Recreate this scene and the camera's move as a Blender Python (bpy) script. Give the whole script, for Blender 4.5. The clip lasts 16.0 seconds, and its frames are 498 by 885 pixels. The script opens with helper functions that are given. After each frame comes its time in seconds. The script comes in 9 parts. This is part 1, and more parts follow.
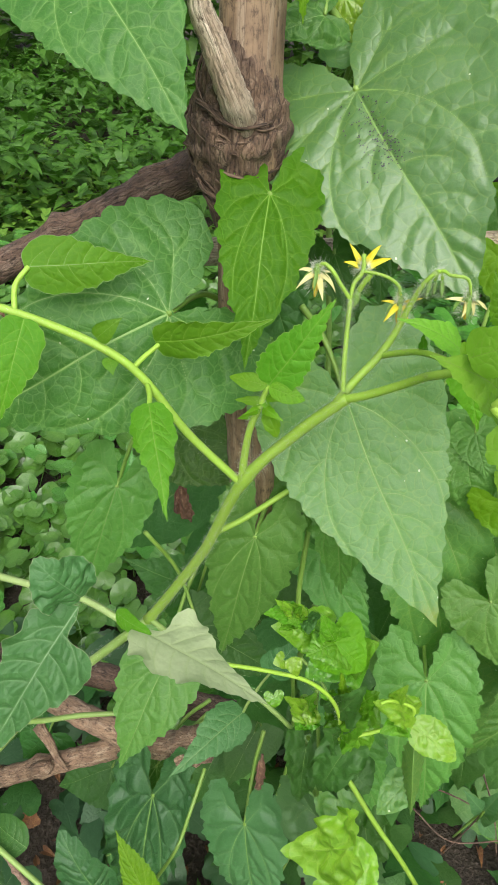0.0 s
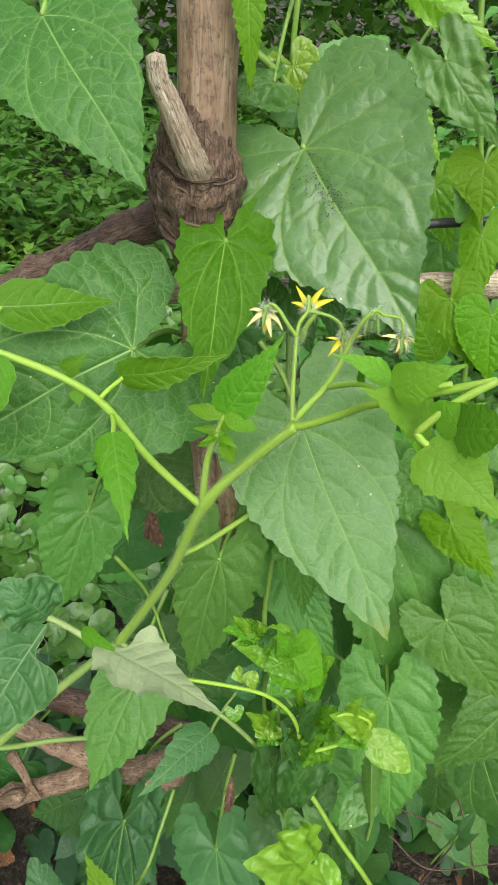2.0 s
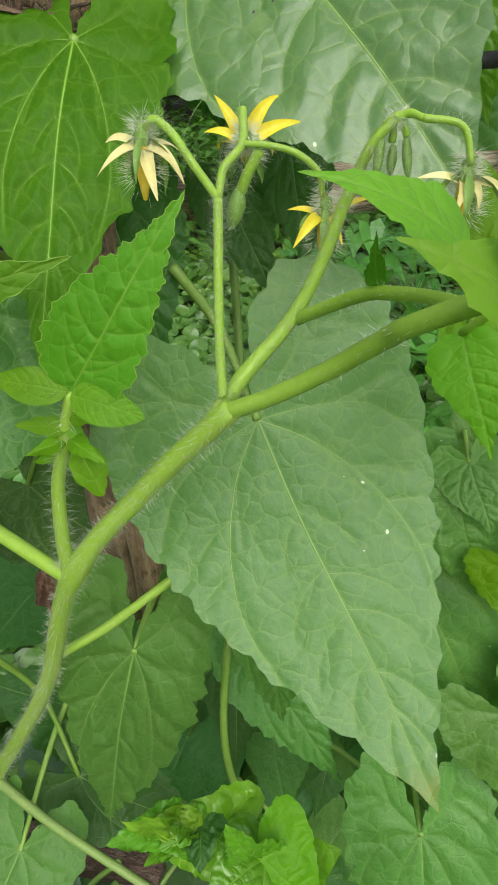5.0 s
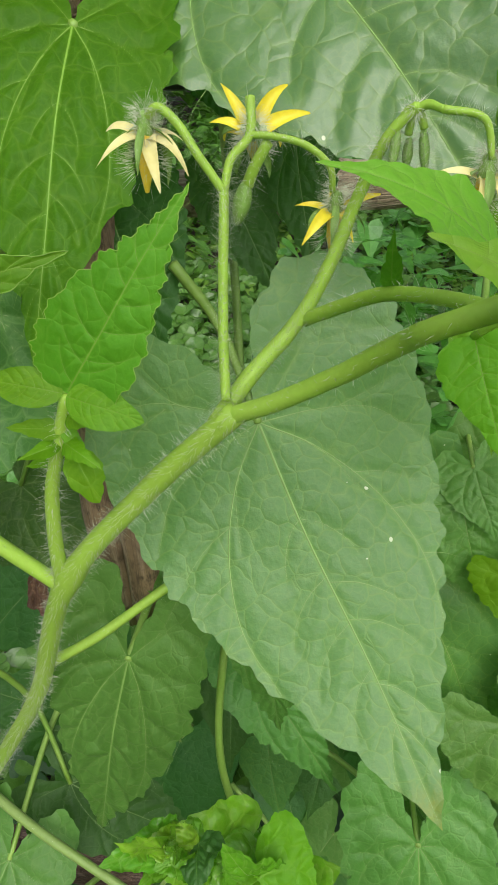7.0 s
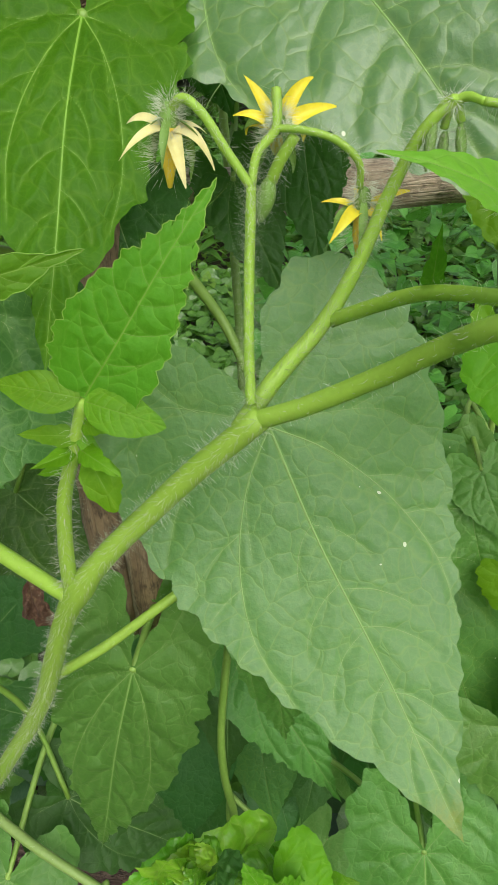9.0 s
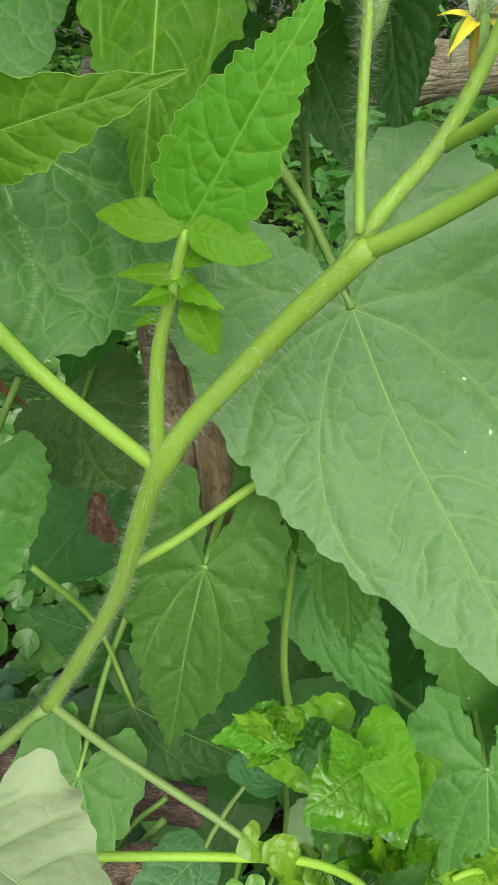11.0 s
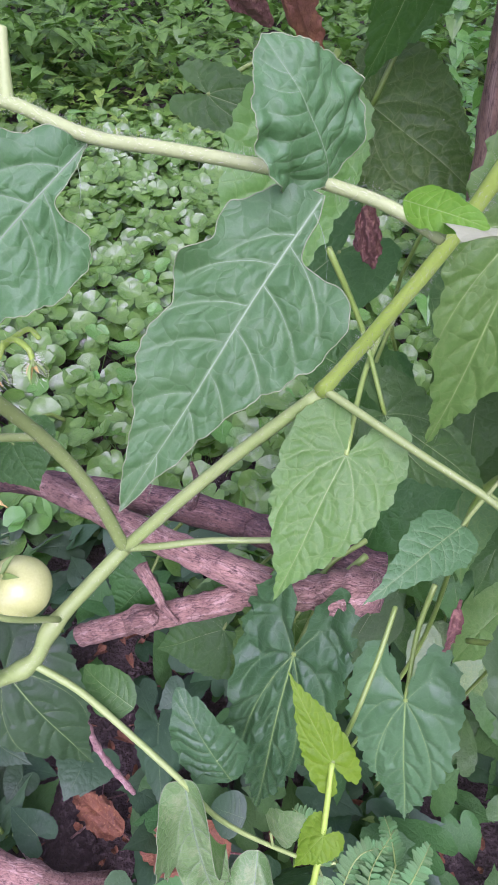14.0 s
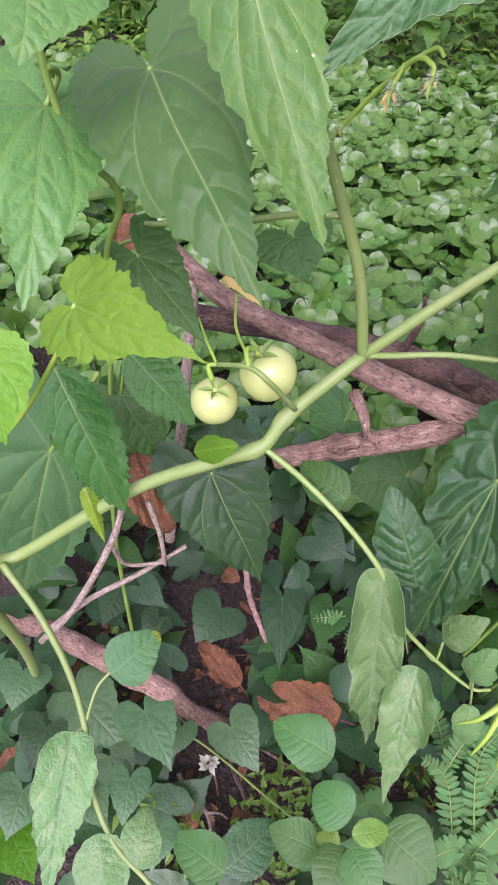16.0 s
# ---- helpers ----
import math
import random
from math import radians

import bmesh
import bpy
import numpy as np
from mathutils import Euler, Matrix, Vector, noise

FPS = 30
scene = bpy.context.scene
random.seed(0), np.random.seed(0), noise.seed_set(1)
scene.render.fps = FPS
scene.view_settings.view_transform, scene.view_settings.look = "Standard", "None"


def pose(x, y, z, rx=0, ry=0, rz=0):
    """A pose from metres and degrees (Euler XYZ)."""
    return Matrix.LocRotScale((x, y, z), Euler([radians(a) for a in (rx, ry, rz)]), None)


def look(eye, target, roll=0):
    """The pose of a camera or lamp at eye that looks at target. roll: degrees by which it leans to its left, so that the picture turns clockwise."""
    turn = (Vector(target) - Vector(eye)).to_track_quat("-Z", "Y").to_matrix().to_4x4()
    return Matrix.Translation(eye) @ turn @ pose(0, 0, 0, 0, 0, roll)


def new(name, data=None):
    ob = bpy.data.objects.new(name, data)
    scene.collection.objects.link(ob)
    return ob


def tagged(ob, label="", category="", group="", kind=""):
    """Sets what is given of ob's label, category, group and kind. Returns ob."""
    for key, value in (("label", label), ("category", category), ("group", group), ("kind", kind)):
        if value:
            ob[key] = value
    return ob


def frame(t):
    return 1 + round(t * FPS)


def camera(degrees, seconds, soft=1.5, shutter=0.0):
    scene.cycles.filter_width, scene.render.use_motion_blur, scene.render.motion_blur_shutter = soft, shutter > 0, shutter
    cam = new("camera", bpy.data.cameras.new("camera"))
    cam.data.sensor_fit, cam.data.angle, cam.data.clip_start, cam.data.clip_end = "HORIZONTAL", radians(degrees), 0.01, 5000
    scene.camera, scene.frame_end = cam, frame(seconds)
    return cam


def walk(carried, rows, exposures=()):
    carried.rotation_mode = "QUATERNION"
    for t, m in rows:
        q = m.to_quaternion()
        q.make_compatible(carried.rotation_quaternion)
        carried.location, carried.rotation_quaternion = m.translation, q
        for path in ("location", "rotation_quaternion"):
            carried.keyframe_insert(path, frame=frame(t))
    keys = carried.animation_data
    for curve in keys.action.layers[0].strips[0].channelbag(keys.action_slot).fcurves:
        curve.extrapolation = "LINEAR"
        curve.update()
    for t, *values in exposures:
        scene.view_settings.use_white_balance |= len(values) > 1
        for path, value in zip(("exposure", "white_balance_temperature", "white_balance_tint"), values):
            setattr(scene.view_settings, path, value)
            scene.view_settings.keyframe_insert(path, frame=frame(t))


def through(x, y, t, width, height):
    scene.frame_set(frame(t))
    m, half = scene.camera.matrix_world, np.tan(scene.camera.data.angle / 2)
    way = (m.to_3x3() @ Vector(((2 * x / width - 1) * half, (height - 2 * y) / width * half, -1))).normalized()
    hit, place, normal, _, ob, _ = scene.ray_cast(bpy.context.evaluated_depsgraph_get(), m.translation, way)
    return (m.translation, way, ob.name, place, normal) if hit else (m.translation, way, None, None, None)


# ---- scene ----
cam = camera(43.3, 16.0, soft=0.9)
PATH = [
    (0, (0.015, 0.03, 0.824), (-0.021, 1.605, -0.408), 2.6),
    (0.5, (0.021, 0.026, 0.834), (0.006, 1.622, -0.371), 3.0),
    (1, (0.023, 0.018, 0.837), (0.028, 1.625, -0.354), 3.8),
    (1.5, (0.027, 0.011, 0.838), (0.042, 1.631, -0.335), 3.5),
    (2, (0.026, 0.015, 0.834), (0.036, 1.649, -0.318), 3.2),
    (2.5, (0.029, 0.047, 0.808), (0.049, 1.677, -0.35), 2.4),
    (3, (0.038, 0.075, 0.786), (0.07, 1.728, -0.34), 1.1),
    (3.5, (0.039, 0.098, 0.769), (0.103, 1.75, -0.356), 1.5),
    (4, (0.044, 0.11, 0.76), (0.107, 1.758, -0.371), 1.1),
    (4.2, (0.045, 0.114, 0.757), (0.113, 1.764, -0.372), 1.2),
    (6.5, (0.043, 0.13, 0.755), (0.114, 1.781, -0.371), 1.6),
    (7, (0.043, 0.13, 0.754), (0.131, 1.778, -0.376), 2.3),
    (7.5, (0.041, 0.132, 0.753), (0.128, 1.786, -0.367), 2.6),
    (8, (0.037, 0.133, 0.752), (0.14, 1.787, -0.368), 3.0),
    (8.2, (0.036, 0.134, 0.752), (0.19, 1.786, -0.365), 3.6),
    (10.3, (0.036, 0.134, 0.749), (0.145, 1.775, -0.39), 1.6),
    (10.5, (0.035, 0.132, 0.744), (0.129, 1.769, -0.4), 1.8),
    (11, (0.025, 0.124, 0.732), (0.06, 1.726, -0.464), 1.1),
    (11.5, (0.016, 0.12, 0.72), (-0.001, 1.69, -0.52), 0.9),
    (12, (0.008, 0.115, 0.713), (-0.068, 1.625, -0.596), -0.2),
    (12.5, (0.0, 0.103, 0.706), (-0.081, 1.586, -0.634), -0.3),
    (13, (-0.018, 0.085, 0.695), (-0.125, 1.548, -0.665), -0.1),
    (13.5, (-0.035, 0.068, 0.682), (-0.153, 1.509, -0.7), 0.8),
    (14, (-0.052, 0.056, 0.673), (-0.204, 1.487, -0.715), 1.0),
    (14.5, (-0.071, 0.038, 0.666), (-0.276, 1.451, -0.734), 0.5),
    (15, (-0.09, 0.011, 0.656), (-0.374, 1.395, -0.76), 0.6),
    (15.5, (-0.103, -0.018, 0.642), (-0.453, 1.311, -0.812), 1.5),
    (16, (-0.111, -0.042, 0.636), (-0.507, 1.265, -0.825), 2.3),
]
EXPOSURES = [(0.0, 0.77, 6500, 9), (2.5, 0.68, 6450, 8), (4.2, 0.50, 6550, 8), (6.3, 0.46, 6600, 8), (8.2, 0.45, 6600, 8), (11.0, 0.62, 6450, 5), (12.5, 0.77, 6050, 6), (13.0, 0.95, 5700, 42), (13.6, 1.11, 5550, 66), (14.6, 1.06, 5400, 72), (15.2, 1.0, 5600, 52), (16.0, 0.98, 5850, 54)]

walk(cam, [(t, look(eye, target, roll)) for t, eye, target, roll in PATH], EXPOSURES)

# ---- world, sun, light ----
world = bpy.data.worlds.new("overcast_sky")
world.use_nodes = True
scene.world = world
sky = world.node_tree.nodes.new("ShaderNodeTexSky")
sky.sky_type = "NISHITA"
sky.sun_disc = False
sky.sun_elevation, sky.sun_rotation = radians(50), radians(172)
sky.dust_density, sky.ozone_density = 4.0, 1.0
sky_soft = world.node_tree.nodes.new("ShaderNodeHueSaturation")
sky_soft.inputs["Saturation"].default_value = 0.35
world.node_tree.links.new(sky.outputs[0], sky_soft.inputs["Color"])
world.node_tree.links.new(sky_soft.outputs[0], world.node_tree.nodes["Background"].inputs["Color"])
world.node_tree.nodes["Background"].inputs["Strength"].default_value = 0.15
sun = new("sun", bpy.data.lights.new("sun", "SUN"))
sun.data.energy, sun.data.angle, sun.data.color = 1.6, radians(60), (1.0, 0.98, 0.94)
sun.matrix_world = look((0.3, -1.7, 2.9), (0.0, 0.3, 0.5))

# ---- materials ----


def mat_base(name):
    m = bpy.data.materials.new(name)
    m.use_nodes = True
    t = m.node_tree
    t.nodes.clear()
    return m, t, t.nodes.new("ShaderNodeOutputMaterial")


def node(t, kind, ins=(), operation="", feature="", attribute_name=""):
    n = t.nodes.new(kind)
    if operation:
        n.operation = operation
    if feature:
        n.feature = feature
    if attribute_name:
        n.attribute_name = attribute_name
    for k, v in dict(ins).items():
        if isinstance(v, bpy.types.NodeSocket):
            t.links.new(v, n.inputs[k])
        else:
            n.inputs[k].default_value = v
    return n


def mixc(t, fac, a, b, mode="MIX"):
    n = t.nodes.new("ShaderNodeMix")
    n.data_type, n.blend_type = "RGBA", mode
    for i, v in ((0, fac), (6, a), (7, b)):
        if isinstance(v, bpy.types.NodeSocket):
            t.links.new(v, n.inputs[i])
        else:
            n.inputs[i].default_value = v if i == 0 else (*v, 1.0)
    return n.outputs[2]


def ramp(t, fac, lo, hi):
    return node(t, "ShaderNodeMapRange", {"Value": fac, "From Min": lo, "From Max": hi}).outputs[0]


def leaf_material(name, c1, c2, vein, rough=0.45, through=0.3, glow=(0.16, 0.5, 0.03), net=165.0, bumps=0.27, spots=0.0, mottle=0.0, gloss=0.28, lines=0.50):
    """A living leaf: two-scale colour, fine vein net, gloss, and light that comes through."""
    m, t, out = mat_base(name)
    co = node(t, "ShaderNodeTexCoord").outputs["Object"]
    info = node(t, "ShaderNodeObjectInfo").outputs["Random"]
    big = node(t, "ShaderNodeTexNoise", {"Vector": co, "Scale": 28.0, "Detail": 4.0}).outputs[0]
    fine = node(t, "ShaderNodeTexNoise", {"Vector": co, "Scale": 600.0, "Detail": 3.0}).outputs[0]
    bend = node(t, "ShaderNodeTexNoise", {"Vector": co, "Scale": net * 0.7, "Detail": 2.0}).outputs["Color"]
    warped = node(t, "ShaderNodeVectorMath", {0: co, 1: node(t, "ShaderNodeVectorMath", {0: bend, "Scale": 0.9 / net}, operation="SCALE").outputs[0]}, operation="ADD").outputs[0]
    cells = node(t, "ShaderNodeTexVoronoi", {"Vector": warped, "Scale": net}, feature="DISTANCE_TO_EDGE").outputs["Distance"]
    small = node(t, "ShaderNodeTexVoronoi", {"Vector": warped, "Scale": net * 3.1}, feature="DISTANCE_TO_EDGE").outputs["Distance"]
    line = node(t, "ShaderNodeMath", {0: ramp(t, cells, 0.07, 0.0), 1: node(t, "ShaderNodeMath", {0: ramp(t, small, 0.10, 0.0), 1: 0.45}, operation="MULTIPLY").outputs[0]}, operation="MAXIMUM").outputs[0]
    col = mixc(t, ramp(t, big, 0.3, 0.7), c1, c2)
    col = mixc(t, node(t, "ShaderNodeMath", {0: line, 1: lines}, operation="MULTIPLY").outputs[0], col, vein)
    att = node(t, "ShaderNodeAttribute", attribute_name="vein").outputs["Fac"]
    col = mixc(t, node(t, "ShaderNodeMath", {0: att, 1: 0.55}, operation="MULTIPLY").outputs[0], col, vein)
    burn = node(t, "ShaderNodeAttribute", attribute_name="burn").outputs["Fac"]
    col = node(t, "ShaderNodeHueSaturation", {"Color": col, "Hue": node(t, "ShaderNodeMapRange", {"Value": info, "To Min": 0.485, "To Max": 0.512}).outputs[0],
                                              "Value": node(t, "ShaderNodeMapRange", {"Value": info, "To Min": 0.82, "To Max": 1.15}).outputs[0]}).outputs[0]
    col = mixc(t, 0.35, col, mixc(t, fine, (0.4, 0.4, 0.4), (1.0, 1.0, 1.0)), "MULTIPLY")
    edge = node(t, "ShaderNodeMath", {0: burn, 1: node(t, "ShaderNodeMath", {0: fine, 1: big}, operation="ADD").outputs[0]}, operation="MULTIPLY").outputs[0]
    col = mixc(t, ramp(t, edge, 0.25, 0.5), col, (0.14, 0.19, 0.010))
    col = mixc(t, ramp(t, edge, 0.55, 0.85), col, (0.085, 0.060, 0.006))
    if mottle:
        patch = node(t, "ShaderNodeTexNoise", {"Vector": co, "Scale": 90.0, "Detail": 5.0, "Roughness": 0.7}).outputs[0]
        col = mixc(t, node(t, "ShaderNodeMath", {0: ramp(t, patch, 0.52, 0.66), 1: mottle}, operation="MULTIPLY").outputs[0], col, (0.36, 0.42, 0.20))
    if spots:
        cell = node(t, "ShaderNodeTexVoronoi", {"Vector": warped, "Scale": 250.0})
        pick = node(t, "ShaderNodeSeparateColor", {"Color": cell.outputs["Color"]}).outputs[0]
        size = node(t, "ShaderNodeMapRange", {"Value": pick, "From Min": 0.84, "From Max": 1.0, "To Min": 0.0, "To Max": 0.17}).outputs[0]
        near = node(t, "ShaderNodeMath", {0: size, 1: cell.outputs["Distance"]}, operation="SUBTRACT").outputs[0]
        col = mixc(t, node(t, "ShaderNodeMath", {0: ramp(t, near, 0.0, 0.02), 1: spots}, operation="MULTIPLY").outputs[0], col, (0.55, 0.62, 0.40))
    hgt = node(t, "ShaderNodeMath", {0: node(t, "ShaderNodeMath", {0: node(t, "ShaderNodeMath", {0: ramp(t, cells, 0.0, 0.45), 1: 0.6}, operation="POWER").outputs[0], 1: 1.3}, operation="MULTIPLY").outputs[0], 1: fine}, operation="ADD").outputs[0]
    lump = node(t, "ShaderNodeTexNoise", {"Vector": co, "Scale": 70.0, "Detail": 2.0}).outputs[0]
    hollow = node(t, "ShaderNodeBump", {"Height": lump, "Strength": 0.16, "Distance": 0.002}).outputs[0]
    bump = node(t, "ShaderNodeBump", {"Height": hgt, "Strength": bumps * 1.2, "Distance": 0.0007, "Normal": hollow}).outputs[0]
    rgh = node(t, "ShaderNodeMapRange", {"Value": big, "To Min": rough - 0.08, "To Max": rough + 0.12}).outputs[0]
    p = node(t, "ShaderNodeBsdfPrincipled", {"Base Color": col, "Roughness": rgh, "Normal": bump, "Specular IOR Level": gloss})
    tr = node(t, "ShaderNodeBsdfTranslucent", {"Color": mixc(t, 0.55, col, glow), "Normal": bump})
    mix = node(t, "ShaderNodeMixShader", {0: through, 1: p.outputs[0], 2: tr.outputs[0]})
    t.links.new(mix.outputs[0], out.inputs[0])
    return m


def plain_material(name, c1, c2, rough=0.6, scale=40.0, fine=400.0, bumps=0.4, depth=0.001, stretch=(1, 1, 1), c3=None, through=0.0, metal=0.0):
    """Bark, soil, stems, petals: two scales of noise in colour and relief."""
    m, t, out = mat_base(name)
    co = node(t, "ShaderNodeTexCoord").outputs["Object"]
    co = node(t, "ShaderNodeMapping", {"Vector": co, "Scale": stretch}).outputs[0]
    info = node(t, "ShaderNodeObjectInfo").outputs["Random"]
    a = node(t, "ShaderNodeTexNoise", {"Vector": co, "Scale": scale, "Detail": 6.0, "Roughness": 0.65}).outputs[0]
    b = node(t, "ShaderNodeTexNoise", {"Vector": co, "Scale": fine, "Detail": 4.0}).outputs[0]
    col = mixc(t, ramp(t, a, 0.32, 0.68), c1, c2)
    if c3:
        col = mixc(t, ramp(t, b, 0.55, 0.75), col, c3)
    col = mixc(t, 0.4, col, mixc(t, b, (0.45, 0.45, 0.45), (1.0, 1.0, 1.0)), "MULTIPLY")
    col = node(t, "ShaderNodeHueSaturation", {"Color": col, "Value": node(t, "ShaderNodeMapRange", {"Value": info, "To Min": 0.85, "To Max": 1.12}).outputs[0]}).outputs[0]
    h = node(t, "ShaderNodeMath", {0: a, 1: b}, operation="ADD").outputs[0]
    bump = node(t, "ShaderNodeBump", {"Height": h, "Strength": bumps, "Distance": depth}).outputs[0]
    p = node(t, "ShaderNodeBsdfPrincipled", {"Base Color": col, "Roughness": rough, "Normal": bump, "Metallic": metal})
    if through:
        tr = node(t, "ShaderNodeBsdfTranslucent", {"Color": col, "Normal": bump})
        p = node(t, "ShaderNodeMixShader", {0: through, 1: p.outputs[0], 2: tr.outputs[0]})
    t.links.new(p.outputs[0], out.inputs[0])
    return m


def rod_material(name, c1, c2, c3, rough, fibre, stretch, bumps):
    """Wood, bark and cane, with fibres that run along the rod."""
    m, t, out = mat_base(name)
    co = node(t, "ShaderNodeAttribute", attribute_name="rod").outputs["Vector"]
    info = node(t, "ShaderNodeObjectInfo").outputs["Random"]
    co = node(t, "ShaderNodeVectorMath", {0: co, 1: node(t, "ShaderNodeCombineXYZ", {"Z": info}).outputs[0]}, operation="ADD").outputs[0]
    lng = node(t, "ShaderNodeMapping", {"Vector": co, "Scale": (1, 1, stretch)}).outputs[0]
    a = node(t, "ShaderNodeTexNoise", {"Vector": lng, "Scale": float(fibre), "Detail": 6.0, "Roughness": 0.6}).outputs[0]
    b = node(t, "ShaderNodeTexNoise", {"Vector": co, "Scale": 55.0, "Detail": 5.0, "Roughness": 0.65}).outputs[0]
    c = node(t, "ShaderNodeTexVoronoi", {"Vector": lng, "Scale": fibre * 1.7}, feature="DISTANCE_TO_EDGE").outputs["Distance"]
    crack = ramp(t, c, 0.05, 0.0)
    col = mixc(t, ramp(t, b, 0.35, 0.62), c1, c2)
    col = mixc(t, ramp(t, a, 0.50, 0.78), col, c3)
    pits = node(t, "ShaderNodeTexNoise", {"Vector": node(t, "ShaderNodeMapping", {"Vector": co, "Scale": (1, 1, 0.5)}).outputs[0], "Scale": fibre * 1.3, "Detail": 5.0, "Roughness": 0.75}).outputs[0]
    col = mixc(t, ramp(t, pits, 0.50, 0.36), col, tuple(0.45 * v for v in c2))
    col = mixc(t, node(t, "ShaderNodeMath", {0: crack, 1: 0.55}, operation="MULTIPLY").outputs[0], col, tuple(0.35 * v for v in c2))
    col = node(t, "ShaderNodeHueSaturation", {"Color": col, "Value": node(t, "ShaderNodeMapRange", {"Value": info, "To Min": 0.85, "To Max": 1.12}).outputs[0]}).outputs[0]
    h = node(t, "ShaderNodeMath", {0: a, 1: node(t, "ShaderNodeMath", {0: ramp(t, c, 0.0, 0.15), 1: 0.35}, operation="MULTIPLY").outputs[0]}, operation="ADD").outputs[0]
    h = node(t, "ShaderNodeMath", {0: h, 1: b}, operation="ADD").outputs[0]
    h = node(t, "ShaderNodeMath", {0: h, 1: pits}, operation="ADD").outputs[0]
    bump = node(t, "ShaderNodeBump", {"Height": h, "Strength": bumps, "Distance": 0.0014}).outputs[0]
    p = node(t, "ShaderNodeBsdfPrincipled", {"Base Color": col, "Roughness": rough, "Normal": bump})
    t.links.new(p.outputs[0], out.inputs[0])
    return m


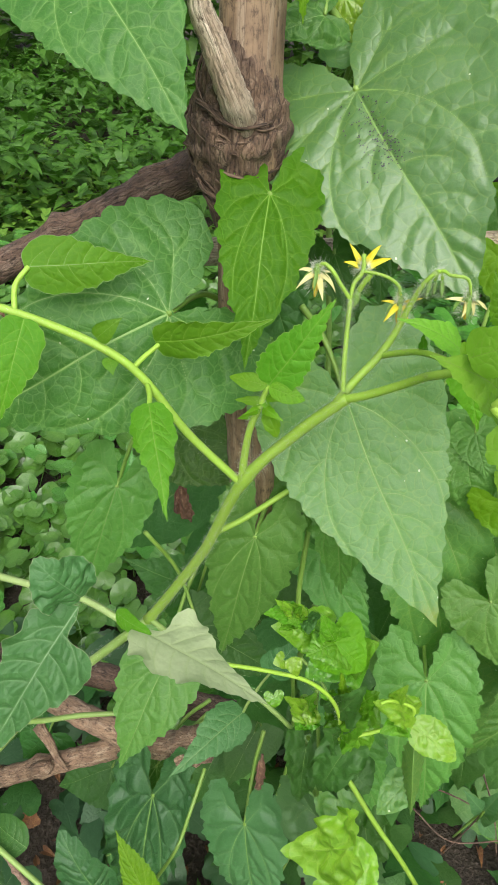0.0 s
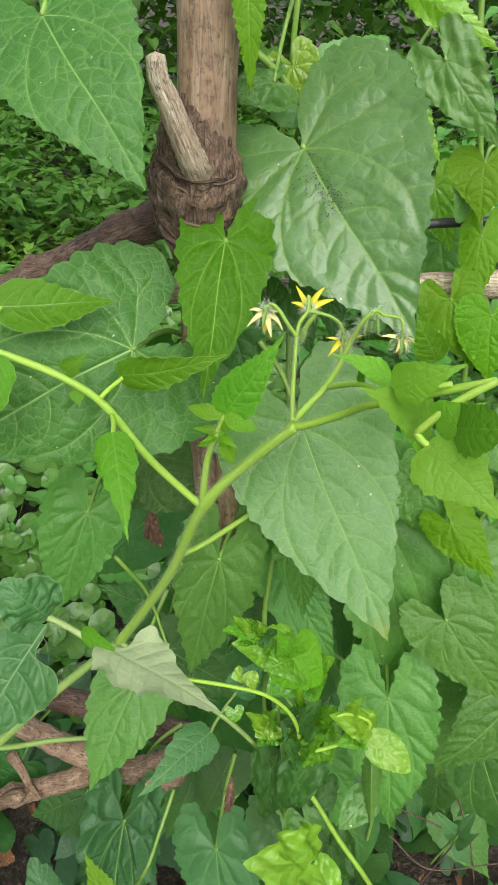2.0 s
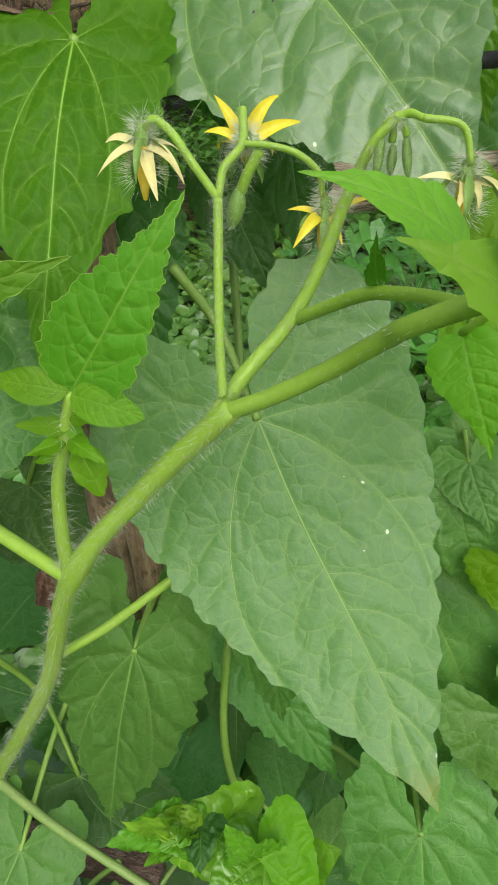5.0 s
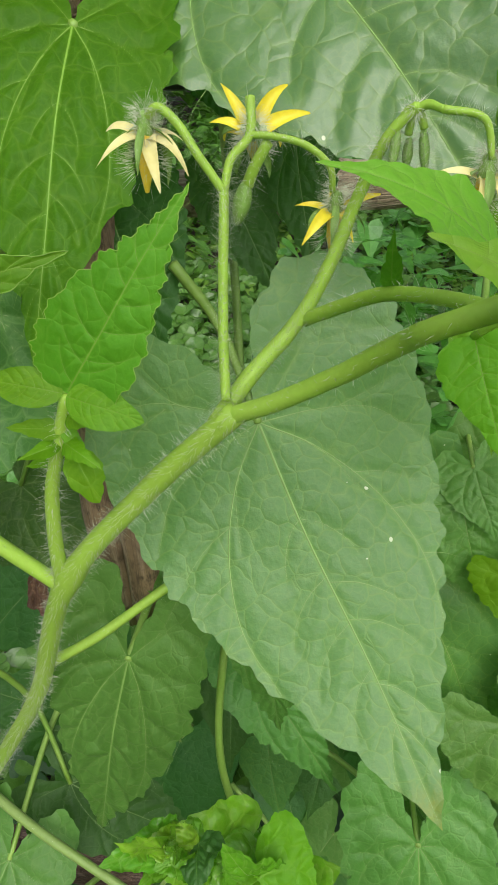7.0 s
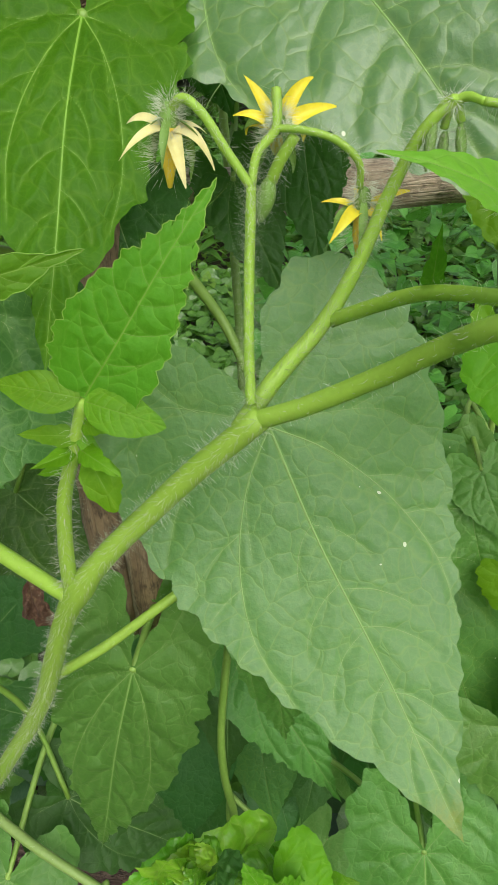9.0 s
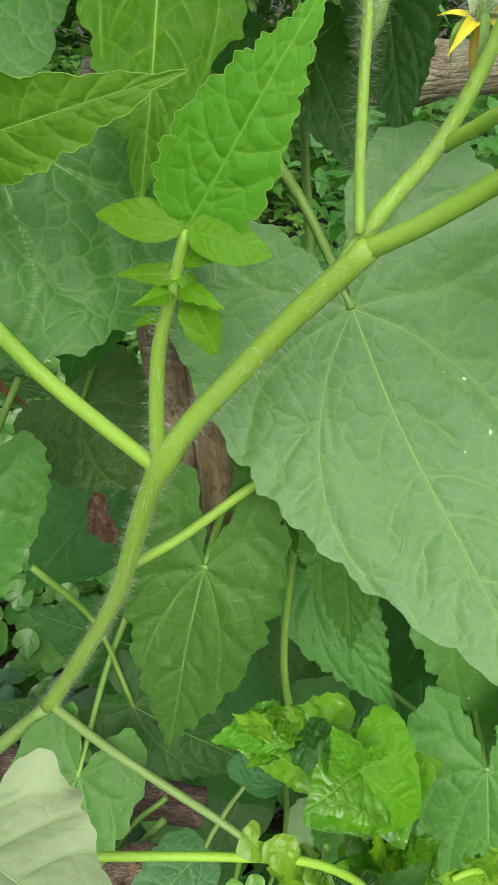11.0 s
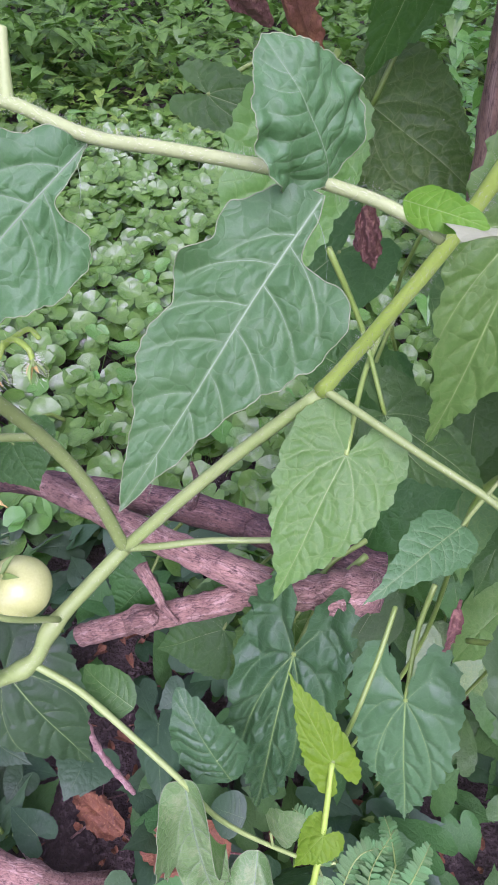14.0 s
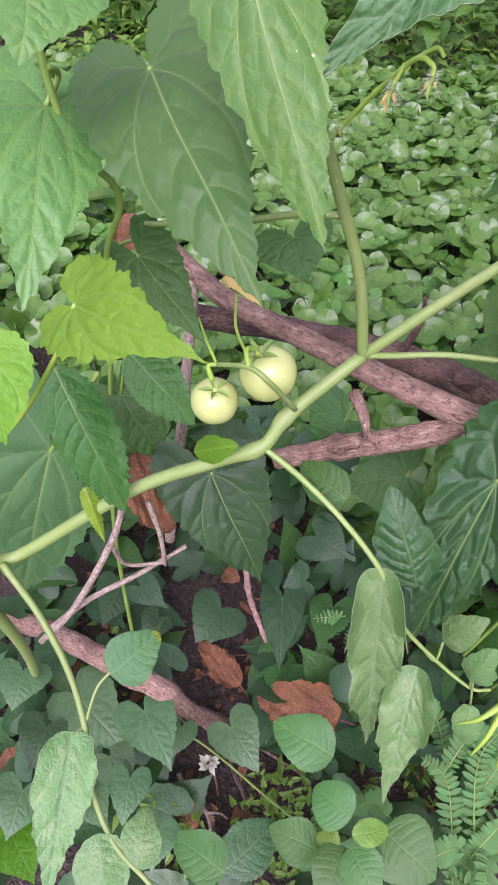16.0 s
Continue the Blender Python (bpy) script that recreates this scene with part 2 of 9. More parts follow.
M = {
    "mature": leaf_material("mature_vine_leaf", (0.072, 0.203, 0.038), (0.094, 0.240, 0.048), (0.165, 0.31, 0.055), 0.42, 0.24, spots=0.9, gloss=0.48, bumps=0.20),
    "mid": leaf_material("green_vine_leaf", (0.078, 0.222, 0.033), (0.104, 0.266, 0.048), (0.16, 0.32, 0.07), 0.46, 0.34, gloss=0.36),
    # Shaded copy of the vine leaf: the shade is put into its base colour.
    "shade": leaf_material("shaded_vine_leaf", (0.030, 0.106, 0.017), (0.043, 0.137, 0.024), (0.075, 0.18, 0.042), 0.48, 0.30),
    "deep": leaf_material("deep_green_vine_leaf", (0.043, 0.122, 0.018), (0.060, 0.152, 0.026), (0.15, 0.27, 0.065), 0.42, 0.26, spots=0.8, gloss=0.25),
    "ivy": leaf_material("light_ivy_leaf", (0.050, 0.132, 0.042), (0.070, 0.164, 0.056), (0.13, 0.25, 0.10), 0.42, 0.24, gloss=0.4, bumps=0.14, lines=0.22),
    # Ivy leaf darkened in colour to stand for the deep shade under the plants.
    "ivy_shaded": leaf_material("shaded_ivy_leaf", (0.022, 0.068, 0.022), (0.036, 0.094, 0.032), (0.06, 0.13, 0.05), 0.45, 0.2, gloss=0.3, bumps=0.14, lines=0.22),
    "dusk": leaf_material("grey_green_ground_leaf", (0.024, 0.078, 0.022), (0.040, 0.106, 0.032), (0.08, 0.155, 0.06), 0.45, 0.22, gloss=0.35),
    "young": leaf_material("young_vine_leaf", (0.046, 0.152, 0.003), (0.064, 0.186, 0.005), (0.125, 0.27, 0.02), 0.5, 0.36, gloss=0.15),
    # Lit copy of the young leaf; backlit brightness sits in its base colour.
    "lit": leaf_material("lit_leaf", (0.090, 0.246, 0.005), (0.122, 0.290, 0.008), (0.17, 0.34, 0.02), 0.46, 0.36, net=230.0, bumps=0.22, gloss=0.16, lines=0.3),
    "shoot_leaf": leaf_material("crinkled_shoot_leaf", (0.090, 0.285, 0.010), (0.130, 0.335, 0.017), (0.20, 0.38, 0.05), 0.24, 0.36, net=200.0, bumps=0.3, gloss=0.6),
    # Pale green, raised further in colour to offset shadow over the near leaflets.
    "fresh": leaf_material("pale_brightened_leaflet", (0.165, 0.410, 0.022), (0.215, 0.465, 0.036), (0.26, 0.46, 0.07), 0.45, 0.52, net=230.0, bumps=0.22, gloss=0.3, lines=0.3),
    "bright": leaf_material("bright_shoot_leaf", (0.165, 0.350, 0.014), (0.220, 0.410, 0.024), (0.30, 0.45, 0.06), 0.28, 0.40, net=180.0, bumps=0.28, gloss=0.5),
    "tomato": leaf_material("tomato_leaf", (0.068, 0.220, 0.008), (0.096, 0.266, 0.013), (0.15, 0.32, 0.03), 0.52, 0.32, net=230.0, bumps=0.25, gloss=0.16, lines=0.3),
    "grey": leaf_material("old_tomato_leaf", (0.044, 0.136, 0.037), (0.061, 0.170, 0.048), (0.13, 0.24, 0.095), 0.48, 0.2, net=210.0, bumps=0.28, gloss=0.28, lines=0.25),
    "sick": leaf_material("mottled_tomato_leaf", (0.090, 0.235, 0.055), (0.155, 0.320, 0.095), (0.24, 0.37, 0.16), 0.42, 0.3, net=240.0, bumps=0.35, mottle=0.38, gloss=0.4),
    "under": leaf_material("leaf_underside", (0.44, 0.55, 0.29), (0.49, 0.59, 0.34), (0.34, 0.45, 0.18), 0.65, 0.35, net=200.0, bumps=0.12, lines=0.10),
    "cover": leaf_material("ground_cover_leaf", (0.044, 0.170, 0.020), (0.105, 0.290, 0.040), (0.16, 0.34, 0.07), 0.27, 0.26, net=120.0, gloss=0.5, bumps=0.10),
    "under_growth": leaf_material("far_undergrowth_leaf", (0.034, 0.112, 0.014), (0.082, 0.212, 0.028), (0.08, 0.18, 0.03), 0.4, 0.25, net=60.0),
    "herb_bright": leaf_material("bright_creeper_leaf", (0.085, 0.205, 0.020), (0.150, 0.290, 0.036), (0.20, 0.34, 0.06), 0.4, 0.3, net=80.0),
    "herb": leaf_material("serrate_herb_leaf", (0.046, 0.150, 0.030), (0.068, 0.190, 0.042), (0.12, 0.25, 0.075), 0.45, 0.26, gloss=0.3, bumps=0.10, lines=0.18),
    # Glossier vine leaf; its base is also tinted bluish for reflected sky.
    "glossy": leaf_material("sky_tinted_shiny_leaf", (0.068, 0.190, 0.047), (0.088, 0.226, 0.058), (0.165, 0.31, 0.060), 0.34, 0.22, spots=0.9, gloss=0.62, bumps=0.18),
    "fern": leaf_material("fern_leaf", (0.070, 0.200, 0.050), (0.098, 0.245, 0.066), (0.12, 0.25, 0.06), 0.5, 0.3, gloss=0.2, bumps=0.08, lines=0.1),
    "stem": plain_material("tomato_stem", (0.365, 0.610, 0.065), (0.420, 0.650, 0.095), 0.48, 25, 900, 0.3, 0.0004, through=0.36),
    "vine_stem": plain_material("vine_stem", (0.14, 0.27, 0.03), (0.21, 0.34, 0.06), 0.5, 60, 900, 0.3, 0.0004),
    "shoot": plain_material("yellow_green_shoot", (0.27, 0.49, 0.035), (0.34, 0.54, 0.06), 0.5, 60, 900, 0.3, 0.0003, through=0.15),
    "vein": plain_material("leaf_vein", (0.145, 0.28, 0.055), (0.17, 0.305, 0.065), 0.5, 80, 900, 0.2, 0.0002),
    "vein_bright": plain_material("young_leaf_vein", (0.13, 0.285, 0.016), (0.155, 0.315, 0.022), 0.5, 80, 900, 0.2, 0.0002),
    "vein_pale": plain_material("pale_leaf_vein", (0.125, 0.232, 0.092), (0.15, 0.26, 0.11), 0.6, 80, 900, 0.2, 0.0002),
    "vein_under": plain_material("underside_vein", (0.33, 0.44, 0.17), (0.36, 0.47, 0.20), 0.6, 80, 900, 0.2, 0.0002),
    "margin": plain_material("pale_leaf_margin", (0.13, 0.21, 0.075), (0.17, 0.24, 0.095), 0.6, 80, 900, 0.2, 0.0002),
    "stem_pale": plain_material("pale_downy_stem", (0.29, 0.42, 0.125), (0.34, 0.46, 0.16), 0.6, 25, 900, 0.3, 0.0004, through=0.15),
    "stem_low": plain_material("lower_tomato_stem", (0.215, 0.345, 0.075), (0.265, 0.385, 0.105), 0.5, 25, 900, 0.3, 0.0004, through=0.15),
    "fibre": rod_material("dark_sheath_fibre", (0.155, 0.098, 0.058), (0.075, 0.046, 0.030), (0.26, 0.19, 0.125), 0.9, 300, 0.08, 1.0),
    "hair": plain_material("stem_hair", (0.62, 0.68, 0.50), (0.72, 0.76, 0.60), 0.6, 80, 900, 0.0, 0.0001, through=0.4),
    "petal": plain_material("yellow_petal", (0.78, 0.64, 0.02), (0.85, 0.74, 0.05), 0.5, 120, 900, 0.4, 0.0003, through=0.3),
    "petal_pale": plain_material("faded_petal", (0.80, 0.72, 0.26), (0.86, 0.80, 0.45), 0.6, 120, 900, 0.4, 0.0003, through=0.3),
    "anther": plain_material("anther_cone", (0.75, 0.50, 0.03), (0.82, 0.60, 0.05), 0.5, 200, 900, 0.3, 0.0002),
    "sepal": plain_material("hairy_sepal", (0.155, 0.30, 0.045), (0.215, 0.37, 0.075), 0.6, 200, 1200, 0.5, 0.0004, through=0.15),
    "bract": plain_material("papery_bract", (0.40, 0.44, 0.30), (0.50, 0.52, 0.38), 0.7, 120, 900, 0.4, 0.0004, through=0.3),
    "withered": plain_material("withered_petal", (0.58, 0.42, 0.09), (0.62, 0.50, 0.16), 0.7, 200, 900, 0.5, 0.0004, through=0.2),
    "tomato_skin": plain_material("green_tomato_skin", (0.45, 0.56, 0.15), (0.53, 0.63, 0.21), 0.20, 50, 900, 0.05, 0.0002),
    "bamboo": rod_material("weathered_bamboo", (0.28, 0.190, 0.110), (0.165, 0.105, 0.062), (0.38, 0.30, 0.21), 0.65, 280, 0.05, 0.35),
    "bark": rod_material("dead_branch_bark", (0.34, 0.220, 0.140), (0.19, 0.115, 0.072), (0.50, 0.385, 0.275), 0.85, 330, 0.22, 1.0),
    "bark_dark": rod_material("dark_branch_bark", (0.19, 0.115, 0.075), (0.08, 0.046, 0.032), (0.30, 0.215, 0.16), 0.8, 330, 0.22, 1.0),
    "stub": rod_material("pale_dead_wood", (0.50, 0.42, 0.31), (0.29, 0.22, 0.145), (0.65, 0.57, 0.44), 0.8, 380, 0.06, 0.8),
    "dry": plain_material("dry_brown_leaf", (0.20, 0.10, 0.06), (0.12, 0.06, 0.04), 0.8, 60, 400, 0.8, 0.002, c3=(0.30, 0.18, 0.10), through=0.1),
    "rust": plain_material("rust_red_leaf", (0.26, 0.112, 0.036), (0.14, 0.062, 0.026), 0.75, 60, 400, 0.7, 0.002, c3=(0.32, 0.17, 0.055), through=0.1),
    "pod": rod_material("dry_seed_pod", (0.44, 0.28, 0.21), (0.30, 0.18, 0.13), (0.55, 0.40, 0.33), 0.75, 300, 0.6, 0.8),
    "wire": plain_material("black_wire", (0.02, 0.02, 0.022), (0.035, 0.035, 0.035), 0.5, 80, 600, 0.3, 0.0003),
    "soil": plain_material("dark_soil", (0.034, 0.025, 0.017), (0.066, 0.049, 0.033), 0.95, 14, 160, 1.0, 0.012, c3=(0.12, 0.095, 0.075)),
}

# ---- mesh helpers ----


def world_of(ob):
    m = ob.matrix_basis.copy()
    while ob.parent:
        ob = ob.parent
        m = ob.matrix_basis @ m
    return m


def mesh_object(name, verts, faces, material, parent=None, label="", smooth=True, m=None, vein=None, rod=None, burn=None):
    me = bpy.data.meshes.new(name)
    me.from_pydata([tuple(map(float, v)) for v in verts], [], [tuple(map(int, f)) for f in faces])
    me.materials.append(M[material])
    if smooth:
        me.polygons.foreach_set("use_smooth", [True] * len(me.polygons))
    if vein is not None:
        me.attributes.new("vein", "FLOAT", "POINT").data.foreach_set("value", np.asarray(vein, dtype=np.float32))
    if burn is not None:
        me.attributes.new("burn", "FLOAT", "POINT").data.foreach_set("value", np.asarray(burn, dtype=np.float32))
    if rod is not None:
        me.attributes.new("rod", "FLOAT_VECTOR", "POINT").data.foreach_set("vector", np.asarray(rod, dtype=np.float32).ravel())
    me.update()
    ob = new(name, me)
    if m is not None:
        ob.matrix_world = m
    if parent:
        ob.parent = parent
        if m is not None:
            ob.matrix_basis = world_of(parent).inverted() @ m
    if label:
        tagged(ob, label)
    return ob


def thing(name, at, label, category, group="", kind=""):
    e = new(name)
    e.empty_display_size = 0.02
    e.matrix_world = Matrix.Translation(at)
    return tagged(e, label, category, group, kind)


def catmull(pts, n):
    """A smooth line through the points, n steps between each two."""
    p = np.array(pts, float)
    p = np.vstack([2 * p[0] - p[1], p, 2 * p[-1] - p[-2]])
    out = []
    for i in range(1, len(p) - 2):
        for k in range(n):
            u = k / n
            out.append(0.5 * (2 * p[i] + (p[i + 1] - p[i - 1]) * u + (2 * p[i - 1] - 5 * p[i] + 4 * p[i + 1] - p[i + 2]) * u * u
                              + (3 * p[i] - p[i - 1] - 3 * p[i + 1] + p[i + 2]) * u ** 3))
    out.append(p[-2])
    return np.array(out)


ROD = []


def sweep(line, radii, sides=10, bulge=0.0, seed=0, cap=True):
    """A tube along a line, with a radius for each point; bulge roughens it."""
    rng = np.random.RandomState(seed)
    line = np.asarray(line, float)
    tang = np.gradient(line, axis=0)
    tang /= np.linalg.norm(tang, axis=1)[:, None] + 1e-12
    up = np.array([0.31, 0.52, 0.79])
    verts, faces = [], []
    ROD.clear()
    along = np.concatenate([[0], np.cumsum(np.linalg.norm(np.diff(line, axis=0), axis=1))])
    a = np.arange(sides) * 2 * np.pi / sides
    off = rng.uniform(-1, 1, (len(line), sides)) * bulge
    lobes = 1 + bulge * 0.8 * np.sin(2 * a + rng.uniform(0, 6))
    s = np.cross(tang[0], up)
    s /= np.linalg.norm(s)
    for i, (c, t) in enumerate(zip(line, tang)):
        s = s - t * np.dot(s, t)
        s /= np.linalg.norm(s)
        b = np.cross(t, s)
        r = radii[i] * (lobes + off[i])
        verts += [c + s * (r[k] * math.cos(a[k])) + b * (r[k] * math.sin(a[k])) for k in range(sides)]
        ROD.extend((radii[i] * math.cos(x), radii[i] * math.sin(x), along[i]) for x in a)
    for i in range(len(line) - 1):
        for k in range(sides):
            faces.append((i * sides + k, i * sides + (k + 1) % sides, (i + 1) * sides + (k + 1) % sides, (i + 1) * sides + k))
    if cap:
        for i, end in ((0, -1), (len(line) - 1, 1)):
            verts.append(line[i] + tang[i] * end * radii[i] * 0.35)
            ROD.append((0, 0, along[i] + end * radii[i]))
            c = len(verts) - 1
            for k in range(sides):
                f = (i * sides + k, i * sides + (k + 1) % sides, c)
                faces.append(f if end > 0 else f[::-1])
    return verts, faces


def stalk(name, parent, pts, r0, r1, material="stem", label="", steps=6, sides=9, bulge=0.03, nodes=()):
    """A stem, petiole or branch through the points; nodes: shares of its length where it swells."""
    line = catmull(pts, steps)
    u = np.linspace(0, 1, len(line))
    rad = r0 + (r1 - r0) * u
    for c in nodes:
        rad = rad * (1 + 0.35 * np.exp(-((u - c) / 0.025) ** 2))
    org = world_of(parent).translation if parent else Vector(pts[0])
    v, f = sweep(line - np.array(org), rad, sides, bulge, len(pts))
    ob = mesh_object(name, v, f, material, parent, label, rod=ROD)
    if not parent:
        ob.matrix_world = Matrix.Translation(org)
    return ob


def hairs(parent, pts, r0, r1, count, length=0.0018, seed=1):
    """Fine standing hairs along a stem, as one part."""
    rng = np.random.RandomState(seed)
    line = catmull(pts, 8)
    org = np.array(world_of(parent).translation)
    verts, faces = [], []
    for _ in range(int(count * 1.45)):
        u = rng.uniform(0, len(line) - 1.001)
        i = int(u)
        c = line[i] + (line[i + 1] - line[i]) * (u - i)
        t = line[i + 1] - line[i]
        t /= np.linalg.norm(t) + 1e-12
        d = rng.normal(size=3)
        d -= t * np.dot(d, t)
        d /= np.linalg.norm(d)
        r = r0 + (r1 - r0) * u / len(line)
        s = np.cross(t, d) * 0.000032
        a, tip = c + d * r * 0.9, c + d * (r + length * 1.2 * rng.uniform(0.3, 1.1)) + rng.normal(size=3) * 0.0006
        mid = (a + tip) / 2 + rng.normal(size=3) * 0.00012
        q = len(verts)
        verts += [a - s - org, a + s - org, mid - s * 0.7 - org, mid + s * 0.7 - org, tip - org]
        faces += [(q, q + 1, q + 3, q + 2), (q + 2, q + 3, q + 4)]
    return tagged(mesh_object("stem_hair", verts, faces, "hair", parent, "fine white hairs on the stem"), kind="stuff")


# ---- leaves ----
HEART = [(0, 1.0), (0.03, 0.95), (0.09, 0.88), (0.21, 0.78), (0.43, 0.64), (0.69, 0.465), (0.89, 0.27), (1.0, 0.06), (0.98, -0.11), (0.85, -0.24), (0.63, -0.315), (0.40, -0.31), (0.21, -0.22), (0.08, -0.10), (0.015, -0.02)]
BROAD = [(0, 1.0), (0.05, 0.95), (0.15, 0.87), (0.34, 0.73), (0.58, 0.55), (0.80, 0.36), (0.95, 0.16), (1.0, -0.02), (0.94, -0.17), (0.74, -0.29), (0.46, -0.31), (0.20, -0.22), (0.06, -0.10), (0.015, -0.02)]
ROUND = [(0, 1.0), (0.14, 0.93), (0.33, 0.80), (0.58, 0.60), (0.82, 0.36), (0.97, 0.10), (1.0, -0.08), (0.86, -0.24), (0.58, -0.31), (0.28, -0.26), (0.10, -0.13), (0.015, -0.02)]
LANCE = [(0, 1.0), (0.10, 0.93), (0.30, 0.82), (0.58, 0.66), (0.86, 0.48), (1.0, 0.30), (0.90, 0.14), (0.58, 0.035), (0.20, 0.0), (0.015, -0.01)]
OVAL = [(0, 1.0), (0.22, 0.95), (0.52, 0.82), (0.84, 0.62), (1.0, 0.42), (0.92, 0.22), (0.60, 0.07), (0.25, 0.01), (0.015, -0.01)]
OVATE = [(0, 1.0), (0.05, 0.95), (0.16, 0.85), (0.38, 0.70), (0.68, 0.52), (0.92, 0.36), (1.0, 0.24), (0.95, 0.12), (0.74, 0.03), (0.40, -0.01), (0.015, -0.01)]
LOBED = ([(0, 1.0), (0.14, 0.92), (0.33, 0.80), (0.43, 0.74), (0.62, 0.66), (0.86, 0.56), (0.83, 0.50), (0.82, 0.44), (1.0, 0.35), (0.93, 0.29), (0.76, 0.24), (0.86, 0.14), (0.62, 0.09), (0.40, 0.02), (0.015, -0.01)],
         [(0, 1.0), (0.12, 0.90), (0.30, 0.74), (0.46, 0.59), (0.68, 0.46), (0.92, 0.34), (0.96, 0.23), (0.78, 0.16), (0.45, 0.165), (0.18, 0.15), (0.10, 0.06), (0.015, -0.01)])


def leaf_flat(shape, length, width, teeth, tooth, rng, m, rings):
    """The rim of a flat leaf, smooth and toothed: base at the origin, tip at (0, length)."""
    sides = []
    for s in (1, -1):
        c = catmull((shape if isinstance(shape, list) else shape[s < 0]), 12)
        d = np.concatenate([[0], np.cumsum(np.linalg.norm(np.diff(c * [width / 2, length], axis=0), axis=1))])
        w = np.linspace(0, d[-1], m)
        p = np.stack([np.interp(w, d, c[:, 0]) * width / 2, np.interp(w, d, c[:, 1]) * length], 1)
        u = w / d[-1]
        n = np.gradient(p, axis=0)
        n = np.stack([-n[:, 1], n[:, 0]], 1)
        n /= np.linalg.norm(n, axis=1)[:, None] + 1e-12
        ph = u * teeth + 0.35 * np.sin(u * teeth * 0.9 + rng.uniform(0, 6))
        saw = (1 - np.abs(2 * ((ph % 1.0) ** 0.75) - 1)) ** 0.8
        saw = saw + 0.22 * np.sin(2 * np.pi * (2.6 * ph + rng.uniform(0, 1))) * rng.uniform(0.4, 1.0)
        amp = tooth * length * np.sin(np.pi * np.clip(u, 0, 1)) ** 0.4 * (0.65 + 0.5 * np.sin(ph * 0.77 + rng.uniform(0, 6)) ** 2)
        out = np.sign(np.sum(n * (p - [0, 0.3 * length]), axis=1))[:, None]
        bulge = 1 + 0.05 * np.sin(u * 5 + rng.uniform(0, 6))[:, None] * np.sin(np.pi * u)[:, None]
        cut = p + n * out * (amp * (saw - 0.5))[:, None] * (u > 0.01)[:, None] * (u < 0.99)[:, None]
        pair = []
        for q in (p * bulge, cut * bulge):
            q[:, 0] = np.maximum(q[:, 0], 0.0006 * length) * s
            q[0, 0] = 0
            pair.append(q)
        sides.append(pair)
    return [np.vstack([sides[0][k][::-1], sides[1][k][1:]]) for k in (0, 1)]


def vein_lines(shape, length, width, palmate, rng):
    """The main veins of the leaf, as lines from thick to thin: (points, width share)."""
    hw = width / 2
    j = lambda a: rng.uniform(-a, a)
    out = [([(0, 0), (0.015 * hw, 0.3 * length), (-0.015 * hw, 0.65 * length), (0, 0.98 * length)], 1.0)]
    for s in (1, -1):
        def line(pts, w):
            out.append(([(x * hw * s, y * length) for x, y in pts], w))
        if palmate:
            k = 1 + j(0.12)
            line([(0, 0), (0.24 * k, 0.11), (0.44 * k, 0.27), (0.53 * k, 0.45), (0.47 * k, 0.62)], 0.62)
            line([(0, 0), (0.34, 0.02 + j(0.02)), (0.64, 0.08), (0.84, 0.19 + j(0.03))], 0.36)
            line([(0, 0), (0.28, -0.09), (0.55, -0.15), (0.80, -0.12 + j(0.03))], 0.26)
            for a, b, dx, dy in ((0.20, 0.09, 0.20, 0.20), (0.36, 0.20, 0.38, 0.08), (0.47, 0.32, 0.33, 0.07), (0.53, 0.45, 0.22, 0.07), (0.44, 0.04, 0.34, 0.00), (0.42, -0.12, 0.36, 0.06), (0.30, -0.095, 0.20, -0.14)):
                dx, dy, a = dx * (1 + j(0.2)), dy + j(0.025), a * k
                line([(a, b), (a + dx * 0.5, b + dy * 0.35), (a + dx, b + dy)], 0.20)
            for a, dx in ((0.24, 0.22), (0.40, 0.34), (0.55, 0.32), (0.68, 0.22), (0.80, 0.12)):
                a += j(0.035)
                line([(0, a), (dx * 0.45, a + 0.03), (dx * 0.85, a + 0.085), (dx, a + 0.13)], 0.24)
            for a, b, dx, dy in ((0.10, 0.10, 0.18, 0.02), (0.02, 0.15, 0.26, 0.02), (0.02, 0.31, 0.40, 0.00), (0.02, 0.47, 0.42, 0.02), (0.62, 0.22, 0.16, 0.11), (0.70, 0.28, 0.20, -0.05), (0.66, 0.40, 0.12, 0.09),
                                 (0.58, 0.52, 0.16, -0.06), (0.62, 0.05, 0.24, -0.07), (0.50, -0.14, 0.10, -0.12), (0.28, 0.30, 0.10, 0.12), (0.20, 0.42, 0.12, 0.13), (0.16, 0.58, 0.14, 0.10), (0.12, 0.70, 0.12, 0.08), (0.66, -0.10, 0.18, 0.10)):
                dx, dy, a, b = dx * (1 + j(0.3)), dy + j(0.03), a * k, b + j(0.03)
                line([(a, b), (a + dx * 0.3, b + dy * 0.7 + j(0.02)), (a + dx * 0.7, b + dy * 0.6 + j(0.02)), (a + dx, b + dy)], 0.13)
        else:
            for a, dx in ((0.07, 0.60), (0.17, 0.82), (0.29, 0.86), (0.42, 0.76), (0.55, 0.58), (0.67, 0.42), (0.80, 0.22)):
                a += 0.025 * s + j(0.02)
                line([(0, a), (dx * 0.35, a + 0.03), (dx * 0.72, a + 0.085), (dx, a + 0.155)], 0.34)
                for q, v in ((0.25, 0.022), (0.5, 0.055), (0.75, 0.095)):
                    q += j(0.08)
                    line([(dx * q, a + v), (dx * (q + 0.10), a + v + 0.05 + j(0.02)), (dx * (q + 0.08), a + v + 0.085)], 0.12)
    return out


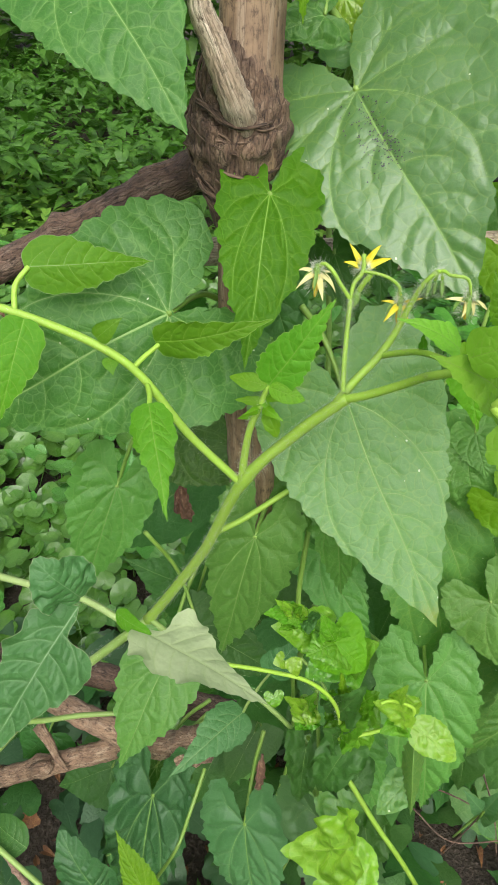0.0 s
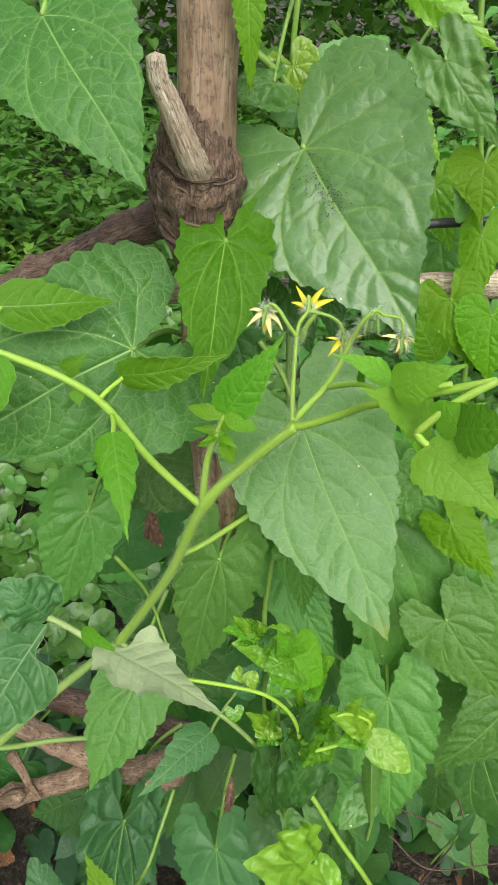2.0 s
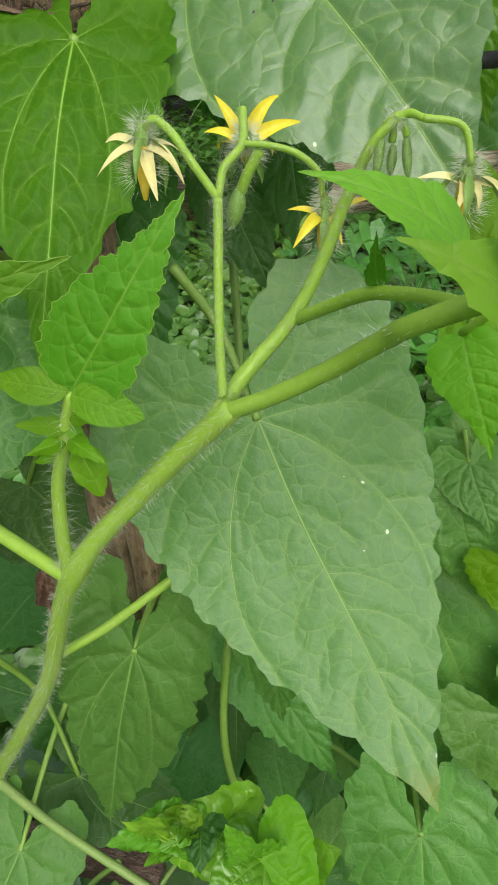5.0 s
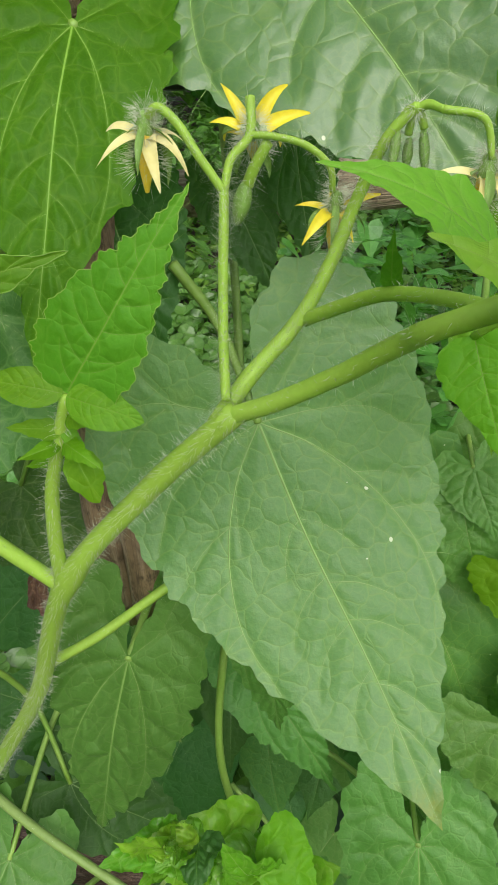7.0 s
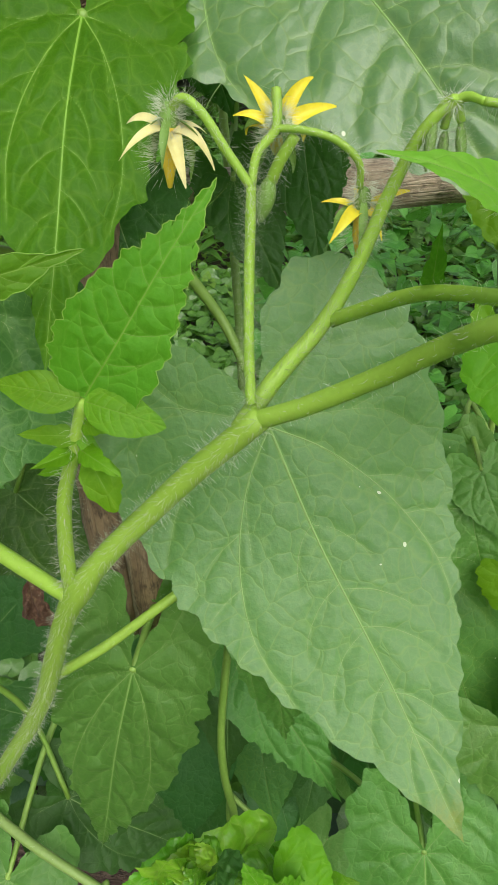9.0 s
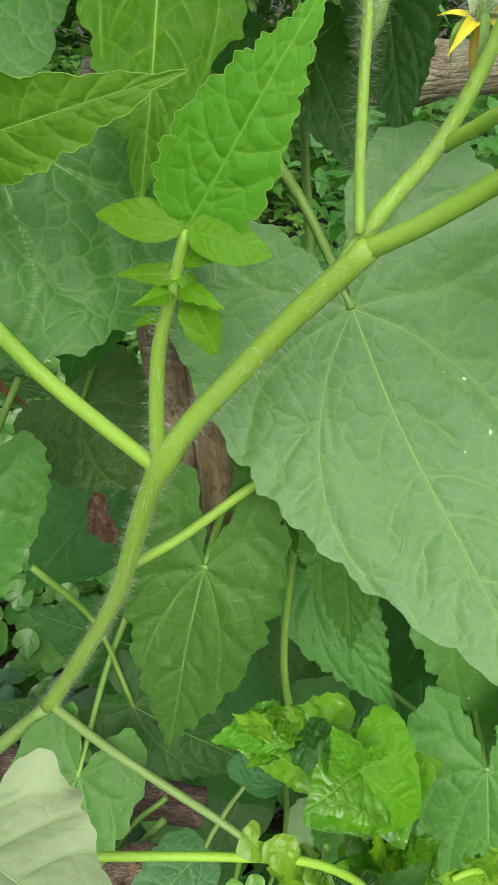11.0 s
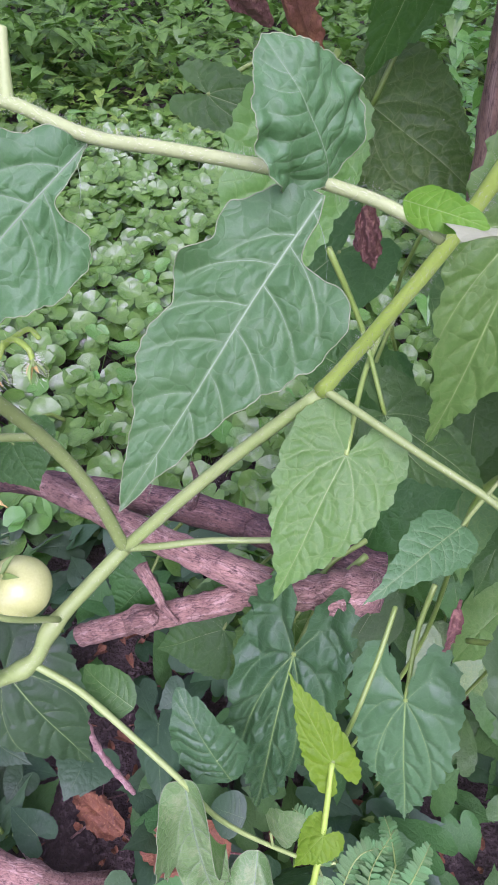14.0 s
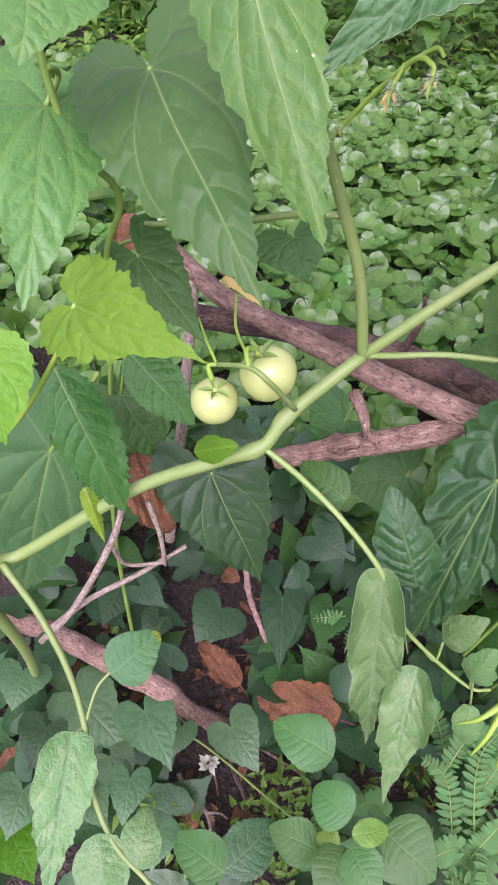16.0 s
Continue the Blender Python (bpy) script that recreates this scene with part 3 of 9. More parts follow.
def leaf(parent, name, kind, base, tip, width, face, material="mature", label="", arch=0.08, fold=0.0, quilt=0.015, wave=0.02, curl=0.0, teeth=15, tooth=0.030,
         seed=0, veins="vein", twist=0.0, vein_width=0.0032, rings=26, m=72, crinkle=0.0, cup=0.0, reach=None, burn=0.0, rim_width=0.0, ruffle=0.0, groove=0.0026):
    """One leaf from base to tip, facing the way given. arch lifts its middle, fold drops its sides (minus: raises them), quilt swells it between the veins."""
    shape = {"heart": HEART, "broad": BROAD, "round": ROUND, "lance": LANCE, "oval": OVAL, "ovate": OVATE, "lobed": LOBED}[kind]
    palmate = kind in ("heart", "broad", "round")
    if m >= 72:
        m, rings = int(m * 1.7), int(rings * 2.0)
    if not palmate:
        quilt *= 0.5
    rng = np.random.RandomState(seed + int(abs(base[0] * 9173 + base[2] * 7919)) % 9999)
    b, e = Vector(base), Vector(tip)
    length = (e - b).length
    ya = (e - b).normalized()
    za = (Vector(face) - ya * Vector(face).dot(ya)).normalized()
    xa = ya.cross(za)
    mat = Matrix.Translation(b) @ Matrix((xa, ya, za)).transposed().to_4x4()
    smooth_rim, rim = leaf_flat(shape, length, width, teeth, tooth, rng, m, rings)
    centre = np.array([0.0, 0.30 * length])
    f = np.linspace(0, 1, rings + 1)[1:] ** 0.85
    flat = np.vstack([[centre]] + [centre + (smooth_rim + (rim - smooth_rim) * k ** 12 - centre) * k for k in f])
    lines = [(catmull(p, 4), w) for p, w in vein_lines(shape, length, width, palmate, rng)]
    hw, ph = width / 2, rng.uniform(0, 6, 8)

    starts = np.vstack([ln[:-1] for ln, w in lines])
    ways = np.vstack([ln[1:] - ln[:-1] for ln, w in lines])
    extra = np.concatenate([np.full(len(ln) - 1, (1 - w) * 0.004 * length) for ln, w in lines])
    small = np.concatenate([np.full(len(ln) - 1, 9.0 if w < 0.15 else 0.0) for ln, w in lines])
    sq = (ways ** 2).sum(1) + 1e-15

    def dist(p):
        best, main = np.full(len(p), 9.0), np.full(len(p), 9.0)
        for i in range(0, len(p), 400):
            q = p[i:i + 400]
            k = np.clip((q @ ways.T - (starts * ways).sum(1)) / sq, 0, 1)
            dx = q[:, :1] - starts[:, 0] - k * ways[:, 0]
            dy = q[:, 1:] - starts[:, 1] - k * ways[:, 1]
            near = np.sqrt(dx * dx + dy * dy) + extra
            best[i:i + 400], main[i:i + 400] = near.min(1), (near + small).min(1)
        return best, main

    def height(p, both):
        fine, d = both
        t, x = p[:, 1] / length, p[:, 0] / hw
        tt = np.clip(t, -0.5, 1)
        z = arch * length * np.where(tt < 0, 4 * tt, 4 * tt * (1 - tt))
        z += curl * length * (tt - tt ** 3) * (tt > 0)
        z += -fold * hw * np.abs(x) + twist * hw * x * (tt - 0.1) + cup * hw * x * x
        z += wave * length * (np.sin(5.2 * t + 2.2 * x + ph[0]) + 0.7 * np.sin(9.0 * t - 3.1 * x + ph[1])) * np.minimum(x * x, 1.2)
        z += 0.35 * wave * length * np.sin(3.0 * t + 1.1 * x + ph[3]) * np.abs(x)
        z += quilt * length * (1 - np.exp(-(d / (0.045 * length)) ** 2)) * (0.75 + 0.35 * np.sin(14 * t + 5 * x + ph[2]))
        z -= groove * length * np.exp(-(d / (0.011 * length)) ** 2)
        z += 0.30 * quilt * length * (1 - np.exp(-(fine / (0.02 * length)) ** 2))
        if ruffle:
            z += ruffle * length * np.minimum(np.abs(x), 1.15) ** 3 * (np.sin(17 * t + 2 * np.sign(x) + ph[4]) + 0.6 * np.sin(31 * t - 3 * np.sign(x) + ph[5]))
        if crinkle:
            z += crinkle * length * (np.sin(7 * t + 3 * x + ph[4]) * np.cos(5 * x - 3 * t + ph[5]) + 0.45 * np.sin(13 * t - 6 * x + ph[6]) + 0.22 * np.sin(24 * t + 9 * x + ph[7]) + 0.2 * np.sin(17 * x - 15 * t + ph[3])) * np.minimum(np.abs(x) + 0.2, 1)
        return z

    both = dist(flat)
    d, z = both[0] + 0.35 * np.minimum(both[1], 0.02 * length) * (both[0] < both[1]), height(flat, both)
    verts = np.column_stack([flat, z])
    n = len(rim)
    faces = [(0, 1 + k, 2 + k) for k in range(n - 1)]
    for r in range(rings - 1):
        o = 1 + r * n
        faces += [(o + k, o + n + k, o + n + k + 1, o + k + 1) for k in range(n - 1)]
    faces.append((0, n, 1))
    for r in range(rings - 1):
        o = 1 + r * n
        faces.append((o + n - 1, o + n + n - 1, o + n, o))
    scorch = None
    if burn:
        scorch = burn * (np.clip((flat[:, 1] / length - 0.80) / 0.16, 0, 1) + np.clip((flat[:, 0] / hw - 0.55) / 0.4, 0, 1) * np.clip((flat[:, 1] / length - 0.45) / 0.2, 0, 1) * 0.6)
    ob = mesh_object(name, verts, faces, material, parent, label, m=mat, vein=np.exp(-(d / ((0.0065 if m > 100 else 0.009) * length)) ** 2), burn=scorch)
    if veins:
        vv, vf = [], []
        for ln, w in lines:
            if w < (0.19 if m > 80 else 0.5):
                continue
            ln = catmull(ln, 2)
            g = np.gradient(ln, axis=0)
            g = np.stack([g[:, 1], -g[:, 0]], 1) / (np.linalg.norm(g, axis=1)[:, None] + 1e-12)
            taper = np.linspace(1.0, 0.06, len(ln)) ** 0.8 * (w if w > 0.5 else 1.25 * w) * vein_width * length
            zz = height(ln, dist(ln))
            q = len(vv)
            for i in range(len(ln)):
                l, r = ln[i] - g[i] * taper[i], ln[i] + g[i] * taper[i]
                vv += [(*l, zz[i] + 0.0002 * length), (*ln[i], zz[i] + 0.0008 * length + 0.5 * taper[i]), (*r, zz[i] + 0.0002 * length)]
            for i in range(len(ln) - 1):
                o = q + i * 3
                vf += [(o, o + 1, o + 4, o + 3), (o + 1, o + 2, o + 5, o + 4)]
        mesh_object("vein", vv, vf, veins, ob)
    if rim_width:
        edge = verts[-n:]
        v, f = sweep(edge, np.full(n, rim_width), 5)
        mesh_object("margin", v, f, "margin" if material in ("grey", "sick") else veins or "vein", ob)
    if reach:
        stalk("petiole", parent, [base, tuple((Vector(base) * 0.55 + Vector(reach) * 0.45) + Vector((0, 0.010, 0.002))), reach], 0.0007 + 0.005 * length, 0.0010 + 0.006 * length, "vine_stem", steps=5, sides=7)
    return ob


def specks(ob, count, x0, x1, y0, y1, seed=3):
    """Dark grains lying on a leaf, between the given shares of its width and length."""
    rng = np.random.RandomState(seed)
    pts = [v.co for v in ob.data.vertices]
    lx, ly = max(p.x for p in pts), max(p.y for p in pts)
    near = [p for p in pts if x0 * lx < p.x < x1 * lx and y0 * ly < p.y < y1 * ly]
    verts, faces = [], []
    for _ in range(count):
        p = near[rng.randint(len(near))]
        c, r = p + Vector((rng.normal() * 0.002, rng.normal() * 0.002, 0.0008)), rng.uniform(0.00016, 0.00042)
        q = len(verts)
        verts += [c + Vector(d) * r for d in ((1.6, 0, 0), (-0.6, 1, 0), (-0.6, -1, 0), (0, 0, 1))]
        faces += [(q, q + 1, q + 3), (q + 1, q + 2, q + 3), (q + 2, q, q + 3)]
    return tagged(mesh_object("specks", verts, faces, "wire", ob), "dark grains on the leaf", kind="stuff")

# ---- ground ----
GROUND = -0.08


def ground_sheet():
    xs = np.concatenate([-np.geomspace(400, 2.2, 18), np.linspace(-2, 2, 81), np.geomspace(2.2, 400, 18)])
    ys = np.concatenate([-np.geomspace(400, 1.7, 18), np.linspace(-1.5, 4, 111), np.geomspace(4.2, 400, 18)])
    verts = []
    for y in ys:
        for x in xs:
            near = math.exp(-(x * x + y * y) / 9)
            h = 0.012 * noise.noise((x * 6, y * 6, 1.0)) + 0.010 * noise.noise((x * 21, y * 21, 4.0)) + 0.006 * noise.noise((x * 55, y * 55, 7.0))
            verts.append((x, y, GROUND + h * near))
    n = len(xs)
    faces = [(j * n + i, j * n + i + 1, (j + 1) * n + i + 1, (j + 1) * n + i) for j in range(len(ys) - 1) for i in range(n - 1)]
    return tagged(mesh_object("ground", verts, faces, "soil"), "dark soil under leaves and litter", "ground", kind="structure")


ground_sheet()


# ---- flowers and fruit ----


def blade(parent, name, a, b, width, face, material, bend=0.15, n=7, wide_base=False):
    """A small petal or sepal from a to b, bent and grooved."""
    a, b = Vector(a), Vector(b)
    ya = (b - a).normalized()
    length = (b - a).length
    za = (Vector(face) - ya * Vector(face).dot(ya)).normalized()
    xa = ya.cross(za)
    org = world_of(parent).translation
    verts, faces = [], []
    for i in range(n + 1):
        u = i / n
        w = width / 2 * (0.45 + 0.55 * math.sin(math.pi * min(u * 1.35, 1) * 0.75)) * (1 - u ** 2.6) + 0.0001
        if wide_base:
            w = width / 2 * (1 - 0.25 * u - 0.75 * u ** 2.2) + 0.0001
        for k, x in enumerate((-1, -0.5, 0, 0.5, 1)):
            z = bend * length * 4 * u * (1 - u) - 0.45 * w * (1 - x * x) + 0.009 * length * math.sin(7 * u + k)
            turn = 0.7 * u * math.sin(length * 9e4)
            verts.append(a + xa * (w * x * math.cos(turn)) + za * (w * x * math.sin(turn)) + ya * (u * length) + za * z + xa * (0.10 * length * u * u * math.sin(length * 7e4)) - org)
    for i in range(n):
        for k in range(4):
            o = i * 5 + k
            faces.append((o, o + 1, o + 6, o + 5))
    return mesh_object(name, verts, faces, material, parent)


def flower(parent, centre, axis, tips, petal="petal", size=0.0023, sepals=5, cone=0.006, label="star-shaped yellow tomato flower"):
    """A nodding tomato flower: calyx, petals out to the given tips, hairy sepals between them, anther cone along the axis."""
    c, ax = Vector(centre), Vector(axis).normalized()
    org = world_of(parent).translation
    line = [c - ax * size * 0.9, c - ax * size * 0.3, c + ax * size * 0.5, c + ax * size]
    v, f = sweep([p - org for p in line], [size * 0.32, size * 0.58, size * 0.56, size * 0.3], 10)
    fl = mesh_object("flower", v, f, "sepal", parent, label)
    for k, tip in enumerate(tips):
        t = c + (Vector(tip) - c) * 0.88
        side = (t - c) - ax * (t - c).dot(ax)
        root = c + ax * size * 0.4 + side.normalized() * size * 0.4
        blade(fl, "petal", root, t, (t - c).length * 0.235, -ax * 0.35 + Vector((0, -0.7, 0.6)), petal, 0.16 + 0.08 * (k % 2), 10, True)
    u = ax.orthogonal().normalized()
    w = ax.cross(u)
    for k in range(sepals):
        a = 2 * math.pi * k / sepals + 0.6
        d = u * math.cos(a) + w * math.sin(a)
        blade(fl, "sepal", c + d * size * 0.6, c + d * size * (1.9 + 0.5 * (k % 2)) + ax * size * (2.1 + 0.8 * (k % 3)), size * 0.62, d, "sepal", 0.18, 7)
    if cone:
        line = [c + ax * size * 0.5, c + ax * (size + cone * 0.5), c + ax * (size + cone)]
        v, f = sweep([p - org for p in line], [size * 0.55, size * 0.5, size * 0.15], 9)
        mesh_object("anther_cone", v, f, "anther", fl)
    rng = np.random.RandomState(int(abs(c.x * 1e5)) % 999)
    hv, hf = [], []
    for _ in range(int(900 * (size / 0.0023) ** 4)):
        d = Vector(rng.normal(size=3)).normalized()
        d = (d - ax * d.dot(ax) * 0.5).normalized()
        s = d.orthogonal().normalized() * 0.00004
        h = rng.uniform(-1.2, 2.6)
        a = c + d * size * (0.55 + 0.30 * max(h, 0)) + ax * size * h - org
        q = len(hv)
        hv += [a - s, a + s, a + d * rng.uniform(0.001, 0.0030)]
        hf.append((q, q + 1, q + 2))
    tagged(mesh_object("calyx_hair", hv, hf, "hair", fl), kind="stuff")
    return fl


def bud(parent, a, b, r):
    line = catmull([a, tuple((Vector(a) + Vector(b)) / 2), b], 5)
    org = np.array(world_of(parent).translation)
    u = np.linspace(0, 1, len(line))
    v, f = sweep(line - org, r * np.sin(np.pi * (0.12 + 0.85 * u)) ** 0.7, 9)
    ob = mesh_object("bud", v, f, "sepal", parent, "hairy green flower bud")
    hairs(ob, [a, b], r * 0.8, r * 0.6, 220, 0.0018, 5)
    return ob


def tomato(parent, centre, radius, top):
    """A green tomato with its calyx, hanging so that its stalk end points along top."""
    c, t = Vector(centre), Vector(top).normalized()
    u = t.orthogonal().normalized()
    w = t.cross(u)
    org = world_of(parent).translation
    verts, faces = [], []
    rows, cols = 22, 36
    for i in range(rows + 1):
        th = math.pi * i / rows
        for k in range(cols):
            a = 2 * math.pi * k / cols
            dent = 1 - 0.10 * math.exp(-(th / 0.28) ** 2) - 0.05 * math.exp(-((math.pi - th) / 0.3) ** 2)
            r = radius * dent * (1 + 0.012 * math.cos(5 * a) * math.sin(th))
            verts.append(c + (u * math.cos(a) + w * math.sin(a)) * r * math.sin(th) * 1.02 + t * r * math.cos(th) * 0.97 - org)
    for i in range(rows):
        for k in range(cols):
            faces.append((i * cols + k, (i + 1) * cols + k, (i + 1) * cols + (k + 1) % cols, i * cols + (k + 1) % cols))
    fruit = mesh_object("tomato", verts, faces, "tomato_skin", parent, "unripe pale green tomato with a shiny skin")
    cap = c + t * radius * 0.90
    for k in range(5):
        a = 2 * math.pi * k / 5 + 0.3
        d = u * math.cos(a) + w * math.sin(a)
        blade(fruit, "sepal", cap + d * 0.0012, cap + d * radius * 0.72 + t * radius * (0.30 if k % 2 else 0.02), radius * 0.22, t, "sepal", 0.16, 6)
    return fruit


def pinna_mesh():
    """One leaflet of a feathery frond: oblong, blunt and a little folded along its midrib, a unit long."""
    verts, faces = [], []
    for u, w in ((0.0, 0.03), (0.10, 0.15), (0.35, 0.20), (0.65, 0.185), (0.88, 0.12), (1.0, 0.02)):
        z = -0.10 * u * u
        verts += [(-w, u, z + 0.25 * w), (0, u, z), (w, u, z + 0.25 * w)]
    for k in range(5):
        a = 3 * k
        faces += [(a, a + 1, a + 4, a + 3), (a + 1, a + 2, a + 5, a + 4)]
    ob = mesh_object("pinna", verts, faces, "fern")
    me = ob.data
    bpy.data.objects.remove(ob)
    return me


PINNA = pinna_mesh()


def fern(parent, pts, span, n, material="fern"):
    """A feathery frond: a rachis with pairs of finely cut side leaves."""
    rng = np.random.RandomState(int(abs(pts[0][0] * 1e4)) % 997)
    line = catmull(pts, 8)
    org = np.array(world_of(parent).translation)
    v, f = sweep(line - org, np.linspace(0.0009, 0.0004, len(line)), 5)
    fr = mesh_object("frond", v, f, "vine_stem", parent)
    up = Vector((0.1, -0.45, 0.88))
    for i in range(n):
        u = (0.10 + 0.88 * i / n) * (len(line) - 1)
        k = int(u)
        c = Vector(line[k] + (line[min(k + 1, len(line) - 1)] - line[k]) * (u - k))
        t = Vector(line[min(k + 1, len(line) - 1)] - line[k - 1 if k else 0]).normalized()
        side = t.cross(up).normalized()
        for s in (1, -1):
            ln = span * (0.4 + 0.9 * math.sin(math.pi * (0.20 + 0.76 * i / n))) * rng.uniform(0.8, 1.15)
            ya = (side * s + t * rng.uniform(0.22, 0.42) + up * rng.normal(0, 0.12)).normalized()
            za = (up - ya * up.dot(ya)).normalized()
            ob = new("pinna", PINNA)
            ob.parent = fr
            m = Matrix.Translation(c) @ Matrix((ya.cross(za), ya, za)).transposed().to_4x4() @ Matrix.Scale(ln, 4)
            ob.matrix_basis = world_of(fr).inverted() @ m
    return fr


def wrap(parent, at, k):
    """One torn strip of old sheath, wound part of the way round the node and drooping towards its front."""
    rng = np.random.RandomState(500 + k)
    a0, span, z0, r = rng.uniform(2.4, 5.6), rng.uniform(0.8, 2.2), rng.uniform(-0.022, 0.018), rng.uniform(0.0180, 0.0225)
    pts = []
    for i in range(6):
        a = a0 + span * (i / 5 - 0.5)
        z = z0 - 0.012 * math.cos(a - 4.9) + 0.006 * (i / 5 - 0.5) * rng.uniform(-1, 1)
        q = r * (1 - 0.22 * abs(z + 0.004) / 0.02) + rng.normal() * 0.0003
        pts.append((at[0] + q * math.cos(a), at[1] + q * math.sin(a), at[2] + z))
    w = rng.uniform(0.0005, 0.0014)
    return stalk("sheath_strip", parent, pts, w, w * 0.4, "fibre", bulge=0.2, steps=4, sides=6)


def knot(parent, at):
    """The swollen, gnarled node of the cane, with ragged ridges of old sheath."""
    c = np.array(at) - np.array(world_of(parent).translation)
    verts, faces, rods = [], [], []
    rows, cols = 44, 48
    for i in range(rows + 1):
        z = -0.040 + 0.072 * i / rows
        swell = 0.0128 + 0.0056 * math.exp(-((z + 0.004) / 0.016) ** 2)
        for k in range(cols):
            a = 2 * math.pi * k / cols
            d = Vector((math.cos(a), math.sin(a), z * 40))
            ridge = 1 - abs(noise.noise(Vector((d.x * 2.2, d.y * 2.2, z * 130)))) * 2
            grain = noise.noise(Vector((d.x * 7, d.y * 7, z * 160)))
            r = swell + 0.0042 * ridge * math.exp(-((z + 0.004) / 0.022) ** 2) + 0.0015 * grain
            r = r + (0.0098 - r) * max(0.0, abs(2 * i / rows - 1.0) * 2.2 - 1.2) ** 1.5
            verts.append((c[0] + r * math.cos(a), c[1] + r * math.sin(a), c[2] + z))
            rods.append((r * math.cos(a), r * math.sin(a), z))
    for i in range(rows):
        for k in range(cols):
            faces.append((i * cols + k, i * cols + (k + 1) % cols, (i + 1) * cols + (k + 1) % cols, (i + 1) * cols + k))
    return mesh_object("knot", verts, faces, "fibre", parent, "gnarled fibrous node of the cane", rod=rods), [wrap(parent, at, k) for k in range(34)]


def dried_head(parent, at):
    """A papery flower head: many small pale bracts round a centre, on a short stalk."""
    rng = np.random.RandomState(5)
    c = Vector(at)
    for k in range(26):
        d = Vector((rng.normal(), rng.normal(), abs(rng.normal()) * 0.8)).normalized()
        blade(parent, "bract", c + d * 0.002, c + d * rng.uniform(0.007, 0.012), rng.uniform(0.005, 0.008), (rng.normal() * 0.3, -0.4, 0.9), "bract", 0.2, 4)
    stalk("stalk", parent, [tuple(c), tuple(c + Vector((0.004, 0.003, -0.05))), tuple(c + Vector((0.006, 0.004, -0.11)))], 0.0012, 0.0010, "dry")


# ---- post, poles and dead branches ----
post = thing("bamboo_post", (0.004, 0.300, 0.560), "weathered split bamboo post with a jagged lower end", "post")
stalk("cane", post, [(0.012, 0.287, 0.575), (0.007, 0.292, 0.640), (0.003, 0.298, 0.720), (0.003, 0.303, 0.800), (0.003, 0.308, 0.920), (0.003, 0.312, 1.050)], 0.0110, 0.0138, "bamboo", nodes=(0.52,), bulge=0.05, sides=14)
stalk("split_cane", post, [(0.022, 0.275, 0.545), (0.018, 0.276, 0.600), (0.014, 0.280, 0.680)], 0.004, 0.006, "bamboo", bulge=0.12)
stalk("stub", post, [(0.002, 0.299, 0.762), (0.001, 0.288, 0.773), (-0.001, 0.282, 0.781), (-0.004, 0.280, 0.788), (-0.009, 0.280, 0.800), (-0.013, 0.280, 0.808), (-0.014, 0.280, 0.816)], 0.0068, 0.0036, "stub", "pale broken side shoot of the cane", bulge=0.07, nodes=(0.02, 0.06, 0.09), steps=8, sides=14)
knot(post, (-0.001, 0.3015, 0.771))
rail_left = thing("dark_branch_rail", (-0.062, 0.330, 0.721), "dark bark-covered branch tied across the post", "branch")
stalk("branch", rail_left, [(-0.171, 0.340, 0.666), (-0.111, 0.335, 0.698), (-0.067, 0.330, 0.722), (-0.033, 0.322, 0.741), (-0.003, 0.312, 0.756), (0.016, 0.315, 0.761)], 0.0072, 0.009, "bark_dark", bulge=0.09, steps=8, sides=14, nodes=(0.3, 0.72))
stalk("side_stub", rail_left, [(-0.045, 0.326, 0.742), (-0.033, 0.322, 0.746), (-0.010, 0.316, 0.752)], 0.004, 0.006, "bark_dark", bulge=0.1)
rail_right = thing("pale_pole_rail", (0.060, 0.338, 0.710), "pale weathered pole lying level behind the leaves", "pole")
stalk("pole", rail_right, [(-0.020, 0.335, 0.705), (0.060, 0.337, 0.708), (0.134, 0.338, 0.715), (0.260, 0.345, 0.724)], 0.0068, 0.0075, "stub", bulge=0.05, steps=8, sides=14, nodes=(0.4,))
wire = thing("black_wire", (0.060, 0.340, 0.740), "thin black wire strung beside the pole", "wire")
stalk("strand", wire, [(-0.030, 0.332, 0.735), (0.040, 0.336, 0.738), (0.122, 0.342, 0.746), (0.260, 0.350, 0.756)], 0.0024, 0.0024, "wire", bulge=0.02)
cane_right = thing("bamboo_stick", (0.070, 0.330, 0.600), "short dark stick behind the flowers", "stick")
stalk("stick", cane_right, [(0.010, 0.330, 0.717), (0.011, 0.330, 0.705), (0.013, 0.330, 0.695)], 0.008, 0.006, "bamboo", bulge=0.1)
branch_a = thing("dead_branch", (-0.100, 0.260, 0.380), "forked dead branch with cracked pinkish bark", "branch")
stalk("limb", branch_a, [(-0.304, 0.360, 0.382), (-0.244, 0.325, 0.372), (-0.177, 0.295, 0.375), (-0.119, 0.270, 0.378), (-0.083, 0.255, 0.381), (-0.051, 0.245, 0.382), (-0.026, 0.237, 0.397), (-0.007, 0.232, 0.409)], 0.0072, 0.0098, "bark", bulge=0.1, steps=8, sides=16, nodes=(0.87, 0.93))
stalk("fork", branch_a, [(-0.177, 0.245, 0.306), (-0.136, 0.246, 0.332), (-0.098, 0.247, 0.353), (-0.063, 0.246, 0.378)], 0.007, 0.0078, "bark", bulge=0.1, steps=8, sides=14, nodes=(0.35,))
stalk("twig", branch_a, [(-0.134, 0.255, 0.375), (-0.125, 0.248, 0.364), (-0.119, 0.242, 0.354), (-0.110, 0.236, 0.351)], 0.0042, 0.0012, "bark", bulge=0.1)
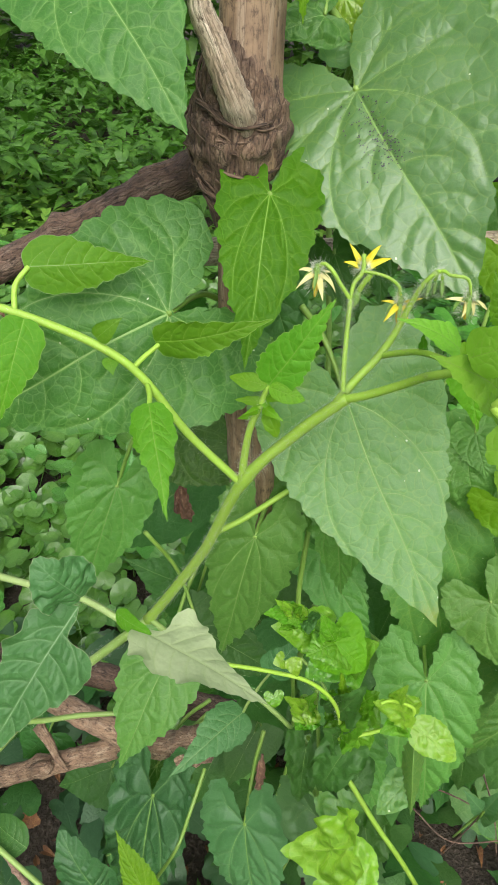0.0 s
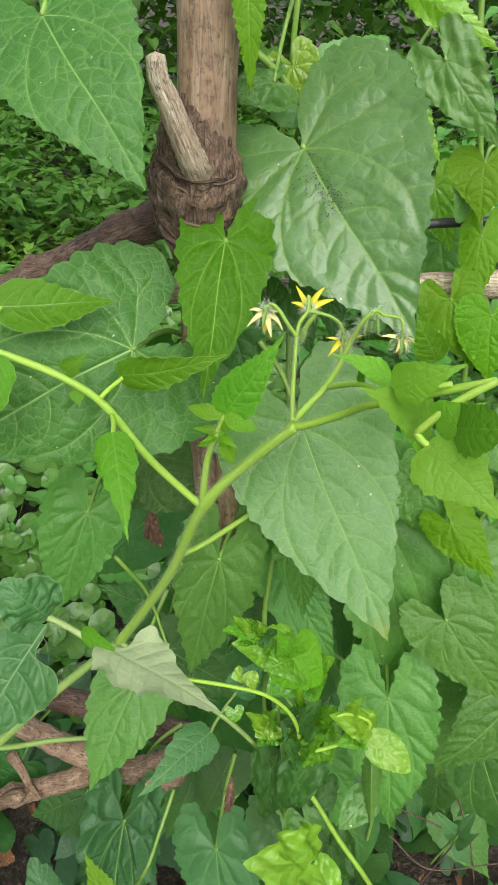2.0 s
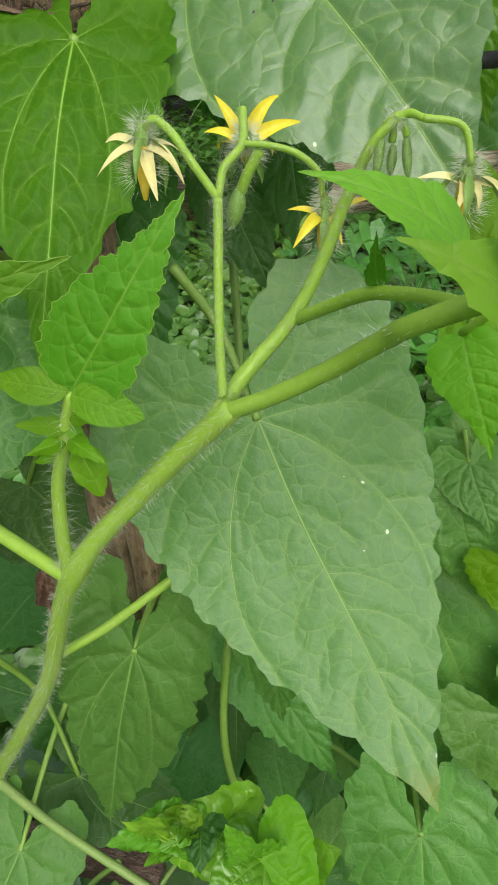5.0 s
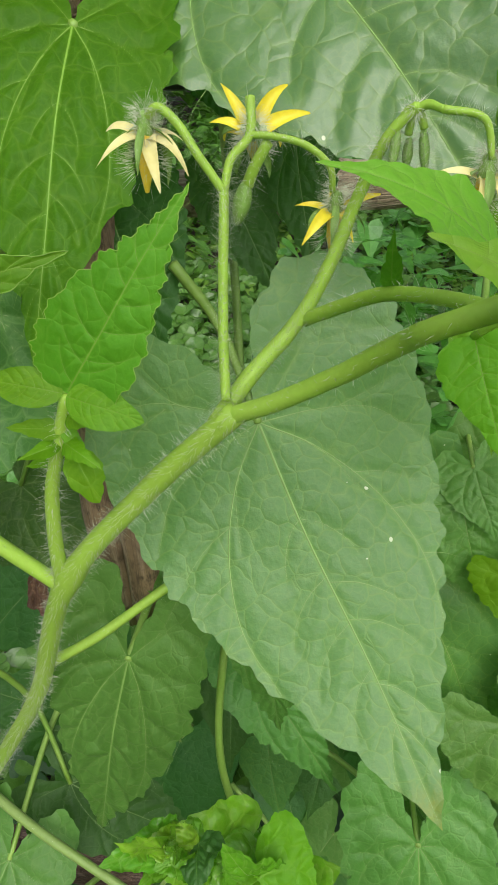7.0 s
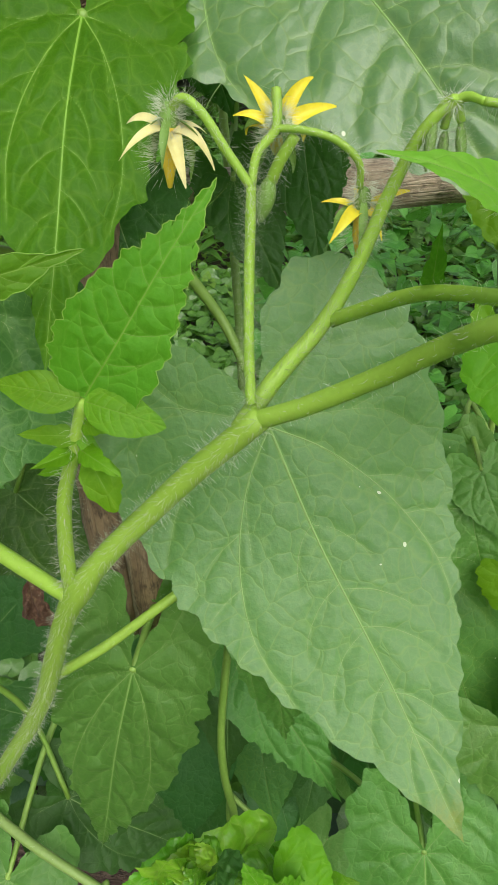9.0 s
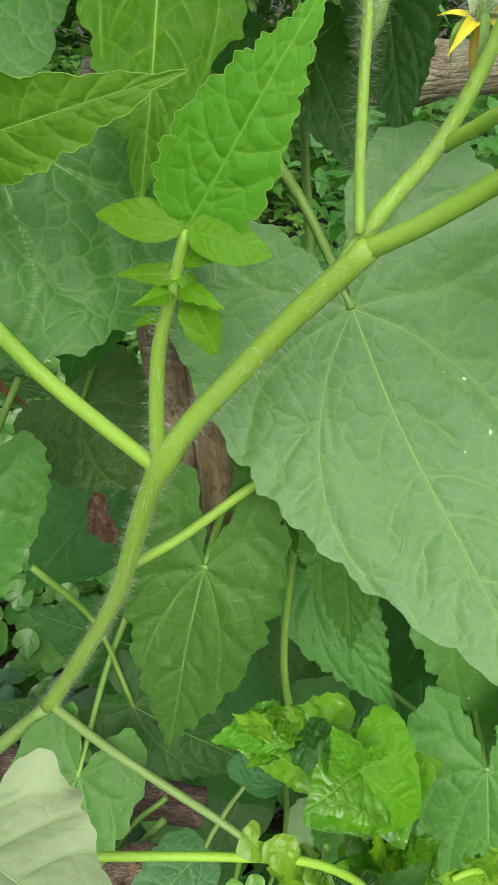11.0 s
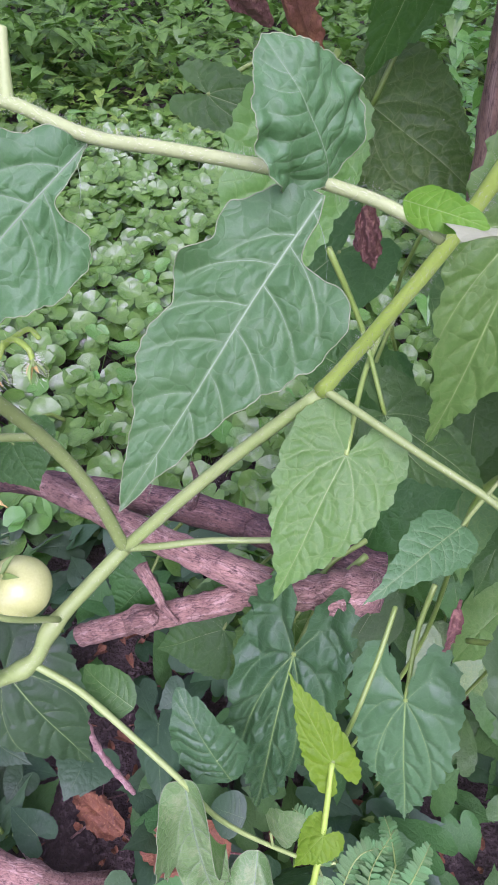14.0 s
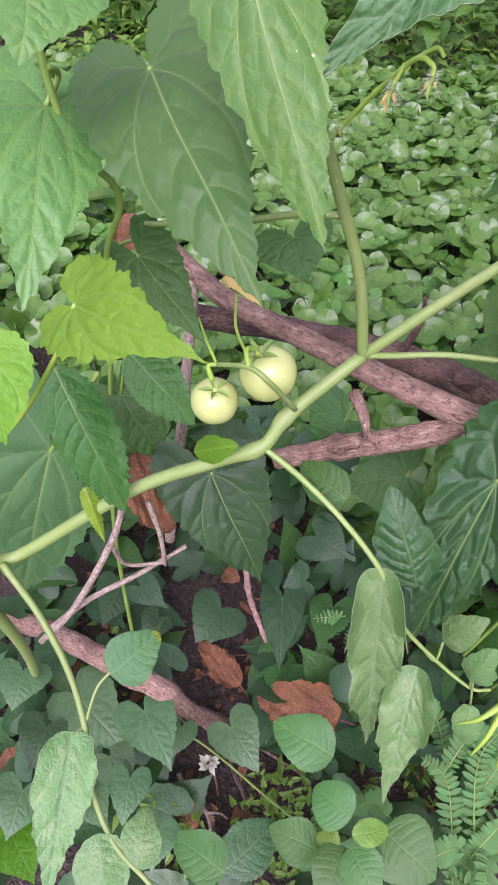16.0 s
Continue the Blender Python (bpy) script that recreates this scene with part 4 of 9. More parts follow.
stalk("knob", branch_a, [(-0.138, 0.240, 0.338), (-0.130, 0.237, 0.349), (-0.124, 0.236, 0.353)], 0.0062, 0.005, "bark", bulge=0.12)
branch_b = thing("dead_branch", (-0.100, 0.310, 0.380), "darker dead branch behind the forked one", "branch")
stalk("limb", branch_b, [(-0.275, 0.340, 0.339), (-0.208, 0.325, 0.356), (-0.144, 0.310, 0.368), (-0.095, 0.300, 0.371), (-0.051, 0.290, 0.366), (0.006, 0.285, 0.353)], 0.0085, 0.0105, "bark_dark", bulge=0.1, steps=8, sides=14)
stalk("twig", branch_b, [(-0.113, 0.300, 0.376), (-0.106, 0.290, 0.409), (-0.107, 0.285, 0.432)], 0.003, 0.001, "bark_dark", bulge=0.1)
stalk("knot", branch_b, [(-0.071, 0.288, 0.378), (-0.066, 0.282, 0.383), (-0.063, 0.280, 0.384)], 0.008, 0.005, "bark_dark", bulge=0.12)
branch_c = thing("ground_branch", (-0.240, 0.170, -0.080), "thick peeling branch lying on the soil", "branch")
stalk("limb", branch_c, [(-0.694, 0.260, -0.145), (-0.500, 0.220, -0.075), (-0.388, 0.190, -0.001), (-0.312, 0.170, 0.034), (-0.251, 0.165, 0.020), (-0.225, 0.170, -0.025), (-0.195, 0.190, -0.090), (-0.143, 0.220, -0.238)], 0.012, 0.008, "bark", bulge=0.1, steps=8, sides=14, nodes=(0.5, 0.58))

# ---- tomato plant ----
plant = thing("tomato_plant", (-0.350, 0.160, -0.080), "hairy tomato plant with yellow flowers and green fruit", "tomato plant")
stalk("main_stem", plant, [(-0.400, 0.150, -0.090), (-0.360, 0.130, 0.100), (-0.339, 0.105, 0.286), (-0.321, 0.130, 0.275), (-0.248, 0.165, 0.334), (-0.199, 0.182, 0.362), (-0.174, 0.192, 0.374), (-0.163, 0.206, 0.391), (-0.132, 0.235, 0.419)], 0.0046, 0.0038, "stem_low", nodes=(0.72, 0.86), steps=8, sides=12)
hairs(plant, [(-0.400, 0.150, -0.090), (-0.360, 0.130, 0.100), (-0.339, 0.105, 0.286), (-0.321, 0.130, 0.275), (-0.248, 0.165, 0.334), (-0.199, 0.182, 0.362), (-0.174, 0.192, 0.374), (-0.163, 0.206, 0.391), (-0.132, 0.235, 0.419)], 0.005, 0.0045, 1500, 0.001)
stalk("main_stem", plant, [(-0.132, 0.235, 0.419), (-0.088, 0.246, 0.468), (-0.044, 0.253, 0.514)], 0.0033, 0.0027, "stem_low", steps=8, sides=12)
hairs(plant, [(-0.132, 0.235, 0.419), (-0.088, 0.246, 0.468), (-0.044, 0.253, 0.514)], 0.004, 0.0033, 700, 0.0016)
stalk("main_stem", plant, [(-0.044, 0.253, 0.514), (-0.025, 0.248, 0.553), (-0.009, 0.242, 0.590), (0.008, 0.229, 0.646), (0.028, 0.2255, 0.676), (0.0455, 0.220, 0.6985)], 0.0027, 0.0021, "stem", nodes=(0.0, 0.62), steps=8, sides=12)
hairs(plant, [(-0.044, 0.253, 0.514), (-0.025, 0.248, 0.553), (-0.009, 0.242, 0.590), (0.008, 0.229, 0.646), (0.028, 0.2255, 0.676), (0.0455, 0.220, 0.6985)], 0.0025, 0.0018, 2600, 0.002)
stalk("side_shoot", plant, [(0.042, 0.2215, 0.695), (0.0475, 0.2245, 0.7025), (0.0555, 0.2295, 0.7105), (0.0605, 0.2315, 0.720), (0.064, 0.232, 0.731), (0.067, 0.230, 0.740), (0.071, 0.229, 0.744), (0.073, 0.226, 0.744)], 0.0017, 0.0005, "stem", steps=8, sides=10)
hairs(plant, [(0.042, 0.2215, 0.695), (0.0475, 0.2245, 0.7025), (0.0555, 0.2295, 0.7105), (0.0605, 0.2315, 0.720), (0.064, 0.232, 0.731), (0.067, 0.230, 0.740)], 0.0014, 0.0005, 2200, 0.0022)
stalk("truss_bend", plant, [(0.073, 0.226, 0.744), (0.079, 0.226, 0.743), (0.081, 0.225, 0.738)], 0.0006, 0.0005, "stem")
hairs(plant, [(0.073, 0.226, 0.744), (0.079, 0.226, 0.743), (0.081, 0.225, 0.738)], 0.0006, 0.0005, 110, 0.0018)
stalk("petiole", plant, [(0.0445, 0.2203, 0.6975), (0.0515, 0.215, 0.7035), (0.060, 0.208, 0.7125), (0.065, 0.200, 0.721), (0.069, 0.190, 0.729), (0.096, 0.172, 0.749)], 0.0016, 0.0013, "stem", steps=8)
hairs(plant, [(0.0445, 0.2203, 0.6975), (0.0515, 0.215, 0.7035), (0.060, 0.208, 0.7125), (0.065, 0.200, 0.721), (0.069, 0.190, 0.729), (0.096, 0.172, 0.749)], 0.0016, 0.0013, 260, 0.0005)
stalk("petiole", plant, [(0.057, 0.230, 0.711), (0.062, 0.222, 0.717), (0.066, 0.214, 0.722), (0.071, 0.205, 0.725), (0.075, 0.196, 0.727)], 0.0012, 0.001, "stem", steps=8)
hairs(plant, [(0.057, 0.230, 0.711), (0.062, 0.222, 0.717), (0.066, 0.214, 0.722), (0.071, 0.205, 0.725), (0.075, 0.196, 0.727)], 0.0012, 0.001, 200, 0.0005)
stalk("peduncle", plant, [(0.0437, 0.2215, 0.700), (0.0432, 0.2245, 0.708), (0.0430, 0.2280, 0.718), (0.0430, 0.2305, 0.726), (0.043, 0.232, 0.731)], 0.0009, 0.0008, "stem", steps=8)
hairs(plant, [(0.0437, 0.2215, 0.700), (0.0432, 0.2245, 0.708), (0.0430, 0.2280, 0.718), (0.0430, 0.2305, 0.726), (0.043, 0.232, 0.731)], 0.0009, 0.0008, 1300, 0.0022)
stalk("pedicel", plant, [(0.043, 0.232, 0.731), (0.039, 0.233, 0.736), (0.036, 0.234, 0.740), (0.033, 0.235, 0.742), (0.031, 0.236, 0.740)], 0.0007, 0.0007, "stem")
hairs(plant, [(0.043, 0.232, 0.731), (0.039, 0.233, 0.736), (0.036, 0.234, 0.740), (0.033, 0.235, 0.742), (0.031, 0.236, 0.740)], 0.0007, 0.0007, 320, 0.0018)
stalk("pedicel", plant, [(0.043, 0.232, 0.731), (0.044, 0.236, 0.735), (0.047, 0.240, 0.738), (0.047, 0.243, 0.743)], 0.0007, 0.0008, "stem")
hairs(plant, [(0.043, 0.232, 0.731), (0.044, 0.236, 0.735), (0.047, 0.240, 0.738), (0.047, 0.243, 0.743)], 0.0007, 0.0008, 170, 0.0018)
stalk("pedicel", plant, [(0.047, 0.240, 0.738), (0.051, 0.239, 0.738), (0.056, 0.238, 0.737), (0.060, 0.238, 0.734), (0.061, 0.239, 0.730)], 0.0006, 0.0006, "stem")
hairs(plant, [(0.047, 0.240, 0.738), (0.051, 0.239, 0.738), (0.056, 0.238, 0.737), (0.060, 0.238, 0.734), (0.061, 0.239, 0.730)], 0.0006, 0.0006, 220, 0.0018)
stalk("pedicel", plant, [(0.050, 0.240, 0.737), (0.048, 0.241, 0.733), (0.047, 0.242, 0.730)], 0.0009, 0.001, "stem")
hairs(plant, [(0.050, 0.240, 0.737), (0.048, 0.241, 0.733), (0.047, 0.242, 0.730)], 0.0009, 0.001, 60, 0.0018)
stalk("petiole", plant, [(0.008, 0.229, 0.646), (-0.014, 0.229, 0.671), (-0.032, 0.231, 0.696), (-0.049, 0.231, 0.709), (-0.075, 0.230, 0.720), (-0.098, 0.228, 0.727)], 0.0017, 0.0015, "stem", steps=8)
hairs(plant, [(0.008, 0.229, 0.646), (-0.014, 0.229, 0.671), (-0.032, 0.231, 0.696), (-0.049, 0.231, 0.709), (-0.075, 0.230, 0.720), (-0.098, 0.228, 0.727)], 0.0017, 0.0015, 700, 0.0018)
stalk("shoot", plant, [(0.008, 0.229, 0.646), (0.0088, 0.2270, 0.662), (0.0105, 0.2258, 0.677), (0.0135, 0.2243, 0.688), (0.0165, 0.223, 0.6995)], 0.0017, 0.001, "stem")
hairs(plant, [(0.008, 0.229, 0.646), (0.0088, 0.2270, 0.662), (0.0105, 0.2258, 0.677), (0.0135, 0.2243, 0.688), (0.0165, 0.223, 0.6995)], 0.0017, 0.001, 420, 0.0022)
stalk("petiole", plant, [(-0.005, 0.243, 0.600), (0.009, 0.247, 0.607), (0.025, 0.252, 0.618), (0.037, 0.258, 0.624)], 0.0015, 0.0013, "stem")
hairs(plant, [(-0.005, 0.243, 0.600), (0.009, 0.247, 0.607), (0.025, 0.252, 0.618), (0.037, 0.258, 0.624)], 0.0018, 0.0015, 120, 0.0018)
stalk("petiole", plant, [(-0.0435, 0.252, 0.516), (-0.022, 0.239, 0.511), (-0.001, 0.229, 0.504), (0.0196, 0.2195, 0.4974), (0.034, 0.213, 0.489), (0.053, 0.207, 0.468)], 0.0018, 0.0013, "stem_low", steps=8)
hairs(plant, [(-0.0435, 0.252, 0.516), (-0.022, 0.239, 0.511), (-0.001, 0.229, 0.504), (0.0196, 0.2195, 0.4974), (0.034, 0.213, 0.489), (0.053, 0.207, 0.468)], 0.0017, 0.0012, 120, 0.0018)
stalk("leaf_stalk", plant, [(0.0196, 0.2195, 0.4974), (0.0165, 0.218, 0.490), (0.0145, 0.217, 0.483)], 0.0009, 0.0008, "stem_low")
stalk("leaf_stalk", plant, [(0.0196, 0.2195, 0.4974), (0.0235, 0.222, 0.505), (0.0277, 0.224, 0.512)], 0.0009, 0.0007, "stem_low")
leaf(plant, "leaflet", "ovate", (0.0277, 0.224, 0.512), (0.0440, 0.234, 0.5330), 0.020, (-0.16, -0.86, 0.48), "grey", arch=0.06, teeth=7, tooth=0.014, seed=64, fold=0.05, quilt=0.02, veins="vein_pale", m=76)
stalk("branch", plant, [(-0.132, 0.235, 0.419), (-0.137, 0.232, 0.452), (-0.142, 0.229, 0.475), (-0.151, 0.224, 0.502), (-0.161, 0.210, 0.537), (-0.171, 0.199, 0.562), (-0.181, 0.191, 0.590), (-0.187, 0.188, 0.615), (-0.180, 0.190, 0.632)], 0.0032, 0.0022, "stem_low", steps=8)
hairs(plant, [(-0.132, 0.235, 0.419), (-0.137, 0.232, 0.452), (-0.142, 0.229, 0.475), (-0.151, 0.224, 0.502), (-0.161, 0.210, 0.537), (-0.171, 0.199, 0.562), (-0.181, 0.191, 0.590), (-0.187, 0.188, 0.615), (-0.180, 0.190, 0.632)], 0.0032, 0.0022, 1100, 0.001)
stalk("petiole", plant, [(-0.151, 0.226, 0.501), (-0.175, 0.226, 0.497), (-0.206, 0.228, 0.486), (-0.254, 0.230, 0.475)], 0.0019, 0.0015, "stem_low")
hairs(plant, [(-0.151, 0.226, 0.501), (-0.175, 0.226, 0.497), (-0.206, 0.228, 0.486), (-0.254, 0.230, 0.475)], 0.0019, 0.0015, 60, 0.0018)
stalk("petiole", plant, [(-0.132, 0.235, 0.419), (-0.114, 0.234, 0.425), (-0.089, 0.236, 0.431), (-0.059, 0.238, 0.434), (-0.046, 0.236, 0.442)], 0.002, 0.0014, "stem_low")
hairs(plant, [(-0.132, 0.235, 0.419), (-0.114, 0.234, 0.425), (-0.089, 0.236, 0.431), (-0.059, 0.238, 0.434), (-0.046, 0.236, 0.442)], 0.002, 0.0014, 80, 0.0018)
stalk("rachis", plant, [(-0.180, 0.190, 0.632), (-0.151, 0.193, 0.6345), (-0.133, 0.197, 0.632), (-0.121, 0.198, 0.631), (-0.102, 0.192, 0.627), (-0.084, 0.187, 0.627), (-0.063, 0.183, 0.626), (-0.050, 0.181, 0.624), (-0.039, 0.1765, 0.6225), (-0.028, 0.172, 0.6185)], 0.0017, 0.0013, "stem_pale", steps=8)
hairs(plant, [(-0.180, 0.190, 0.632), (-0.151, 0.193, 0.6345), (-0.133, 0.197, 0.632), (-0.121, 0.198, 0.631), (-0.102, 0.192, 0.627), (-0.084, 0.187, 0.627), (-0.063, 0.183, 0.626), (-0.050, 0.181, 0.624), (-0.039, 0.1765, 0.6225), (-0.028, 0.172, 0.6185)], 0.0021, 0.0014, 1500, 0.0009)
stalk("leaf_stalk", plant, [(-0.121, 0.198, 0.631), (-0.121, 0.200, 0.637), (-0.121, 0.203, 0.644)], 0.0015, 0.0012, "stem_pale")
stalk("petiole", plant, [(-0.174, 0.192, 0.374), (-0.149, 0.185, 0.365), (-0.119, 0.170, 0.356), (-0.092, 0.158, 0.336), (-0.077, 0.155, 0.302), (-0.055, 0.153, 0.278), (-0.021, 0.152, 0.251), (-0.009, 0.152, 0.256)], 0.002, 0.001, "stem_low", steps=8)
stalk("petiole", plant, [(-0.325, 0.120, 0.278), (-0.294, 0.105, 0.255), (-0.267, 0.086, 0.230), (-0.245, 0.062, 0.212), (-0.229, 0.036, 0.200), (-0.204, 0.014, 0.190), (-0.178, 0.004, 0.182), (-0.156, -0.005, 0.176)], 0.0026, 0.0014, "stem_low", steps=8)
stalk("leaf_stalk", plant, [(-0.246, 0.063, 0.212), (-0.247, 0.084, 0.222), (-0.242, 0.095, 0.228)], 0.001, 0.0009, "stem_low")
leaf(plant, "leaflet", "ovate", (0.0170, 0.2230, 0.7003), (0.0379, 0.2285, 0.7330), 0.0172, (-0.10, -0.95, 0.25), "tomato", veins='vein_bright', arch=0.05, teeth=11, tooth=0.030, fold=-0.06, quilt=0.020, wave=0.012, m=84, rings=28, rim_width=0.00008, vein_width=0.0034)
leaf(plant, "leaflet", "oval", (0.0162, 0.2225, 0.7002), (0.0022, 0.2255, 0.7012), 0.0066, (-0.1388, -0.8085, 0.5842), "lit", veins='vein_bright', arch=0.08, teeth=4, tooth=0.007, seed=2)
leaf(plant, "leaflet", "oval", (0.0172, 0.2215, 0.7002), (0.0302, 0.2185, 0.6972), 0.0076, (-0.0588, -0.7885, 0.6142), "lit", veins='vein_bright', arch=0.08, teeth=4, tooth=0.007, seed=3)
leaf(plant, "leaflet", "lance", (0.0152, 0.2235, 0.6922), (0.0042, 0.2255, 0.6912), 0.004, (-0.2088, -0.7885, 0.5842), "lit", veins='vein_bright', arch=0.05, teeth=3, seed=4, rings=8, m=24)
leaf(plant, "leaflet", "lance", (0.0152, 0.2235, 0.6922), (0.0192, 0.2215, 0.6892), 0.003, (0.1212, -0.7585, 0.6442), "lit", veins='vein_bright', arch=0.05, teeth=3, seed=5, rings=8, m=24)
leaf(plant, "leaflet", "oval", (0.0165, 0.2225, 0.6885), (0.0214, 0.2172, 0.6808), 0.0066, (-0.0888, -0.4985, 0.8642), "lit", veins='vein_bright', arch=0.15, fold=0.4, teeth=4, tooth=0.05, seed=6, rings=8, m=24)
leaf(plant, "leaflet", "lance", (0.0112, 0.2265, 0.6832), (0.0052, 0.2285, 0.6802), 0.002, (-0.45, -0.76, 0.47), "lit", seed=7, rings=6, m=20, teeth=2)
leaf(plant, "leaflet", "lance", (0.0142, 0.2235, 0.6892), (0.0072, 0.2195, 0.6882), 0.003, (0.3512, -0.7085, 0.6142), "lit", seed=61, rings=9, m=26, teeth=2, fold=0.6, arch=0.2)
leaf(plant, "leaflet", "lance", (0.0152, 0.2225, 0.6902), (0.0232, 0.2155, 0.6892), 0.004, (-0.3688, -0.4785, 0.8042), "lit", seed=62, rings=10, m=30, teeth=4, tooth=0.05, fold=0.3, arch=0.15)
leaf(plant, "leaflet", "lance", (0.0162, 0.2225, 0.6952), (0.0222, 0.2185, 0.6962), 0.003, (-0.5188, -0.5885, 0.6242), "lit", veins='vein_bright', seed=63, rings=10, m=30, teeth=3, arch=0.12)
leaf(plant, "leaflet", "ovate", (-0.026, 0.236, 0.708), (0.017, 0.236, 0.720), 0.016, (-0.01, -1.00, 0.04), "tomato", veins='vein_bright', rim_width=0.0001, m=76, arch=0.1, teeth=7, tooth=0.025, seed=8)
leaf(plant, "leaflet", "ovate", (-0.072, 0.240, 0.733), (-0.030, 0.261, 0.729), 0.020, (0.43, -0.81, 0.39), "tomato", rim_width=0.0001, m=76, arch=0.1, teeth=7, tooth=0.025, seed=9, fold=0.15)
leaf(plant, "leaflet", "ovate", (-0.026, 0.215, 0.694), (-0.015, 0.180, 0.670), 0.015, (0.12, -0.55, 0.83), "tomato", veins='vein_bright', arch=0.06, teeth=6, tooth=0.03, seed=10, fold=0.1)
leaf(plant, "leaflet", "ovate", (-0.047, 0.231, 0.711), (-0.037, 0.233, 0.719), 0.008, (-0.03, -0.96, 0.29), "tomato", teeth=2, seed=11, rings=7, m=22)
leaf(plant, "leaflet", "ovate", (-0.043, 0.231, 0.703), (-0.041, 0.226, 0.698), 0.006, (0.17, -0.65, 0.74), "tomato", teeth=2, seed=12, rings=7, m=22)
leaf(plant, "leaflet", "ovate", (-0.070, 0.225, 0.720), (-0.079, 0.205, 0.688), 0.017, (0.36, -0.83, 0.42), "tomato", veins='vein_bright', rim_width=0.0001, m=76, arch=0.1, teeth=6, seed=13)
stalk("leaf_stalk", plant, [(-0.035, 0.232, 0.698), (-0.031, 0.234, 0.702), (-0.025, 0.236, 0.707)], 0.0011, 0.0009, "stem")
stalk("leaf_stalk", plant, [(-0.029, 0.229, 0.693), (-0.027, 0.222, 0.693), (-0.026, 0.215, 0.693)], 0.0011, 0.0009, "stem")
stalk("leaf_stalk", plant, [(-0.075, 0.230, 0.720), (-0.075, 0.235, 0.728), (-0.071, 0.240, 0.733)], 0.0011, 0.0009, "stem")
leaf(plant, "leaflet", "lobed", (-0.1035, 0.193, 0.6245), (-0.158, 0.158, 0.573), 0.034, (0.28, -0.90, 0.34), "grey", arch=0.06, teeth=9, tooth=0.012, quilt=0.05, seed=14, wave=0.02, ruffle=0.028, rim_width=0.00014, veins='vein_pale', vein_width=0.0026, fold=0.08, m=90, rings=28)
leaf(plant, "leaflet", "lobed", (-0.0515, 0.178, 0.6225), (-0.089, 0.140, 0.567), 0.036, (0.03, -0.82, 0.57), "grey", arch=0.05, teeth=9, tooth=0.0125, quilt=0.055, seed=15, wave=0.02, ruffle=0.03, rim_width=0.00014, veins='vein_pale', vein_width=0.0026, fold=0.1, m=90, rings=28)
leaf(plant, "leaflet", "oval", (-0.0505, 0.181, 0.625), (-0.0640, 0.178, 0.6495), 0.0235, (0.22, -0.72, 0.66), "grey", "crumpled downy tomato leaflet", arch=0.10, teeth=9, tooth=0.02, quilt=0.03, seed=16, wave=0.05, ruffle=0.05, crinkle=0.05, curl=0.15, veins="vein_pale", vein_width=0.0036, rim_width=0.00012, fold=0.12, m=84, rings=28)
leaf(plant, "leaflet", "lobed", (-0.0275, 0.1717, 0.6215), (0.0225, 0.1415, 0.6265), 0.031, (0.17, 0.22, 0.96), "under", "pale underside of a turned leaflet", arch=0.02, teeth=8, tooth=0.02, quilt=0.012, seed=17, wave=0.04, ruffle=0.03, veins='vein_under', fold=-0.05, m=80, rings=26)
leaf(plant, "leaflet", "oval", (-0.036, 0.176, 0.624), (-0.021, 0.168, 0.623), 0.008, (-0.37, -0.76, 0.53), "tomato", seed=18, teeth=3, arch=0.08)
leaf(plant, "leaflet", "oval", (-0.146, 0.195, 0.632), (-0.140, 0.190, 0.624), 0.008, (0.18, -0.76, 0.62), "grey", seed=19, teeth=3, arch=0.1, rings=8, m=24)
leaf(plant, "leaflet", "ovate", (0.0145, 0.217, 0.483), (-0.0234, 0.182, 0.4742), 0.024, (0.13, -0.29, 0.95), "grey", arch=0.05, teeth=6, tooth=0.03, seed=20, fold=0.05)
leaf(plant, "leaflet", "ovate", (-0.092, 0.158, 0.338), (-0.066, 0.134, 0.152), 0.033, (0.11, -0.98, 0.14), "sick", arch=0.1, teeth=6, tooth=0.012, seed=21, cup=0.55, wave=0.05, ruffle=0.045, m=76, quilt=0.03, veins='vein_pale', rim_width=0.0002, curl=-0.1)
leaf(plant, "leaflet", "ovate", (-0.053, 0.153, 0.251), (-0.049, 0.095, 0.165), 0.032, (-0.13, -0.82, 0.55), "sick", arch=0.14, teeth=5, tooth=0.015, seed=22, cup=0.6, wave=0.06, ruffle=0.05, m=76, quilt=0.03, veins='vein_pale', rim_width=0.0002, twist=0.4, curl=-0.15)
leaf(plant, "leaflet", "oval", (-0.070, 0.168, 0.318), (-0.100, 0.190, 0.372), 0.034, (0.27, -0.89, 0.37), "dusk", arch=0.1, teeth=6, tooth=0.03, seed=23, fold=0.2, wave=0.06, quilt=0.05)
leaf(plant, "leaflet", "oval", (-0.047, 0.153, 0.294), (-0.032, 0.153, 0.331), 0.019, (-0.64, -0.72, 0.27), "sick", arch=0.1, teeth=4, seed=24, fold=0.2, rings=9, m=28)
leaf(plant, "leaflet", "oval", (-0.023, 0.152, 0.260), (-0.021, 0.150, 0.308), 0.020, (-0.49, -0.87, -0.02), "sick", arch=0.1, teeth=4, seed=25, fold=0.3, rings=9, m=28)
leaf(plant, "leaflet", "oval", (-0.014, 0.150, 0.231), (-0.004, 0.145, 0.182), 0.019, (-0.07, -0.99, 0.09), "sick", arch=0.1, teeth=4, seed=26, fold=0.3, rings=9, m=28)
stalk("leaf_stalk", plant, [(-0.057, 0.153, 0.280), (-0.046, 0.153, 0.268), (-0.047, 0.153, 0.292)], 0.0009, 0.0008, "stem_low")
stalk("leaf_stalk", plant, [(-0.020, 0.152, 0.251), (-0.025, 0.152, 0.278), (-0.014, 0.150, 0.231)], 0.0009, 0.0008, "stem_low")
